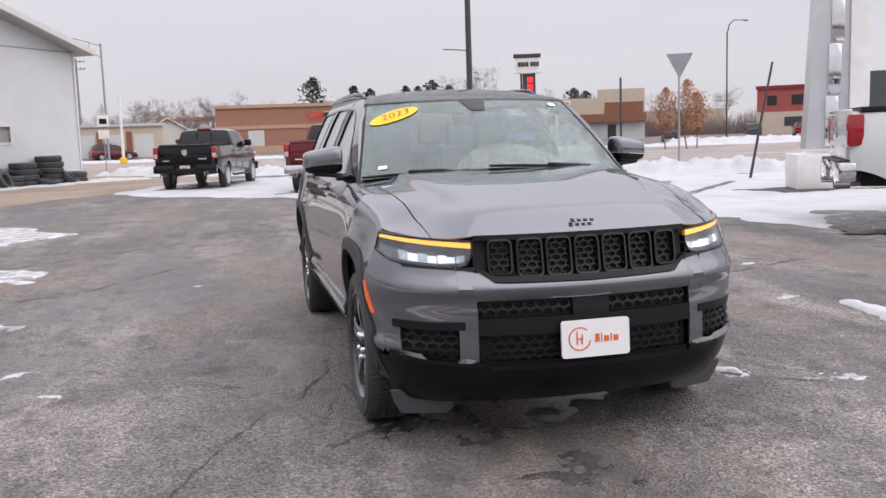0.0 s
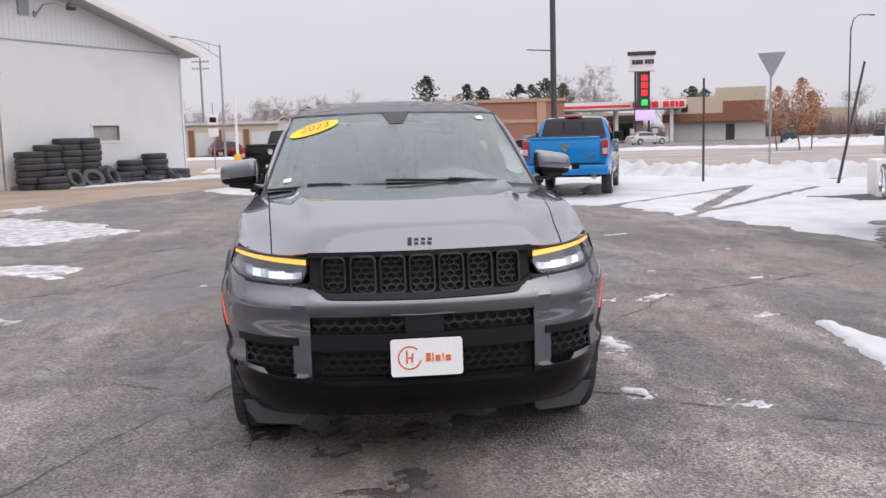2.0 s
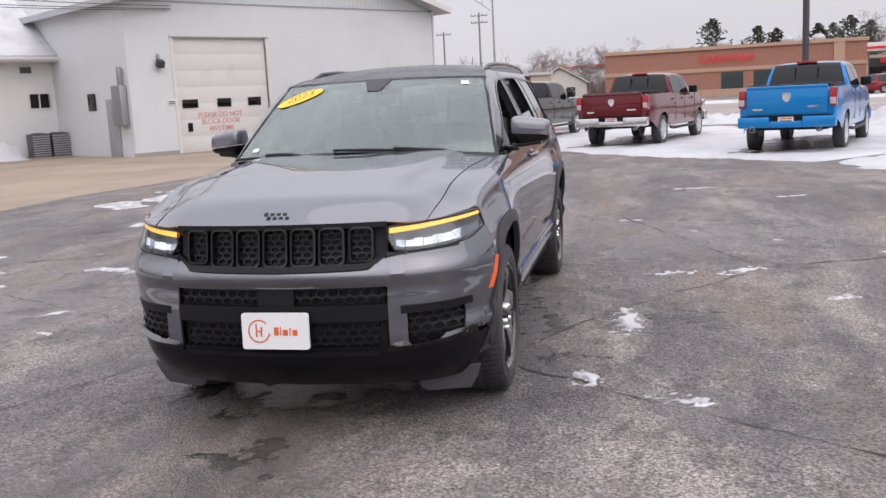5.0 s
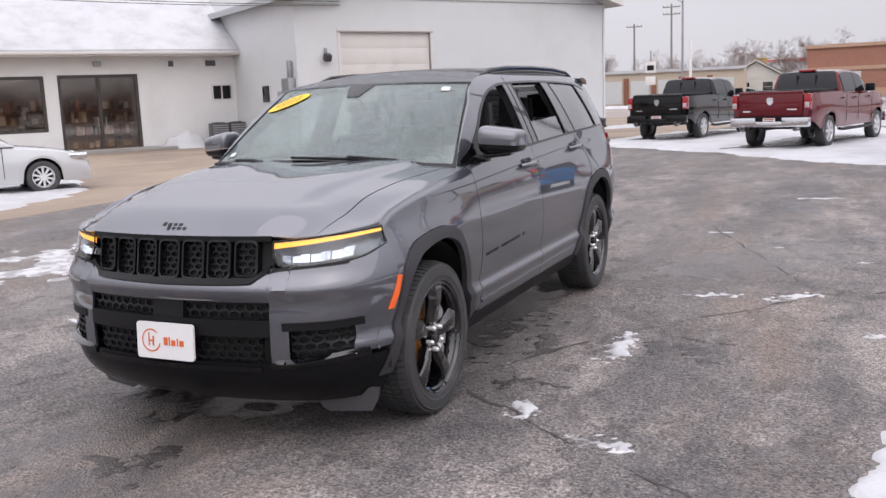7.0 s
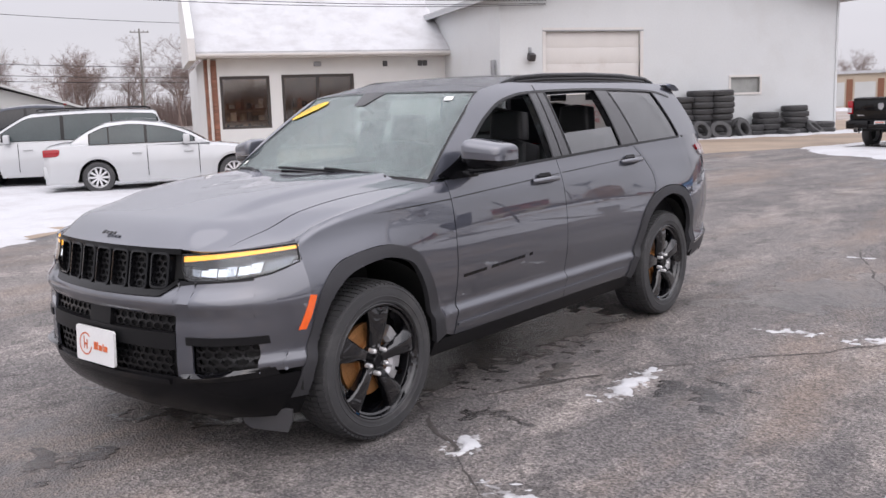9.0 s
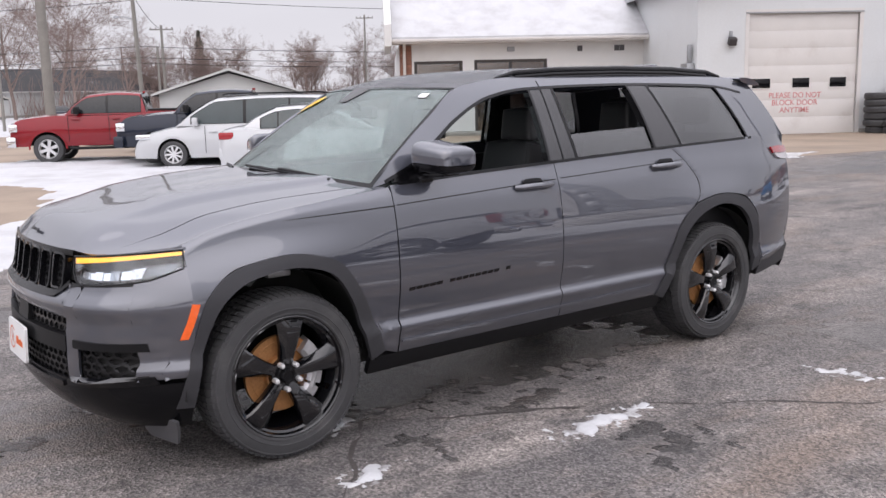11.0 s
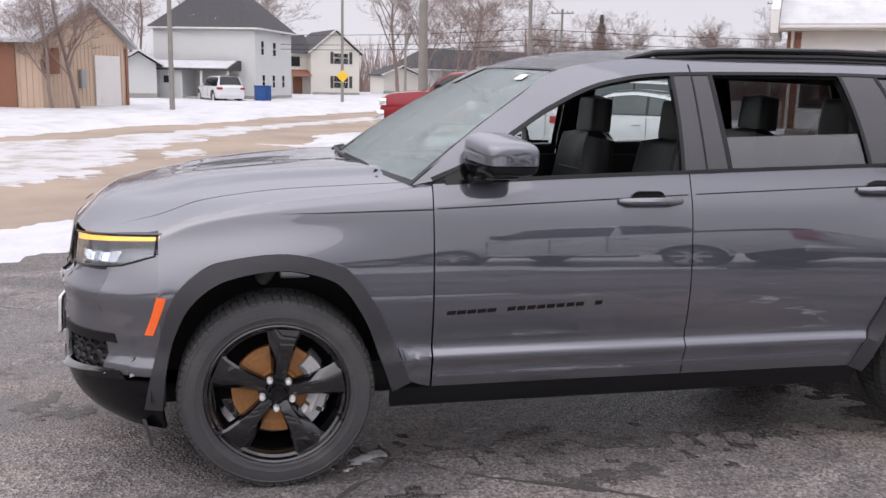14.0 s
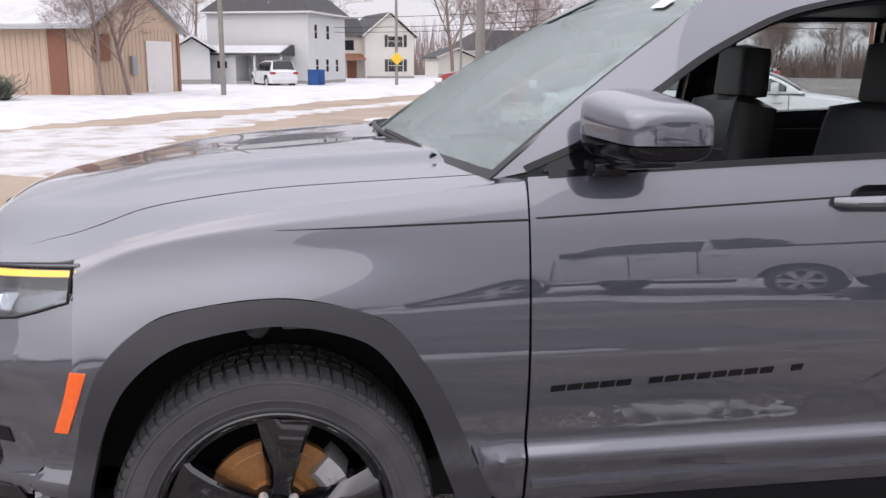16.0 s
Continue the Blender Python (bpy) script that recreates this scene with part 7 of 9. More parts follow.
def cabin(parent, spec, paint, windows_mat):
    """The glasshouse: a rounded roof line, pillars and separate panes."""
    g = spec["glass"]
    zb, zt = g["belt"], g["roof"]
    wb, wt = g["wb"] / 2, g["wt"] / 2
    y_br, y_tr, y_tf, y_bf = g["y"]
    line = [(y_br, zb - 0.02), (lerp(y_br, y_tr, 0.55), lerp(zb, zt, 0.62)), (y_tr, zt - 0.03), (lerp(y_tr, y_tf, 0.45), zt + 0.01), (y_tf, zt - 0.05), (lerp(y_tf, y_bf, 0.52), lerp(zt, zb, 0.46)), (y_bf, zb - 0.02)]
    top = lambda y: curve(line, y)

    def half(y, z):
        k = max(0.0, min(1.0, (z - zb) / (zt - zb)))
        return lerp(wb, wt, k ** 1.25) - 0.05 * smooth(y_tf, y_bf, y) - 0.03 * smooth(y_tr, y_br, y)

    bm = bmesh.new()
    n = 44
    rows = []
    for i in range(n + 1):
        y = lerp(y_br, y_bf, i / n)
        t = top(y)
        ring = []
        for v in (0.0, 0.3, 0.6, 0.85, 1.0):
            z = lerp(zb - 0.03, max(zb - 0.025, t - 0.035), v)
            ring.append((half(y, z), y, z))
        h = half(y, t)
        ring += [(h * 0.955, y, t - 0.008), (h * 0.85, y, t + 0.006), (h * 0.5, y, t + 0.022), (0.0, y, t + 0.028)]
        full = ring + [(-a, b, c) for a, b, c in reversed(ring[:-1])]
        rows.append([bm.verts.new(p) for p in full])
    for a, b in zip(rows, rows[1:]):
        for j in range(len(a) - 1):
            bm.faces.new((a[j], a[j + 1], b[j + 1], b[j]))
    bm.faces.new(rows[0])
    bm.faces.new(rows[-1][::-1])
    part("cabin", bm, paint, parent, crease=40)
    for s in (-1, 1):
        spans = g["panes"]
        def pane(u0, u1, lift, rim):
            def fn(u, v):
                y = lerp(y_br, y_bf, lerp(u0, u1, u))
                hi = max(zb + 0.03, top(y) - 0.075 + rim)
                z = lerp(zb + 0.025 - rim, hi, v)
                return (s * (half(y, z) + lift), y, z)
            return fn
        bm = bmesh.new()
        grid(bm, pane(spans[0][0] - 0.01, spans[-1][1] + 0.012, 0.004, 0.012), 30, 5)
        part("window_edging", bm, GLOSS_BLACK, parent)
        for u0, u1 in spans:
            bm = bmesh.new()
            grid(bm, pane(u0, u1, 0.008, 0.0), 12, 5)
            part("side_window", bm, windows_mat, parent, "dark side window")
    for nm, ya, yb in (("windscreen", lerp(y_tf, y_bf, 0.06), lerp(y_tf, y_bf, 0.92)), ("rear_window", lerp(y_tr, y_br, 0.06), lerp(y_tr, y_br, 0.88))):
        bm = bmesh.new()
        out = 1 if nm == "windscreen" else -1
        def fn(a, b):
            y = lerp(ya, yb, b)
            t, q = top(y), lerp(-0.92, 0.92, a)
            bow = 0.028 - 0.025 * q * q
            return (half(y, t) * q, y + out * 0.012, t + bow + 0.004)
        grid(bm, fn, 8, 10)
        part(nm, bm, windows_mat, parent, "dark window glass")


def side_seams(parent, spec, half, ys, z0, z1):
    for s in (-1, 1):
        for y in ys:
            bm = bmesh.new()
            box(bm, s * half(y) * 0.998 - 0.004, y - 0.006, z0, s * half(y) * 0.998 + 0.004, y + 0.006, z1)
            part("door_gap", bm, MATT_BLACK, parent)
            bm = bmesh.new()
            box(bm, s * half(y) - 0.02, y - 0.30, z1 - 0.16, s * half(y) + 0.03, y - 0.10, z1 - 0.125, 0.01)
            part("door_handle", bm, spec.get("handle", GLOSS_BLACK), parent)


def mirrors(parent, x, y, z, mat):
    for s in (-1, 1):
        bm = bmesh.new()
        box(bm, s * x - 0.02, y - 0.07, z - 0.09, s * (x + 0.22), y + 0.07, z + 0.12, 0.04)
        part("wing_mirror", bm, mat, parent)


PICKUP = dict(tail_up=0.22, rear=-1.22, front=4.68, width=2.06, tyre=0.405, base=3.67, low=0.48, painted_arch=True,
              top=[(-1.22, 1.40), (0.98, 1.42), (1.02, 1.36), (3.05, 1.34), (3.25, 1.36), (4.0, 1.31), (4.45, 1.24), (4.62, 1.10), (4.68, 0.98)],
              glass=dict(belt=1.34, roof=1.90, wb=1.86, wt=1.48, y=(1.02, 1.18, 2.55, 3.22), panes=((0.07, 0.46), (0.49, 0.90))))


def pickup(label, paint, m, bumper, rim, group="trucks on the lot"):
    t = empty("pickup_truck", label, "truck", group, m)
    body, half = car_shell(t, PICKUP, paint)
    cabin(t, PICKUP, paint, WINDOW_DARK)
    W = PICKUP["width"] / 2
    bm = bmesh.new()
    box(bm, -0.82, -1.10, 1.385, 0.82, 0.98, 1.445, 0.01)
    part("bed_cover", bm, MATT_BLACK, t)
    bm = bmesh.new()
    box(bm, -0.80, -1.262, 0.82, 0.80, -1.20, 1.41, 0.025)
    gate = part("tailgate", bm, paint, t)
    bm = bmesh.new()
    box(bm, -0.80, -1.275, 1.36, 0.80, -1.19, 1.425, 0.018)
    part("gate_cap", bm, paint, gate)
    bm = bmesh.new()
    prism(bm, [(0.0, -0.10), (0.075, -0.03), (0.085, 0.075), (0.04, 0.10), (-0.04, 0.10), (-0.085, 0.075), (-0.075, -0.03)], 0.02, "y", -0.01)
    bmesh.ops.transform(bm, matrix=Matrix.Translation((0, -1.266, 1.18)), verts=bm.verts)
    part("emblem", bm, CHROME, gate, "plain chrome shield emblem")
    bm = bmesh.new()
    box(bm, 0.42, -1.268, 0.97, 0.66, -1.262, 1.0)
    part("badge_bar", bm, CHROME, gate)
    bm = bmesh.new()
    box(bm, -0.68, -1.268, 0.93, -0.48, -1.262, 0.96)
    part("badge_bar", bm, CHROME, gate)
    for s in (-1, 1):
        bm = bmesh.new()
        box(bm, s * 0.825 - (0 if s > 0 else 0.15), -1.268, 0.98, s * 0.825 + (0.15 if s > 0 else 0), -1.08, 1.36, 0.03)
        lamp = part("tail_lamp", bm, TAIL_RED, t, "red tail lamp with clear lower half")
        bm = bmesh.new()
        box(bm, s * 0.845 - (0 if s > 0 else 0.118), -1.274, 1.02, s * 0.845 + (0.118 if s > 0 else 0), -1.10, 1.16, 0.02)
        part("reverse_lens", bm, LENS_PALE, lamp)
        bm = bmesh.new()
        lathe(bm, [(0.060, 0.0), (0.068, 0.0), (0.068, 0.18), (0.055, 0.18), (0.052, 0.02)], 18, "y", (s * 0.66, -1.37, 0.535))
        part("exhaust_tip", bm, CHROME, t)
        bm = bmesh.new()
        tube(bm, [(s * 0.66, -1.2, 0.535), (s * 0.60, -0.7, 0.56), (s * 0.5, 0.4, 0.55)], 0.045, 8)
        part("exhaust_pipe", bm, STEEL, t)
    bm = bmesh.new()
    box(bm, -0.98, -1.36, 0.56, -0.32, -1.15, 0.80, 0.05)
    box(bm, 0.32, -1.36, 0.56, 0.98, -1.15, 0.80, 0.05)
    box(bm, -0.36, -1.33, 0.56, 0.36, -1.15, 0.70, 0.03)
    bump = part("rear_bumper", bm, bumper, t)
    bm = bmesh.new()
    box(bm, -0.9, -1.34, 0.79, 0.9, -1.18, 0.815, 0.008)
    box(bm, -0.3, -1.30, 0.66, 0.3, -1.2, 0.8, 0.02)
    part("step_pad", bm, MATT_BLACK, bump)
    pl = part("plate", boxed(-0.155, -1.318, 0.665, 0.155, -1.305, 0.805, 0.006), WHITE_PLATE, bump)
    for k in range(2):
        part("plate_bar", boxed(-0.12, -1.322, 0.69 + 0.045 * k, 0.12, -1.317, 0.715 + 0.045 * k), ORANGE_INK if k else GREY_PLASTIC, pl)
    bm = bmesh.new()
    box(bm, -0.22, 1.10, 1.895, 0.22, 1.18, 1.945, 0.012)
    part("high_brake_lamp", bm, TAIL_RED, t)
    for a in (-0.25, 0.235):
        part("sliding_pane_frame", boxed(a, 1.05, 1.44, a + 0.015, 1.10, 1.80, 0.0, pose(0, 0, 0)), MATT_BLACK, t)
    side_seams(t, dict(handle=paint), half, (1.12, 2.02, 3.10), 0.60, 1.34)
    mirrors(t, 0.95, 2.85, 1.42, MATT_BLACK)
    for s in (-1, 1):
        bm = bmesh.new()
        tube(bm, [(s * 1.0, 0.7, 0.43), (s * 1.02, 0.9, 0.41), (s * 1.02, 2.9, 0.41), (s * 1.0, 3.1, 0.43)], 0.04, 8)
        part("side_step", bm, MATT_BLACK, t)
    # front: grille, lamps, bumper
    bm = bmesh.new()
    box(bm, -0.62, 4.60, 0.80, 0.62, 4.71, 1.12, 0.03)
    gr = part("grille", bm, MATT_BLACK, t)
    for k in range(4):
        part("grille_bar", boxed(-0.6, 4.70, 0.84 + 0.07 * k, 0.6, 4.725, 0.865 + 0.07 * k, 0.006), CHROME if bumper is CHROME else MATT_BLACK, gr)
    for s in (-1, 1):
        bm = bmesh.new()
        box(bm, s * 0.64 - (0 if s > 0 else 0.30), 4.45, 0.88, s * 0.64 + (0.30 if s > 0 else 0), 4.68, 1.10, 0.04)
        part("headlamp", bm, LAMP_CHROME, t)
    bm = bmesh.new()
    box(bm, -0.99, 4.50, 0.46, 0.99, 4.76, 0.76, 0.06)
    part("front_bumper", bm, bumper, t)
    return t


def axle_pose(x, y, heading):
    """Rear axle on the ground at x, y; heading in degrees from +x."""
    return pose(x, y, 0.0, 0, 0, heading - 90)


pickup("bright blue crew-cab pickup truck parked on trodden snow", PAINT_BLUE, axle_pose(5.02, 16.75, 71), PAINT_BLUE, WHEEL_SILVER)
pickup("maroon crew-cab pickup truck with chrome bumper on snow", PAINT_MAROON, axle_pose(1.30, 21.0, 72), CHROME, WHEEL_SILVER)
pickup("black crew-cab pickup truck parked on snow", PAINT_BLACK, axle_pose(-2.45, 25.75, 76), PAINT_BLACK, WHEEL_SILVER)
pickup("white crew-cab pickup truck beside the sign column", PAINT_WHITE, axle_pose(8.37, 6.28, -30) @ Matrix.Scale(1.14, 4), CHROME, WHEEL_SILVER)
pickup("red crew-cab pickup truck parked nose to the drive", PAINT_RED, axle_pose(-21.4, 8.4, 243), CHROME, WHEEL_SILVER, "vehicles beside the showroom")
pickup("navy blue pickup truck between the red truck and van", PAINT_NAVY, axle_pose(-18.2, 10.3, 241), PAINT_NAVY, WHEEL_SILVER, "vehicles beside the showroom")

SEDAN = dict(rear=-1.03, front=3.72, width=1.84, tyre=0.33, base=2.77, low=0.22, painted_arch=True, rim=WHEEL_SILVER, spokes=10,
             top=[(-1.03, 0.98), (-0.6, 1.05), (0.0, 1.03), (1.5, 0.99), (2.2, 0.97), (2.9, 0.90), (3.4, 0.80), (3.62, 0.68), (3.72, 0.56)],
             glass=dict(belt=0.99, roof=1.46, wb=1.60, wt=1.16, y=(-0.62, 0.22, 1.28, 2.30), panes=((0.17, 0.29), (0.30, 0.54), (0.56, 0.88))))
MINIVAN = dict(rear=-1.05, front=4.05, width=1.99, tyre=0.34, base=3.08, low=0.25, painted_arch=True, rim=WHEEL_SILVER, spokes=9,
               top=[(-1.05, 1.08), (0.0, 1.10), (2.4, 1.06), (2.9, 1.03), (3.5, 0.93), (3.9, 0.78), (4.05, 0.58)],
               glass=dict(belt=1.05, roof=1.72, wb=1.80, wt=1.40, y=(-1.0, -0.78, 1.95, 3.0), panes=((0.05, 0.30), (0.31, 0.57), (0.59, 0.90))))
CROSSOVER = dict(rear=-0.95, front=3.75, width=1.86, tyre=0.36, base=2.86, low=0.28, spokes=5,
                 top=[(-0.95, 1.05), (0.0, 1.08), (2.2, 1.05), (2.7, 1.03), (3.3, 0.95), (3.62, 0.8), (3.75, 0.6)],
                 glass=dict(belt=1.04, roof=1.68, wb=1.66, wt=1.28, y=(-0.85, -0.45, 1.55, 2.55), panes=((0.10, 0.27), (0.29, 0.55), (0.57, 0.90))))


def family_car(name, label, spec, paint, m, group="", snow_on=False):
    t = empty(name, label, "car", group, m)
    body, half = car_shell(t, spec, paint)
    cabin(t, spec, paint, WINDOW_PALE if snow_on else WINDOW_DARK)
    W = spec["width"] / 2
    g = spec["glass"]
    side_seams(t, dict(handle=paint), half, (spec["base"] * 0.36, spec["base"] * 0.74), spec["low"] + 0.12, g["belt"] - 0.03)
    mirrors(t, W - 0.08, g["y"][3] - 0.5, g["belt"] + 0.06, paint)
    zr = curve(spec["top"], spec["rear"] + 0.1)
    for s in (-1, 1):
        bm = bmesh.new()
        box(bm, s * (W - 0.36) - (0 if s > 0 else 0.32), spec["rear"] - 0.012, zr - 0.22, s * (W - 0.36) + (0.32 if s > 0 else 0), spec["rear"] + 0.32, zr - 0.06, 0.03)
        part("tail_lamp", bm, TAIL_RED, t, "red tail lamp")
        bm = bmesh.new()
        zf = curve(spec["top"], spec["front"] - 0.3)
        box(bm, s * (W - 0.42) - (0 if s > 0 else 0.33), spec["front"] - 0.42, zf - 0.14, s * (W - 0.42) + (0.33 if s > 0 else 0), spec["front"] - 0.06, zf - 0.02, 0.03)
        part("headlamp", bm, LAMP_CHROME, t)
    bm = bmesh.new()
    box(bm, -W * 0.92, spec["rear"] - 0.03, spec["low"] + 0.12, W * 0.92, spec["rear"] + 0.25, spec["low"] + 0.38, 0.05)
    part("rear_bumper", bm, paint, t)
    bm = bmesh.new()
    box(bm, -0.5, spec["front"] - 0.06, spec["low"] + 0.12, 0.5, spec["front"] + 0.015, spec["low"] + 0.36, 0.03)
    part("grille", bm, MATT_BLACK, t)
    if spec is not SEDAN:
        for s in (-1, 1):
            bm = bmesh.new()
            tube(bm, [(s * g["wt"] / 2 * 0.92, g["y"][1] + 0.1, g["roof"] + 0.03), (s * g["wt"] / 2 * 0.92, g["y"][1] + 0.2, g["roof"] + 0.07), (s * g["wt"] / 2 * 0.92, g["y"][2] - 0.2, g["roof"] + 0.07), (s * g["wt"] / 2 * 0.92, g["y"][2] - 0.1, g["roof"] + 0.03)], 0.018, 6)
            part("roof_rail", bm, MATT_BLACK, t)
    if snow_on:
        bm = bmesh.new()
        grid(bm, lambda u, v: (lerp(-0.82, 0.82, u) * g["wt"] / 2, lerp(g["y"][1] + 0.05, g["y"][2] - 0.05, v), g["roof"] + 0.052 * math.sin(math.pi * (0.12 + 0.76 * v)) + 0.012), 8, 12)
        bmesh.ops.solidify(bm, geom=list(bm.faces), thickness=-0.02)
        part("roof_snow", bm, SNOW, t, "thin snow on the roof")
    return t


def by_wall(s, n):
    """A place in the lot by metres along and out from the garage front."""
    return (GARAGE @ Vector((s, -n, 0)))[:2]


x, y = by_wall(-15.35, 10.7)
family_car("sedan", "white four-door sedan with snow on its roof", SEDAN, PAINT_SILVER, axle_pose(x, y, 56.67), "vehicles beside the showroom", True)
x, y = by_wall(-14.9, 7.9)
family_car("minivan", "pale silver minivan parked beside the white sedan", MINIVAN, PAINT_SILVER, axle_pose(x, y, 56.67 + 180), "vehicles beside the showroom", True)
family_car("crossover", "white crossover parked in the snow before a house", CROSSOVER, PAINT_WHITE, axle_pose(-56.8, -1.2, 200))
family_car("crossover", "white crossover standing far off by the woods", CROSSOVER, PAINT_WHITE, axle_pose(-62.0, 53.0, 230))
for x, y, h, p, lab in ((60, 93, 60, PAINT_SLATE, "dark grey car parked across the street"), (45.5, 86, 64, PAINT_SLATE, "grey pickup-like car by the snow heap"), (70, 98, 60, PAINT_RED, "dull red car parked across the street"), (77, 96, 60, PAINT_SLATE, "dark green car parked across the street"), (33, 98, 10, PAINT_SILVER, "silver car at the filling station"), (19, 92, 30, PAINT_BLACK, "dark car at the filling station"), (22.5, 84, 25, PAINT_RED, "red car at the filling station"), (-9.3, 108, 0, PAINT_SILVER, "silver car far beyond the street"), (-14.5, 98, 20, PAINT_MAROON, "maroon pickup-like car beyond the street"), (-66, 21, 170, PAINT_BLACK, "black sedan passing on the side street"), (-80, 20, 170, PAINT_NAVY, "dark car beyond the side street"), (-24.5, 11.5, 236.67, PAINT_BLACK, "dark car parked behind the red truck")):
    family_car("parked_car", lab, SEDAN if (p in (PAINT_SILVER, PAINT_BLACK) or x < -60) else CROSSOVER, p, axle_pose(x, y, h))



# ---- poles, signs, trees and far buildings ----
def post(name, label, x, y, h, r0, r1, mat, category="pole", lean=(0, 0), m_z=0.0):
    bm = bmesh.new()
    tube(bm, [(0, 0, -0.1), (lean[0] * 0.5, lean[1] * 0.5, h / 2), (lean[0], lean[1], h)], [r0, (r0 + r1) / 2, r1], 12)
    ob = part(name, bm, mat)
    ob.matrix_world = Matrix.Translation((x, y, m_z))
    return tagged(ob, label, category)


dark = post("lamp_pole", "tall dark steel pole with a thin side arm", 6.6, 25.3, 11.0, 0.105, 0.085, DARK_POLE)
bm = bmesh.new()
tube(bm, [(0, 0, 4.25), (-0.9, -0.1, 4.28)], 0.018, 6)
part("side_arm", bm, DARK_POLE, dark)
yield_sign = post("yield_sign", "bare back of a triangular sign on a steel post", 12.75, 22.35, 3.75, 0.03, 0.03, STEEL, "road sign")
bm = bmesh.new()
prism(bm, [(-0.42, 0.38), (0.42, 0.38), (0.03, -0.36), (-0.03, -0.36)], 0.012, "y", 0)
bmesh.ops.transform(bm, matrix=pose(0, -0.04, 3.42, 0, 0, -28), verts=bm.verts)
part("sign_plate", bm, STEEL, yield_sign)
post("marker_post", "thin black post standing in the snow", 9.75, 20.2, 2.95, 0.035, 0.03, DARK_POLE)
post("marker_post", "leaning black post standing in the snow", 12.15, 17.3, 3.1, 0.04, 0.03, DARK_POLE, lean=(0.62, -0.05))

# silver column of the dealer's sign, on a white plinth
col = empty("sign_column", "tall white and silver sign column on a plinth", "sign", m=pose(11.50, 12.70, 0, 0, 0, -22))
bm = bmesh.new()
box(bm, -1.05, -0.55, 0.05, 1.05, 0.55, 0.80, 0.03)
part("plinth", bm, SIGN_WHITE, col)
bm = bmesh.new()
prism(bm, [(-0.80, 0.9), (0.40, 0.9), (0.50, 7.5), (-0.45, 7.5)], 0.5, "y", -0.25)
part("column_core", bm, material("brushed_silver_panel", (0.55, 0.56, 0.57), rough=0.3, metal=0.6, scale=1.5, spread=0.12), col, flat=True)
bm = bmesh.new()
for k in range(6):
    z0 = 0.95 + 1.1 * k
    box(bm, -0.42 + 0.05 * k, -0.30, z0, -0.16 + 0.05 * k, -0.26, z0 + 1.06, 0.01)
part("mirror_panel", bm, CHROME, col)
bm = bmesh.new()
box(bm, 0.06, -0.34, 0.95, 0.46, -0.26, 7.4, 0.02)
part("white_panel", bm, SIGN_WHITE, col)
spread_patch("dark_ground", [(9.6, 12.0), (12.9, 12.3), (13.1, 13.6), (9.4, 13.4)], 0.012, 0.1, CRACK, "dark bare soil round the sign column", "soil", ragged=0.3, edge=0.1, base=0.045, seed=101.0)
# shade beneath the white truck, painted as a darker patch of ground
spread_patch("dark_ground", [(6.3, 5.6), (11.6, 2.6), (13.0, 4.6), (7.6, 8.2)], 0.010, 0.1, WET_SHADE, "dark ground under the white truck with its shade painted in", "soil", ragged=0.3, edge=0.1, base=0.045, seed=102.0)
# snow-free ground beneath each truck, coloured darker to carry its shade
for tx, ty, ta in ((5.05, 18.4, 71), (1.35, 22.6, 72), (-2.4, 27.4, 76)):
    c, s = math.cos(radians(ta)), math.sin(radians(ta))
    spread_patch("dark_ground", [(tx + a * c - b * -s * -1, ty + a * s + b * c * -1) for a, b in ((-2.6, -0.9), (2.6, -0.9), (2.6, 0.9), (-2.6, 0.9))], 0.006, 0.1, WET_SHADE, "bare asphalt under a parked truck with its shade painted in", "soil", ragged=0.35, edge=0.1, base=0.05, seed=103.0 + tx)


def cobra_lamp(x, y, h, reach, turn, mat, label):
    ob = post("street_lamp", label, x, y, h * 0.9, 0.075, 0.055, mat, "street lamp")
    bm = bmesh.new()
    c, s = math.cos(radians(turn)), math.sin(radians(turn))
    tube(bm, [(0, 0, h * 0.88), (0.12 * c * reach, 0.12 * s * reach, h * 0.96), (0.4 * c * reach, 0.4 * s * reach, h), (c * reach, s * reach, h * 1.01)], [0.055, 0.05, 0.04, 0.04], 8)
    part("arm", bm, mat, ob)
    bm = bmesh.new()
    box(bm, -0.05, -0.10, -0.05, 0.6, 0.10, 0.04, 0.03, pose(c * reach, s * reach, h * 1.01, 0, 0, turn))
    part("lamp_head", bm, mat, ob)


cobra_lamp(41.2, 67.4, 10.6, 2.9, 30, DARK_POLE, "curved dark street lamp beside the street")
truss = post("street_lamp", "grey street lamp with a trussed arm beyond the garage", -12.0, 84.5, 10.8, 0.12, 0.08, STEEL, "street lamp")
bm = bmesh.new()
tube(bm, [(0, 0, 10.6), (-2.0, 0, 11.2), (-4.0, 0, 11.55)], 0.045, 6)
tube(bm, [(0, 0, 9.5), (-1.6, 0, 10.65), (-2.9, 0, 11.28)], 0.04, 6)
tube(bm, [(-1.0, 0, 10.2), (-1.0, 0, 10.9)], 0.03, 5)
part("arm", bm, STEEL, truss)
part("lamp_head", boxed(-4.7, -0.15, 11.5, -3.9, 0.15, 11.68, 0.05), STEEL, truss)


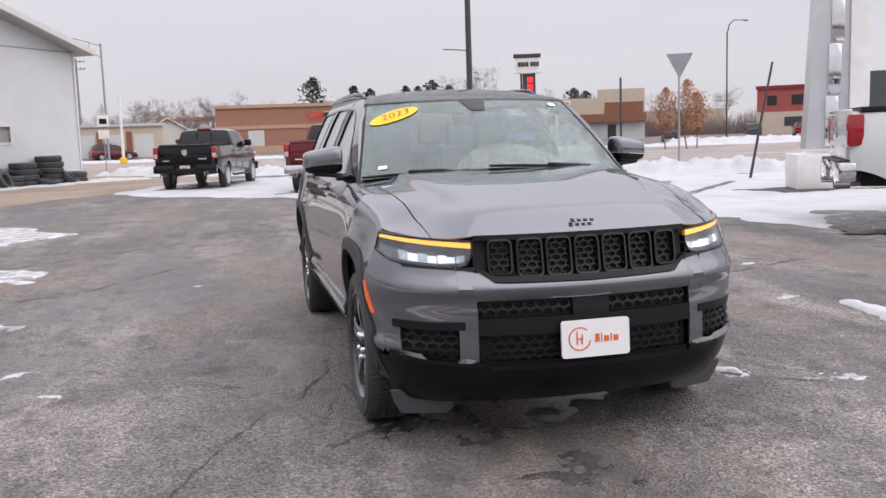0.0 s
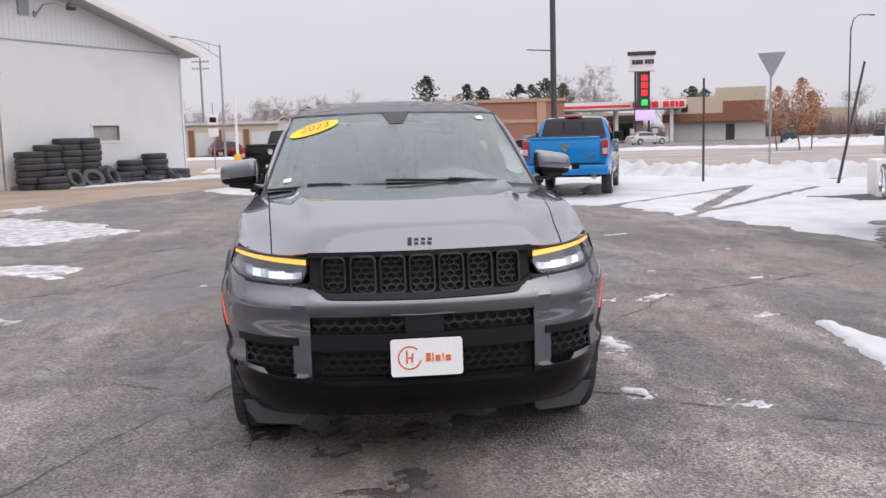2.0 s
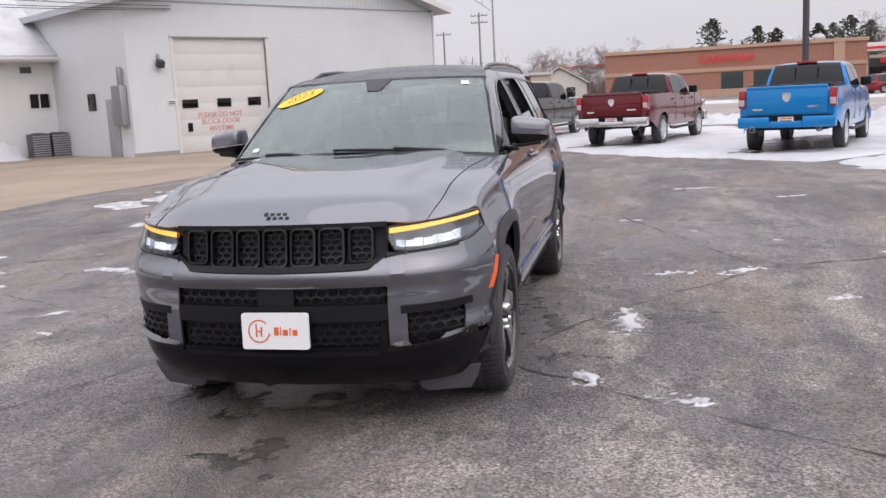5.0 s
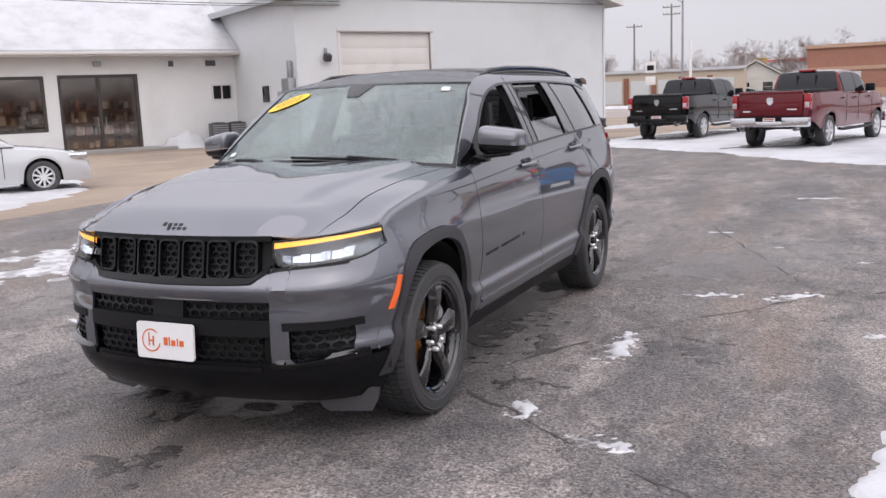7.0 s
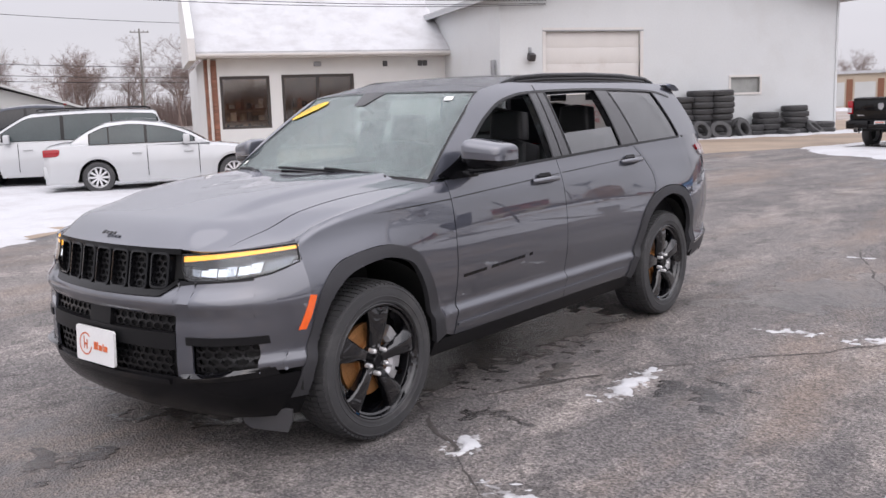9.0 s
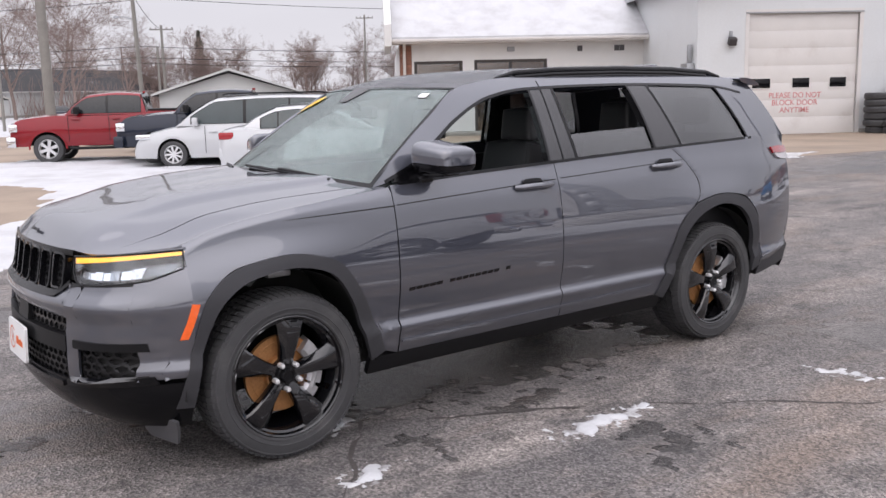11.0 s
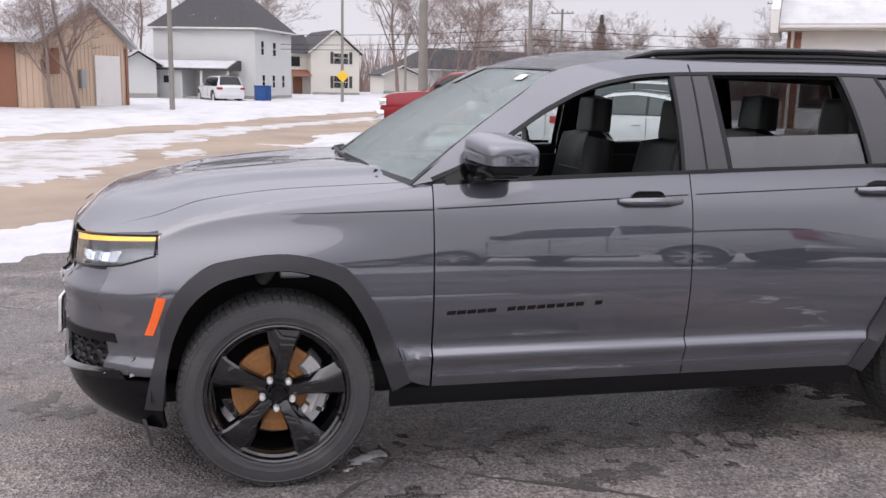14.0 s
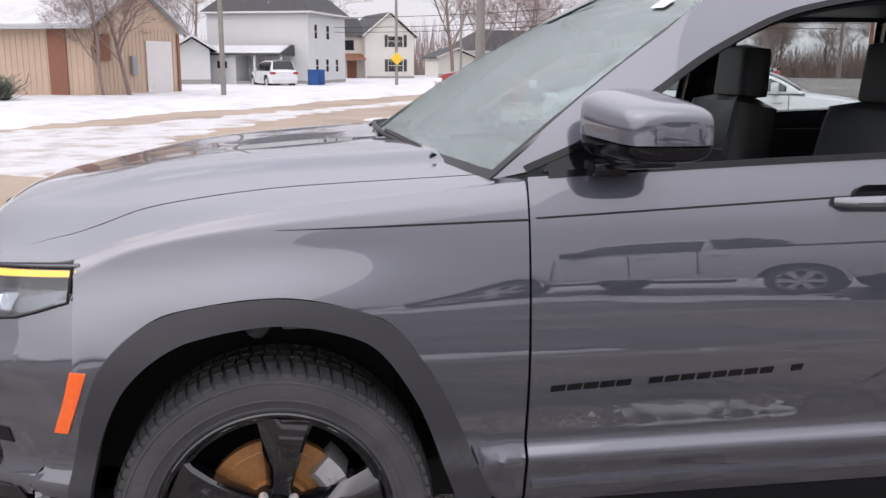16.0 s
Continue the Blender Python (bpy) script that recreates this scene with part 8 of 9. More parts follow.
def utility_pole(x, y, h, r, arms, turn, label, lean=(0, 0)):
    ob = post("utility_pole", label, x, y, h, r, r * 0.7, WOOD_POLE, "utility pole", lean)
    for k in range(arms):
        bm = bmesh.new()
        box(bm, -1.1, -0.05, -0.06, 1.1, 0.05, 0.06, 0.01, pose(lean[0], lean[1], h - 0.4 - 0.9 * k, 0, 0, turn))
        for q in (-1.0, -0.5, 0.5, 1.0):
            lathe(bm, [(0.05, 0.0), (0.06, 0.1), (0.03, 0.16), (0.0, 0.17)], 8, "z", tuple(pose(lean[0], lean[1], h - 0.34 - 0.9 * k, 0, 0, turn) @ Vector((q, 0, 0))))
        part("cross_arm", bm, WOOD_POLE, ob)
    return ob


utility_pole(-25.7, 5.7, 11.0, 0.16, 0, 0, "thick weathered grey utility pole", (-0.6, 0.1))
utility_pole(-38.1, -3.23, 8.0, 0.12, 0, 0, "plain wooden pole in the snow verge")
sign_pole = utility_pole(-57.5, 6.35, 8.3, 0.11, 0, 0, "thin wooden pole carrying a yellow sign")
lamp_pole = utility_pole(-54.12, 18.45, 13.0, 0.15, 0, 0, "wooden utility pole with a lamp arm", (-0.15, -0.3))
bm = bmesh.new()
tube(bm, [(0, 0, 6.75), (-0.6, -0.6, 7.0), (-0.9, -0.9, 7.02)], 0.035, 6)
part("arm", bm, STEEL, lamp_pole)
bm = bmesh.new()
lathe(bm, [(0.0, 0.1), (0.12, 0.08), (0.2, -0.06), (0.0, -0.1)], 10, "z", (-1.0, -1.0, 7.0))
part("lamp_head", bm, STEEL, lamp_pole)
utility_pole(-81.78, 30.22, 8.8, 0.16, 1, 60, "wooden utility pole with cross arm")
utility_pole(-76.31, 27.71, 6.5, 0.13, 0, 0, "short plain wooden pole")
utility_pole(-96, 62, 12.0, 0.15, 1, 60, "wooden utility pole with cross arm")
utility_pole(-52.32, 9.73, 4.6, 0.09, 0, 0, "thin grey wooden pole by the street")
utility_pole(-19, 118, 12.5, 0.16, 2, 5, "wooden utility pole with two cross arms")
utility_pole(-26, 128, 11.0, 0.16, 1, 5, "wooden utility pole with cross arm")
WIRE = material("black_wire", (0.02, 0.02, 0.022), rough=0.6, bump=0.0)


def wire(a, b, sag, r=0.018, label="thin black overhead wire"):
    bm = bmesh.new()
    pts = []
    for k in range(17):
        q = k / 16
        p = Vector(a).lerp(Vector(b), q)
        pts.append(p - Vector((0, 0, sag * 4 * q * (1 - q))))
    tube(bm, pts, r, 4)
    tagged(part("overhead_wire", bm, WIRE), label, "wire")


for z, far in ((5.15, 5.75), (4.45, 5.0), (4.1, 4.65)):
    wire((-54.12, 18.45, z), (-71.0, -3.0, z - 0.1), 0.3, 0.024)
    wire((-54.12, 18.45, z), (-51.0, 62.0, far), 0.5, 0.024)
wire((-54.2, 18.3, 8.0), (-71.0, -3.0, 7.6), 0.4, 0.022)
wire((-54.2, 18.3, 8.2), (-51.0, 62.0, 9.2), 0.6, 0.022)
wire((-54.2, 18.3, 9.8), (-26.0, 5.8, 10.4), 1.0, 0.022)
wire((-81.78, 30.22, 8.45), (-54.3, 18.3, 8.4), 0.4, 0.022)
wire((-26, 5.8, 8.0), tuple(GARAGE @ Vector((-3.5, 2.0, 5.6))), 0.6, 0.02)
wire((-26, 5.8, 8.6), tuple(GARAGE @ Vector((-3.3, 2.2, 5.75))), 0.6, 0.02)

for dz in (0.0, 0.16, 0.5):
    wire((-25.7, 5.7, 5.65 + dz), tuple(GARAGE @ Vector((0.0, -0.1, 5.15 + 0.3 * dz))), 0.36, 0.014)

bm = bmesh.new()
prism(bm, [(0, -0.42), (0.42, 0), (0, 0.42), (-0.42, 0)], 0.03, "y", -0.16)
bmesh.ops.transform(bm, matrix=pose(0, 0, 1.85, 0, 0, 95), verts=bm.verts)
part("sign_plate", bm, SIGN_YELLOW, sign_pole, "yellow diamond road sign")

# --- trees ---


def grow(seed, height, spread, levels, twig_count, sides=4):
    """Bare branches as tapered bars: vertices and faces."""
    rng = random.Random(seed)
    verts, faces = [], []

    def limb(p, d, length, r, level):
        pts = [p.copy()]
        rs = [r]
        steps = (4, 4, 3, 2, 1, 1)[level]
        cur, way = p.copy(), d.copy()
        for i in range(steps):
            way = (way + Vector((rng.uniform(-1, 1), rng.uniform(-1, 1), rng.uniform(-0.35, 0.6))) * (0.14 + 0.07 * level)).normalized()
            cur = cur + way * length / steps
            pts.append(cur.copy())
            rs.append(r * (1 - 0.55 * (i + 1) / steps))
        n = sides if level < 2 else 3
        first = len(verts)
        for k, (q, rr) in enumerate(zip(pts, rs)):
            dd = (pts[min(k + 1, steps)] - pts[max(k - 1, 0)]).normalized()
            a = dd.orthogonal().normalized()
            b = dd.cross(a)
            for j in range(n):
                t = 2 * math.pi * j / n
                verts.append(tuple(q + rr * (math.cos(t) * a + math.sin(t) * b)))
        for k in range(steps):
            for j in range(n):
                faces.append((first + k * n + j, first + k * n + (j + 1) % n, first + (k + 1) * n + (j + 1) % n, first + (k + 1) * n + j))
        if level >= levels:
            return
        count = (twig_count + 3, twig_count, twig_count, twig_count - 1, 3)[level]
        for c in range(count):
            q = rng.uniform(0.30 if level else 0.28, 1.0)
            k = min(steps - 1, int(q * steps))
            base = pts[k].lerp(pts[k + 1], q * steps - k)
            a = rng.uniform(0, 2 * math.pi)
            side = Vector((math.cos(a), math.sin(a), 0))
            side = (side - way * side.dot(way)).normalized()
            nd = (way * rng.uniform(0.45, 0.9) + side * spread * rng.uniform(0.6, 1.2) + Vector((0, 0, 0.25))).normalized()
            limb(base, nd, length * rng.uniform(0.42, 0.66), max(0.007, rs[k] * rng.uniform(0.38, 0.62)), level + 1)

    limb(Vector((0, 0, -0.1)), Vector((0, 0, 1)), height * 0.55, height * 0.0115, 0)
    tall = max(v[2] for v in verts)
    verts = [(x * height / tall, y * height / tall, z * height / tall) for x, y, z in verts]
    return verts, faces


def tree_meshes(name, seed, height, spread, levels, twigs, mat):
    v, f = grow(seed, height, spread, levels, twigs)
    me = bpy.data.meshes.new(name)
    me.from_pydata(v, [], f)
    me.materials.append(mat)
    return me


BARE = [tree_meshes("crown", 30 + k, 10.0, sp, 5, tw, BARK) for k, (sp, tw) in enumerate(((0.8, 5), (1.0, 5), (0.9, 5), (1.1, 5)))]


def bare_tree(x, y, h, k, label="leafless grey-brown tree with fine twigs", turn=0.0, mat=None, group="bare trees"):
    t = empty("tree", label, "tree", group, pose(x, y, 0, 0, 0, turn))
    c = new("crown", BARE[k % 4])
    c.parent = t
    c.matrix_basis = Matrix.Scale(h / 10.0, 4)
    return t


rng = random.Random(77)
# near the houses
for x, y, h in ((-37.4, -8.1, 7.4), (-38.4, -7.2, 8.0), (-80, -2.5, 14), (-84, 2, 15), (-93, 16, 17), (-97, 20, 16), (-90, 24, 14), (-104, 26, 17), (-112, 27, 15), (-100, 33, 13), (-88, -10, 15), (-76, -14, 14), (-70, -18, 13), (-62, -17, 12)):
    bare_tree(x, y, h, rng.randrange(4), turn=rng.uniform(0, 360))
# woods behind the showroom and beyond the street
for k in range(46):
    a = k / 45
    x, y = lerp(-128, -78, a) + rng.uniform(-5, 5), lerp(30, 100, a) + rng.uniform(-8, 8)
    bare_tree(x, y, rng.uniform(7.5, 12.5), k, "leafless tree in the wood behind", rng.uniform(0, 360), group="wood behind the showroom")
for k in range(26):
    x = lerp(-70, 4, k / 25) + rng.uniform(-3, 3)
    bare_tree(x, 150 + rng.uniform(-8, 12), rng.uniform(7, 9.8), k, "leafless tree beyond the street", rng.uniform(0, 360), group="trees beyond the street")
for x, y, h in ((42.8, 155, 14.4), (39, 160, 13), (46, 158, 12.5), (70, 165, 9), (-0.8, 150, 10.2), (-3.5, 151, 9.4), (55.5, 151, 9.5), (-14, 149.5, 9.3), (90, 150, 9), (29, 160, 9), (25, 158, 8.5), (80, 158, 8.5)):
    bare_tree(x, y, h, rng.randrange(4), turn=rng.uniform(0, 360), group="trees beyond the street")


def brush(name, x0, y0, x1, y1, h, count, seed, mat, label, loose=5.0):
    """A thicket of fine upright twigs, told apart by nobody."""
    r = random.Random(seed)
    verts, faces = [], []
    for k in range(count):
        q = r.random()
        x, y = lerp(x0, x1, q) + r.uniform(-loose, loose), lerp(y0, y1, q) + r.uniform(-loose, loose)
        hh = h * (0.55 + 0.45 * noise.noise(Vector((x * 0.09, y * 0.09, seed)))) * r.uniform(0.5, 1.1)
        z = 0.0
        px, py = x, y
        w = r.uniform(0.025, 0.075) * (0.6 if count > 11000 else 1.0)
        for s in range(3):
            nx, ny, nz = px + r.uniform(-0.5, 0.5), py + r.uniform(-0.5, 0.5), z + hh / 3
            i = len(verts)
            verts += [(px - w, py, z), (px + w, py + w, z), (px, py - w, z), (nx - w * 0.6, ny, nz), (nx + w * 0.6, ny + w * 0.6, nz), (nx, ny - w * 0.6, nz)]
            faces += [(i, i + 1, i + 4, i + 3), (i + 1, i + 2, i + 5, i + 4), (i + 2, i, i + 3, i + 5)]
            px, py, z, w = nx, ny, nz, w * 0.6
    me = bpy.data.meshes.new(name)
    me.from_pydata(verts, [], faces)
    me.materials.append(mat)
    return tagged(new(name, me), label, "brush", kind="stuff")


brush("undergrowth", -135, 28, -80, 105, 6.0, 12000, 1, TWIG, "grey-brown brush of the leafless wood")
brush("undergrowth", -75, 155, 10, 160, 7.0, 10000, 2, TWIG, "grey-brown brush beyond the street")
brush("undergrowth", 10, 170, 110, 150, 7.0, 9000, 3, TWIG, "grey-brown brush beyond the filling station")
brush("undergrowth", -125, -40, -115, 40, 8.0, 3500, 4, TWIG, "grey-brown brush behind the houses")


def leafy(name, x, y, h, seed, mat, label, wide, start, count, size):
    """A tree with many small leaf sprays in an uneven crown."""
    t = empty("tree", label, "tree", m=pose(x, y, 0, 0, 0, seed * 37))
    v, f = grow(seed, h * 1.0, 0.8, 2, 6)
    me = bpy.data.meshes.new("trunk")
    me.from_pydata(v, [], f)
    me.materials.append(BARK)
    tr = new("trunk", me)
    tr.parent = t
    r = random.Random(seed)
    verts, faces = [], []
    for k in range(count):
        q = r.random()
        z = lerp(start, 1.0, q) * h
        rad = wide * h * (name(q)) * math.sqrt(r.random())
        a = r.uniform(0, 2 * math.pi)
        lump = 0.75 + 0.9 * noise.noise(Vector((math.cos(a) * 1.6, math.sin(a) * 1.6, q * 6 + seed)))
        c = Vector((rad * lump * math.cos(a), rad * lump * math.sin(a), z))
        u = Vector((r.uniform(-1, 1), r.uniform(-1, 1), r.uniform(-0.6, 0.6))).normalized() * size * r.uniform(0.6, 1.3)
        w = u.orthogonal().normalized() * size * 0.45
        i = len(verts)
        verts += [tuple(c - u), tuple(c + w), tuple(c + u), tuple(c - w)]
        faces.append((i, i + 1, i + 2, i + 3))
    me = bpy.data.meshes.new("crown")
    me.from_pydata(verts, [], faces)
    me.materials.append(mat)
    cr = new("crown", me)
    cr.parent = t
    return t


oval = lambda q: math.sin(math.pi * min(1, q * 0.9 + 0.08)) ** 0.8
cone = lambda q: (1 - q) ** 0.8 * (0.75 + 0.25 * math.sin(q * 40))
for x, y, h, s in ((28.0, 53.0, 4.2, 1), (29.4, 52.6, 4.7, 2), (30.8, 53.8, 3.9, 3)):
    leafy(oval, x, y, h, s, DEAD_LEAF, "small tree still holding dry orange leaves", 0.28, 0.26, 1900, 0.085)
for x, y, h, s in ((13.4, 150, 12.4, 4), (20.8, 154, 11, 5), (23.8, 155, 10.5, 6), (30.5, 157, 11, 7), (35.5, 157, 12, 8), (59.4, 149, 9.5, 9), (33.0, 158, 11, 10), (62, 150, 9, 11), (38.5, 157, 11, 12)):
    leafy(oval, x, y, h * 0.95, s, NEEDLE, "dark green pine beyond the street", 0.27, 0.30, 900, 0.34)
for x, y, h, s in ((-93.0, 10.5, 4.5, 13), (-116, 48, 11, 14)):
    leafy(cone, x, y, h, s, NEEDLE, "dark evergreen beside the houses", 0.22, 0.05, 1500, 0.3)


# --- houses on the side street ---
def house(name, label, m, w, d, eave, roof_h, wall, hip, windows, extra=None):
    """A house, w along local x (front at y=0), d deep."""
    h = empty(name, label, "house", m=m)
    bm = bmesh.new()
    wall_with_holes(bm, 0, w, 0.0, eave, 0.0, 0.2, [(a, b, a + ww, b + hh) for side, a, b, ww, hh in windows if side == "f"])
    part("front_wall", bm, wall, h, flat=True)
    bm = bmesh.new()
    box(bm, 0, 0.2, 0, 0.2, d, eave)
    part("side_wall", bm, wall, h, flat=True)
    bm = bmesh.new()
    box(bm, w - 0.2, 0.2, 0, w, d, eave)
    part("side_wall", bm, wall, h, flat=True)
    bm = bmesh.new()
    box(bm, 0.2, d - 0.2, 0, w - 0.2, d, eave)
    part("back_wall", bm, wall, h, flat=True)
    bm = bmesh.new()
    z = 0.6
    while z < eave:
        box(bm, -0.012, -0.012, z, w + 0.012, 0.0, z + 0.02)
        box(bm, w, 0.0, z, w + 0.012, d, z + 0.02)
        box(bm, -0.012, 0.0, z, 0.0, d, z + 0.02)
        z += 0.22
    tagged(part("siding", bm, wall, h, flat=True), kind="stuff")
    bm = bmesh.new()
    box(bm, -0.03, -0.03, 0, w + 0.03, 0.0, 0.45)
    box(bm, w, -0.03, 0, w + 0.03, d, 0.45)
    part("foundation", bm, CONCRETE_BASE, h, flat=True)
    o = 0.45
    bm = bmesh.new()
    if hip:
        base = [bm.verts.new(p) for p in ((-o, -o, eave), (w + o, -o, eave), (w + o, d + o, eave), (-o, d + o, eave))]
        k = min(w, d) * 0.42
        top = [bm.verts.new(p) for p in ((k, k, eave + roof_h), (w - k, k, eave + roof_h), (w - k, d - k, eave + roof_h), (k, d - k, eave + roof_h))]
        for i in range(4):
            bm.faces.new((base[i], base[(i + 1) % 4], top[(i + 1) % 4], top[i]))
        bm.faces.new(base[::-1])
        bm.faces.new(top)
    else:
        prism(bm, [(-o, eave - 0.12), (w / 2, eave + roof_h - 0.12), (w + o, eave - 0.12), (w + o, eave + 0.03), (w / 2, eave + roof_h + 0.04), (-o, eave + 0.03)], d + 2 * o, "y", -o)
        bmesh.ops.recalc_face_normals(bm, faces=bm.faces)
    rf = part("roof", bm, SHINGLE, h, flat=True)
    bm = bmesh.new()
    if hip:
        ring_pts = [(-o, -o), (w + o, -o), (w + o, d + o), (-o, d + o)]
        for (a, b), (c, e) in zip(ring_pts, ring_pts[1:] + ring_pts[:1]):
            tube(bm, [(a, b, eave - 0.05), (c, e, eave - 0.05)], 0.10, 4)
    else:
        prism(bm, [(0, eave), (w, eave), (w / 2, eave + roof_h - 0.2)], d + 0.1, "y", -0.05)
        for a, b in (((-o, eave - 0.05), (w / 2, eave + roof_h + 0.02)), ((w + o, eave - 0.05), (w / 2, eave + roof_h + 0.02))):
            tube(bm, [(a[0], -o - 0.02, a[1]), (b[0], -o - 0.02, b[1])], 0.10, 4)
    part("eave_trim", bm, DOOR_WHITE if hip else wall, rf, flat=True)
    for side, a, b, ww, hh in windows:
        if side == "f":
            tm = Matrix.Identity(4)
        else:
            tm = pose(w, 0, 0, 0, 0, 90)
        bm = bmesh.new()
        box(bm, a, 0.05 if side == "f" else -0.02, b, a + ww, 0.09 if side == "f" else 0.015, b + hh, 0, tm)
        wn_ob = part("window", bm, WINDOW_DARK, h, "dark sash window")
        bm = bmesh.new()
        ring_frame(bm, a, b, a + ww, b + hh, 0.10, -0.05, 0.04)
        box(bm, a, -0.03, b + hh / 2 - 0.03, a + ww, 0.03, b + hh / 2 + 0.03)
        bmesh.ops.transform(bm, matrix=tm, verts=bm.verts)
        part("window_frame", bm, DOOR_WHITE, wn_ob, flat=True)
    if extra:
        extra(h)
    return h


def porch_one(h):
    bm = bmesh.new()
    box(bm, -1.0, -2.6, 0.0, 3.9, 0.0, 2.6)
    part("porch_room", bm, PALE_SIDING, h, flat=True)
    for x in (0.1, 2.2):
        bm = bmesh.new()
        box(bm, x, -2.64, 1.5, x + 0.9, -2.6, 2.1)
        part("window", bm, WINDOW_DARK, h, "small dark porch window")
    bm = bmesh.new()
    prism(bm, [(-3.0, 2.6), (-3.0, 2.75), (-0.6, 3.5), (0.0, 3.5), (0.0, 2.6)], 9.7, "x", -1.4)
    rf = part("porch_roof", bm, SHINGLE, h, flat=True)
    bm = bmesh.new()
    prism(bm, [(-3.02, 2.77), (-3.02, 2.83), (-0.9, 3.48), (-0.9, 3.42)], 9.4, "x", -1.2)
    part("roof_snow", bm, SNOW, rf, "snow on the porch roof")
    for x in (5.6, 8.0):
        bm = bmesh.new()
        box(bm, x, -2.7, 0.0, x + 0.18, -2.5, 2.6)
        part("porch_post", bm, DOOR_WHITE, h)
    bm = bmesh.new()
    box(bm, 5.4, -0.05, 0.3, 6.5, 0.0, 2.4)
    part("door_1", bm, DOOR_WHITE, h, "white front door with window")
    part("door_pane", boxed(5.7, -0.07, 1.3, 6.2, -0.05, 2.1), WINDOW_DARK, h)
    bm = bmesh.new()
    box(bm, 3.9, -2.6, 0.0, 8.3, 0.0, 0.4)
    part("porch_floor", bm, CONCRETE_BASE, h)


def porch_two(h):
    bm = bmesh.new()
    box(bm, -3.2, 1.5, 0.0, 0.0, 7.0, 5.2)
    part("wing", bm, CREAM_SIDING, h, flat=True)
    bm = bmesh.new()
    prism(bm, [(1.0, 5.2), (7.4, 5.2), (4.2, 7.6)], 3.9, "x", -3.5)
    part("wing_roof", bm, SHINGLE, h, flat=True)
    for x, z, w, hh in ((-2.4, 3.6, 1.4, 1.2),):
        bm = bmesh.new()
        box(bm, x, 1.44, z, x + w, 1.49, z + hh)
        part("window", bm, WINDOW_DARK, h, "dark upper window")
    bm = bmesh.new()
    prism(bm, [(-0.8, 2.4), (1.5, 3.2), (1.5, 2.4)], 3.4, "x", -3.4)
    part("porch_roof", bm, BROWN_PANEL, h, flat=True)
    bm = bmesh.new()
    box(bm, -1.9, 1.40, 0.2, -0.7, 1.48, 2.3)
    part("door_1", bm, BROWN_PANEL, h, "dark brown front door")
    for x in (-3.2, -0.2):
        bm = bmesh.new()
        box(bm, x, -0.7, 0, x + 0.15, -0.55, 2.45)
        part("porch_post", bm, DOOR_WHITE, h)
    for x in (2.55, 5.05):
        for z in (1.0, 4.0):
            bm = bmesh.new()
            box(bm, x - 0.02, -0.06, z, x + 0.38, -0.015, z + 1.5)
            part("shutter", bm, BROWN_FRAME, h)


H1 = pose(-64.5, -6.33, 0, 0, 0, 68) @ Matrix.Scale(0.79, 4)
house("house", "pale grey two-storey house with hipped dark roof", H1, 9.6, 9.6, 6.35, 4.3, PALE_SIDING, True,
      [("s", 1.4, 4.1, 0.7, 1.2), ("s", 4.4, 4.1, 0.8, 1.2), ("s", 1.6, 1.2, 0.7, 1.1), ("s", 4.2, 1.2, 0.7, 1.1), ("s", 6.8, 1.2, 0.7, 1.1)], porch_one)
house("house", "cream two-storey gable house with dark shutters", pose(-87.5, 6.4, 0, 0, 0, 103) @ Matrix.Scale(0.79, 4), 6.4, 10.0, 5.3, 2.9, CREAM_SIDING, False,
      [("f", 3.0, 1.0, 1.9, 1.5), ("f", 3.0, 4.0, 1.9, 1.5)], porch_two)
house("shed", "small white shed with snow on its roof", pose(-100.5, 15.6, 0, 0, 0, 105), 4.5, 4.0, 2.3, 1.0, CREAM_SIDING, False, [])
house("shed", "small grey shed behind the tan garage", pose(-60, -8.0, 0, 0, 0, 97), 2.2, 3.5, 2.4, 0.9, PALE_SIDING, False, [])
house("outbuilding", "long dark-roofed building among the trees", pose(-112, 22, 0, 0, 0, 112), 26, 8, 3.2, 2.8, PALE_SIDING, True, [])
house("outbuilding", "grey gabled building behind the parked cars", pose(-52.2, 18.8, 0, 0, 0, 66), 8.6, 12, 2.1, 1.45, PALE_SIDING, False, [])

shed = empty("tan_garage", "tan metal garage with snowy roof and white doors", "building", m=pose(-41.4, -17.0, 0, 0, 0, 66))
bm = bmesh.new()
box(bm, 0, 0, 0, 9.3, 6.8, 3.1)
prism(bm, [(0.0, 3.1), (6.8, 3.1), (3.4, 4.8)], 9.3, "x", 0.0)
part("wall", bm, TAN_SIDING, shed, flat=True)
bm = bmesh.new()
x = 0.15
while x < 9.3:
    box(bm, x, -0.02, 0, x + 0.03, 0.0, 3.05)
    x += 0.3
y = 0.2
while y < 6.8:
    box(bm, 9.3, y, 0, 9.32, y + 0.03, 3.05)
    y += 0.3
part("wall_ribs", bm, TAN_SIDING, shed, flat=True)
bm = bmesh.new()
prism(bm, [(-0.5, 2.88), (3.4, 4.83), (7.3, 2.88), (7.3, 3.02), (3.4, 4.98), (-0.5, 3.02)], 10.0, "x", -0.4)
part("roof", bm, ROOF_METAL, shed, flat=True)
bm = bmesh.new()
prism(bm, [(-0.5, 3.10), (3.4, 5.06), (3.4, 4.99), (-0.5, 3.03)], 9.6, "x", -0.3)
part("roof_snow", bm, SNOW, shed, "snow lying on the roof", flat=True)
bm = bmesh.new()
box(bm, 7.2, -0.06, 0, 8.1, -0.02, 2.95)
part("brown_panel", bm, BROWN_PANEL, shed)
bm = bmesh.new()
box(bm, 9.33, 3.9, 0, 9.38, 6.0, 2.5)
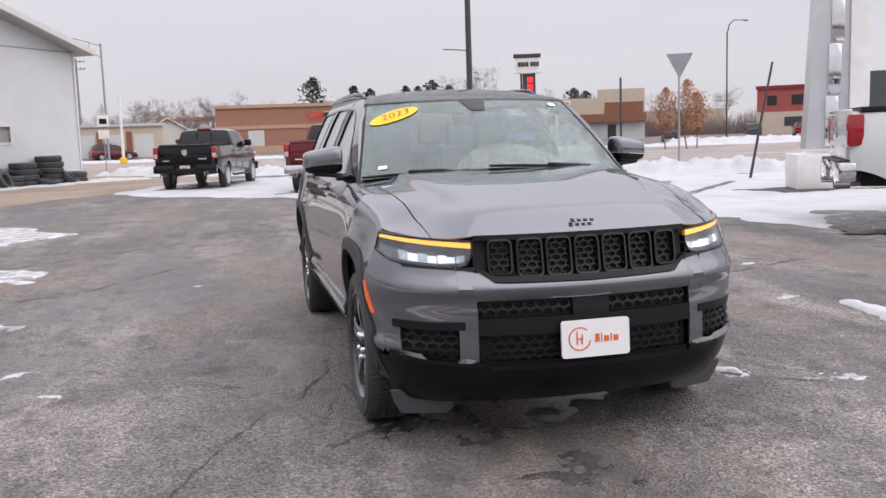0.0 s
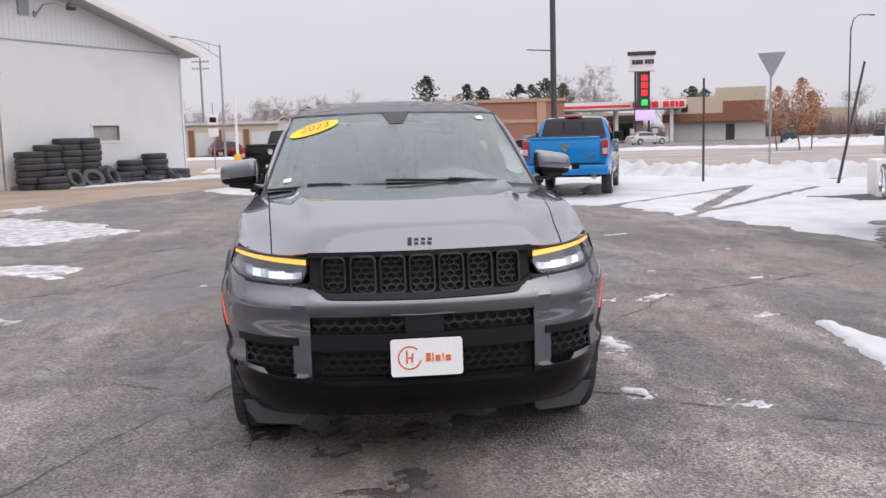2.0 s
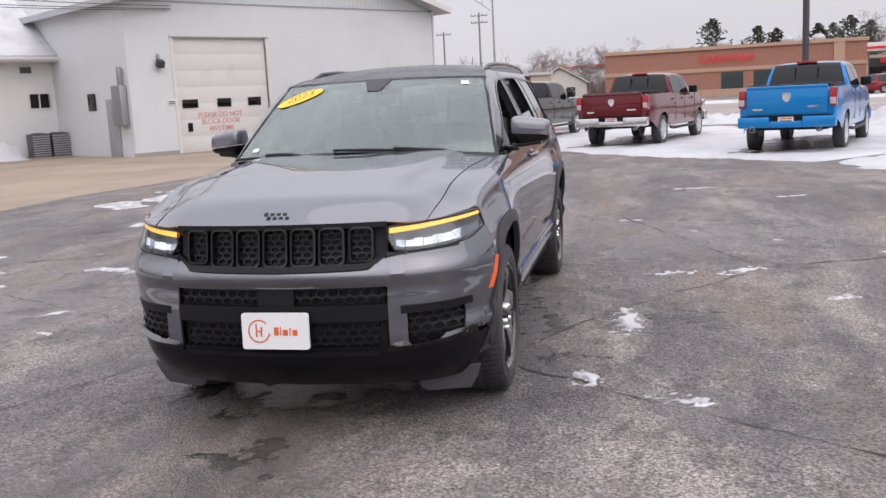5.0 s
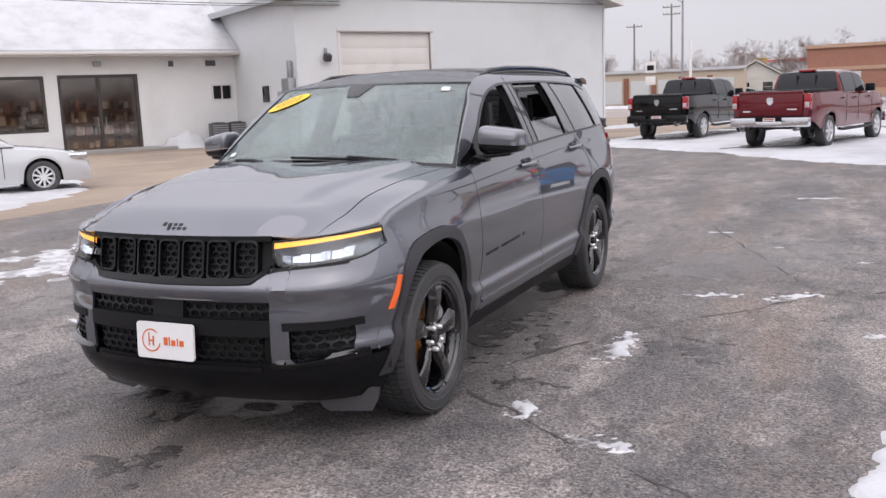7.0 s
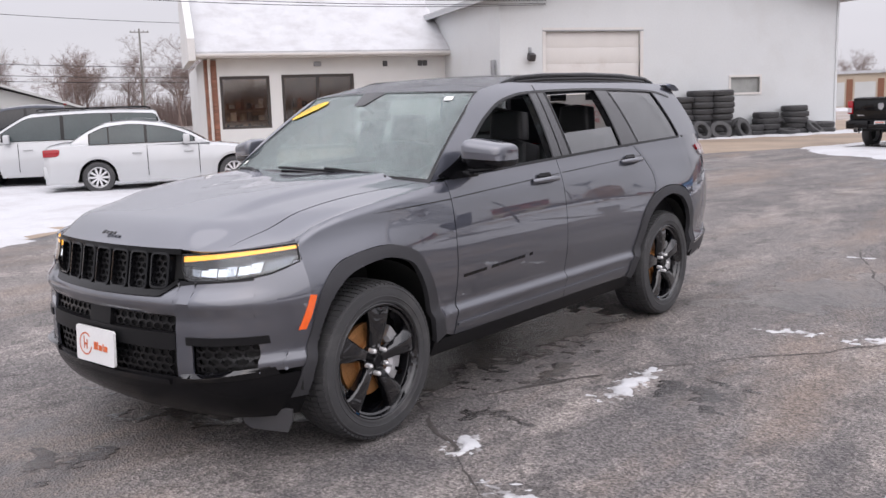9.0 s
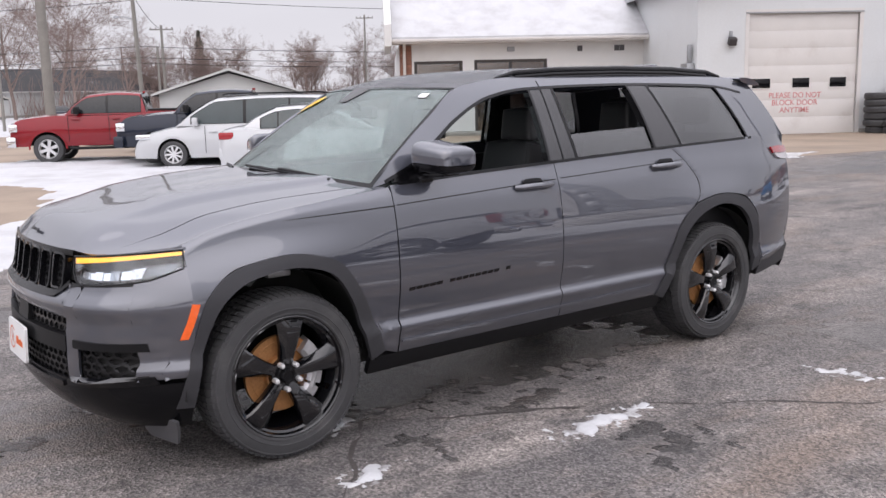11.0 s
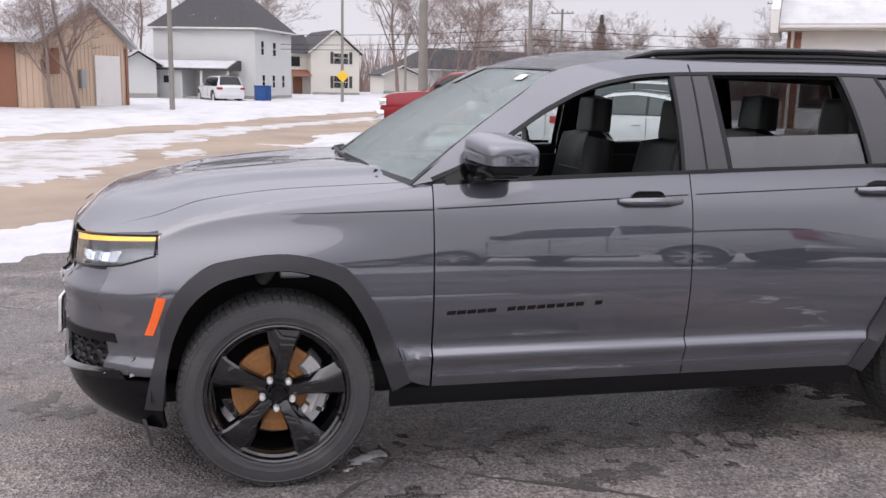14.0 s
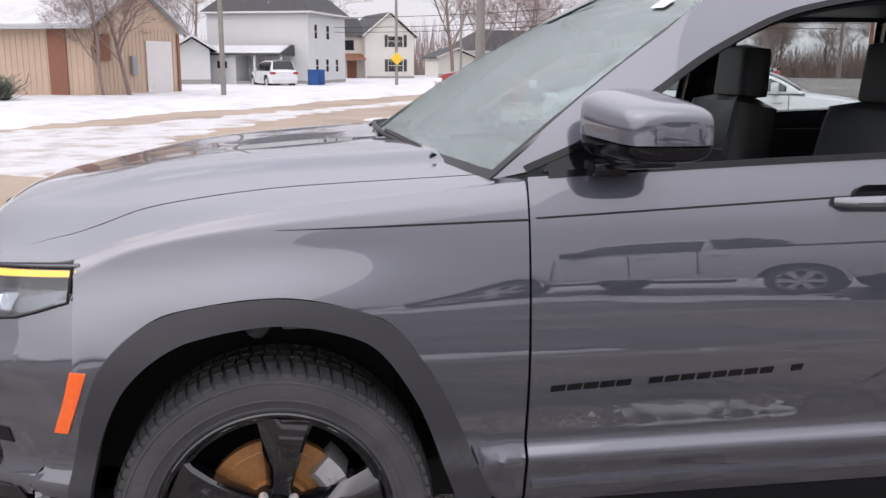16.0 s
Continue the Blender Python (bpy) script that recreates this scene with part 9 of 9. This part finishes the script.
part("door_1", bm, DOOR_WHITE, shed, "white overhead door")
bm = bmesh.new()
box(bm, 9.33, 6.55, 0, 9.38, 6.75, 2.9)
part("corner_board", bm, BROWN_PANEL, shed)
part("shutter", boxed(9.33, 0.2, 1.6, 9.38, 1.2, 2.7), BROWN_PANEL, shed)
bm = bmesh.new()
box(bm, 9.33, 2.6, 1.0, 9.5, 3.0, 1.8, 0.02)
part("meter_box", bm, STEEL, shed)


def wheelie_bin(m):
    b = part("wheelie_bin", boxed(-0.3, -0.32, 0.06, 0.3, 0.32, 0.98, 0.05), BIN_BLUE)
    tagged(b, "blue plastic wheelie bin standing in the snow", "bin", "blue bins")
    b.matrix_world = m
    part("lid", boxed(-0.33, -0.36, 0.98, 0.33, 0.36, 1.06, 0.03), BIN_BLUE, b)
    for s in (-1, 1):
        bm = bmesh.new()
        lathe(bm, [(0.0, -0.03), (0.1, -0.03), (0.1, 0.03), (0.0, 0.03)], 14, "x", (s * 0.28, 0.28, 0.1))
        part("wheel", bm, RUBBER, b)


for x, y in ((-57.0, 1.3), (-56.6, 0.9)):
    wheelie_bin(pose(x, y, 0.08, 0, 0, 100))
hedge = brush("hedge", -33.6, -12.6, -32.8, -11.2, 1.9, 1500, 8, NEEDLE, "clipped dark hedge with snow on top", 0.45)


# --- buildings beyond the street ---
def flat_block(name, label, m, w, d, h, wall, parts):
    b = empty(name, label, "building", m=m)
    bm = bmesh.new()
    box(bm, 0, 0, 0, w, d, h)
    part("wall", bm, wall, b, flat=True)
    for nm, (x0, z0, x1, z1), mat, out in parts:
        bm = bmesh.new()
        box(bm, x0, -out, z0, x1, -0.002, z1)
        part(nm, bm, mat, b, flat=True)
    return b


cw = flat_block("car_wash", "long red-brown brick car wash with flat roof", pose(-2.5, 115.4, 0, 0, 0, -6), 30.6, 14, 5.9, BRICK_FAR,
                [("stone_band", (0, 3.05, 30.6, 3.5), BRICK_PALE, 0.12), ("stone_band", (0, 0.0, 30.6, 0.9), BRICK_PALE, 0.1), ("roof_edge", (-0.2, 5.75, 30.8, 6.15), BRICK_PALE, 0.25), ("window_1", (14.2, 0.9, 16.8, 2.9), WINDOW_PALE, 0.05), ("window_2", (18.0, 0.9, 20.6, 2.9), WINDOW_PALE, 0.05), ("window_3", (4.0, 0.9, 6.0, 2.9), PALE_SIDING, 0.05), ("pilaster", (27.0, 0, 28.2, 5.8), BRICK_PALE, 0.2)])
ct = lettering("wash_words", "CARWASH", 1.35, pose(14.8, -0.3, 4.55, 90), SIGN_RED, cw, 1.0)
for k, x in enumerate((14.5, 22, 25.5)):
    bm = bmesh.new()
    lathe(bm, [(0.8, 5.9), (0.8, 6.5), (0.5, 6.9), (0.0, 7.0)], 14, "z", (x, 3.0, 0))
    part("roof_vent", bm, ROOF_METAL, cw)
station = empty("filling_station", "filling station canopy with red-lettered white fascia", "building", m=pose(27.5, 121, 0, 0, 0, -14))
bm = bmesh.new()
box(bm, 0, 0, 4.6, 19, 9, 5.7, 0.05)
part("canopy", bm, SIGN_WHITE, station)
bm = bmesh.new()
box(bm, 0, -0.06, 4.9, 11.5, -0.01, 5.2)
part("red_stripe", bm, SIGN_RED, station)
x = 11.8
for w in (0.9, 0.9, 0.4, 0.9, 0.0, 0.8, 0.6, 0.4, 0.7):
    if w:
        part("name_bar", boxed(x, -0.1, 4.75, x + w, -0.01, 5.55, 0.05), SIGN_RED, station, "plain red bar of the station's name")
    x += (w or 0.4) + 0.12
for x in (2, 9.5, 17):
    for y in (1.5, 7.5):
        part("canopy_post", boxed(x, y, 0, x + 0.45, y + 0.45, 4.6), SIGN_WHITE, station)
for x in (4, 11.5, 14.5):
    pump = part("fuel_pump", boxed(x, 2.0, 0.15, x + 1.0, 2.6, 2.1, 0.06), GREY_PLASTIC, station)
    part("pump_panel", boxed(x + 0.1, 1.96, 1.2, x + 0.9, 2.0, 1.9), WHITE_PLATE, pump)
flat_block("station_shop", "station shop with dark windows under the canopy", pose(30, 134, 0, 0, 0, -14), 15, 8, 4.4, TAN_WALL,
           [("window_1", (1, 0.8, 6, 2.8), WINDOW_DARK, 0.06), ("window_2", (8.5, 0.3, 13.5, 2.8), WINDOW_DARK, 0.06), ("fascia", (-0.3, 3.2, 15.3, 4.0), SHINGLE, 0.8), ("red_sign", (4.5, 3.3, 9.5, 3.95), SIGN_RED, 0.86)])
pyl = empty("price_sign", "tall filling station price sign on dark posts", "sign", m=pose(39.6, 116.2, 0, 0, 0, -18) @ Matrix.Diagonal((0.85, 0.85, 1, 1)))
for x in (-1.15, 0.95):
    part("post", boxed(x, -0.2, 0, x + 0.35, 0.2, 9.9), DARK_POLE, pyl)
part("head_panel", boxed(-1.9, -0.5, 9.8, 1.9, 0.5, 11.7, 0.05), SIGN_WHITE, pyl)
part("head_cap", boxed(-2.2, -0.7, 11.7, 2.2, 0.7, 12.2, 0.08), BROWN_FRAME, pyl)
part("head_sill", boxed(-2.1, -0.65, 9.55, 2.1, 0.65, 9.85, 0.05), SIGN_WHITE, pyl)
x = -1.5
for w in (0.5, 0.4, 0.25, 0.4, 0.0, 0.4, 0.3, 0.2, 0.35):
    if w:
        part("name_bar", boxed(x, -0.56, 10.5, x + w, -0.505, 11.1), BROWN_FRAME, pyl)
    x += (w or 0.2) + 0.05
part("digit_panel", boxed(-0.75, -0.3, 4.6, 0.95, 0.3, 9.5), DARK_POLE, pyl)
for z0, mat in ((8.3, LED_RED), (7.3, LED_RED), (6.3, LED_RED), (5.0, LED_GREEN)):
    for k in range(3):
        part("price_digit", boxed(-0.02 + 0.34 * k, -0.36, z0, 0.22 + 0.34 * k, -0.305, z0 + 0.8, 0.02), mat, pyl)
part("lower_panel", boxed(-1.0, -0.3, 3.0, 2.0, 0.3, 4.4, 0.04), material("pale_violet_screen", (0.55, 0.4, 0.7), rough=0.4, bump=0.0, glow=(0.75, 0.55, 0.95), glow_power=0.5), pyl, "lit pale violet screen")
flat_block("tan_block", "tan flat-roofed building with brown awning", pose(46.2, 124.9, 0, 0, 0, -22.9) @ Matrix.Diagonal((1.035, 1.035, 1.2, 1)), 13.2, 12, 5.2, TAN_WALL,
           [("roof_step", (6.6, 5.2, 13.2, 6.2), TAN_WALL, 0.02), ("brown_front", (7.6, 2.9, 13.0, 4.6), BROWN_PANEL, 0.08), ("awning", (-0.5, 2.2, 13.4, 3.2), BROWN_PANEL, 1.2), ("pale_wall", (0.0, 0.0, 13.2, 2.1), PALE_SIDING, 0.05), ("window_1", (2.0, 3.4, 2.9, 4.3), WINDOW_DARK, 0.05), ("door_1", (8.0, 0.0, 9.2, 1.9), BROWN_FRAME, 0.08)])
flat_block("red_block", "red brick building with pale lower storey", pose(78.8, 122.0, 0, 0, 0, -34), 9.5, 10, 7.4, BRICK_RED,
           [("pale_wall", (0.0, 0.0, 9.5, 3.4), TAN_WALL, 0.08), ("cornice", (-0.2, 6.9, 9.7, 7.4), PAINT_RED, 0.25), ("window_1", (1.5, 4.4, 2.9, 5.9), WINDOW_DARK, 0.05), ("window_2", (5.0, 4.4, 8.0, 5.9), WINDOW_DARK, 0.05), ("window_3", (4.0, 1.2, 7.0, 2.6), WINDOW_PALE, 0.12)])
flat_block("brown_block", "tan and brown shops along the far street", pose(101, 212, 0, 0, 0, -28), 22, 10, 6.0, TAN_WALL,
           [("awning", (0, 2.4, 15, 3.2), BROWN_PANEL, 0.8), ("window_1", (1, 0.6, 4, 2.2), WINDOW_DARK, 0.05), ("window_2", (6, 0.6, 9, 2.2), WINDOW_DARK, 0.05), ("window_3", (11, 0.6, 14, 2.2), WINDOW_DARK, 0.05)])
flat_block("dark_block", "dark slate-coloured building with arched windows", pose(52.5, 67.5, 0, 0, 0, -38), 12, 10, 5.9, material("slate_siding", (0.07, 0.075, 0.085), rough=0.8), [("window_1", (1.2, 2.6, 2.3, 4.4), WINDOW_PALE, 0.06), ("window_2", (4.5, 2.6, 5.6, 4.4), WINDOW_PALE, 0.06), ("window_3", (7.8, 2.6, 8.9, 4.4), WINDOW_PALE, 0.06)])
flat_block("storage_block", "pale storage units with red-brown piers", pose(-30, 98, 0, 0, 0, 4), 22, 10, 3.6, TAN_WALL,
           [(("door_%d" % (k + 1)), (1.0 + 3.0 * k, 0.2, 3.0 + 3.0 * k, 2.7), PALE_SIDING, 0.04) for k in range(7)] + [("pier", (0.2 + 3.0 * k, 0.0, 0.8 + 3.0 * k, 3.0), BROWN_PANEL, 0.1) for k in range(7)] + [("roof_snow", (-0.3, 3.55, 22.3, 3.85), SNOW, 0.3)])
flat_block("tan_shop", "tan brick shop beyond the street", pose(-19.5, 112, 0, 0, 0, 0), 9, 8, 3.4, TAN_WALL, [("roof_snow", (-0.2, 3.35, 9.2, 3.6), SNOW, 0.2), ("window_1", (5.5, 0.8, 8.0, 2.4), WINDOW_DARK, 0.05)])
house("cottage", "small white house with green roof beyond the street", pose(-12.0, 118, 0, 0, 0, 0), 7, 8, 2.6, 2.2, CREAM_SIDING, False, [("f", 1.5, 0.9, 1.2, 1.2), ("f", 4.3, 0.9, 1.2, 1.2)])
flat_block("kerb", "pale kerb line along the far side of the street", pose(-40, 99.0, 0, 0, 0, -26), 60, 0.3, 0.15, CONCRETE_BASE, [])
speed = post("speed_sign", "white speed sign on a thin post", -8.25, 51.0, 3.9, 0.03, 0.03, STEEL, "road sign")
part("sign_plate", boxed(-0.32, -0.06, 2.6, 0.32, -0.03, 3.25, 0.01), SIGN_WHITE, speed)
part("sign_plate", boxed(-0.30, -0.06, 1.9, 0.30, -0.03, 2.4, 0.01), SIGN_WHITE, speed)
part("sign_bar", boxed(-0.2, -0.066, 2.75, 0.2, -0.059, 3.05), MATT_BLACK, speed)
white_post = post("bollard_pole", "white pole with yellow foot beyond the street", -9.75, 75, 5.6, 0.13, 0.11, SIGN_WHITE)
part("foot", boxed(-0.28, -0.28, 0.0, 0.28, 0.28, 0.5, 0.05), SIGN_YELLOW, white_post)
yard_sign = post("roadside_sign", "yellow roadside sign on a white pole", -12.0, 165.1, 6.2, 0.14, 0.12, SIGN_WHITE, "road sign")
part("sign_panel", boxed(-0.85, -0.2, 5.02, 0.85, 0.2, 6.42, 0.05), SIGN_YELLOW, yard_sign)
part("sign_bar", boxed(-0.6, -0.24, 5.52, 0.6, -0.19, 5.92), WHITE_PLATE, yard_sign)
far_canopy = empty("shop_canopy", "white canopy with a red band beyond the street", "building", m=pose(-11.5, 165.1, 1.60, 0, 0, -4) @ Matrix.Diagonal((1.2, 1, 1, 1)))
part("canopy", boxed(0, 0, 3.9, 7.6, 6, 4.7, 0.05), SIGN_WHITE, far_canopy)
part("red_stripe", boxed(0.3, -0.06, 4.15, 4.2, -0.01, 4.35), SIGN_RED, far_canopy)
part("name_bar", boxed(4.6, -0.08, 4.05, 6.9, -0.01, 4.5), SIGN_RED, far_canopy)
for x in (0.6, 6.6):
    part("canopy_post", boxed(x, 1.0, -1.60, x + 0.35, 1.35, 3.9), SIGN_WHITE, far_canopy)

# added tree belt, out of view behind the path, darkening the reflected horizon
brush("undergrowth", -120, -90, 60, -95, 10.0, 9000, 21, TWIG, "added unseen belt of leafless brush that darkens the reflections")
brush("undergrowth", 60, -95, 130, 40, 10.0, 9000, 22, TWIG, "added unseen belt of leafless brush that darkens the reflections")
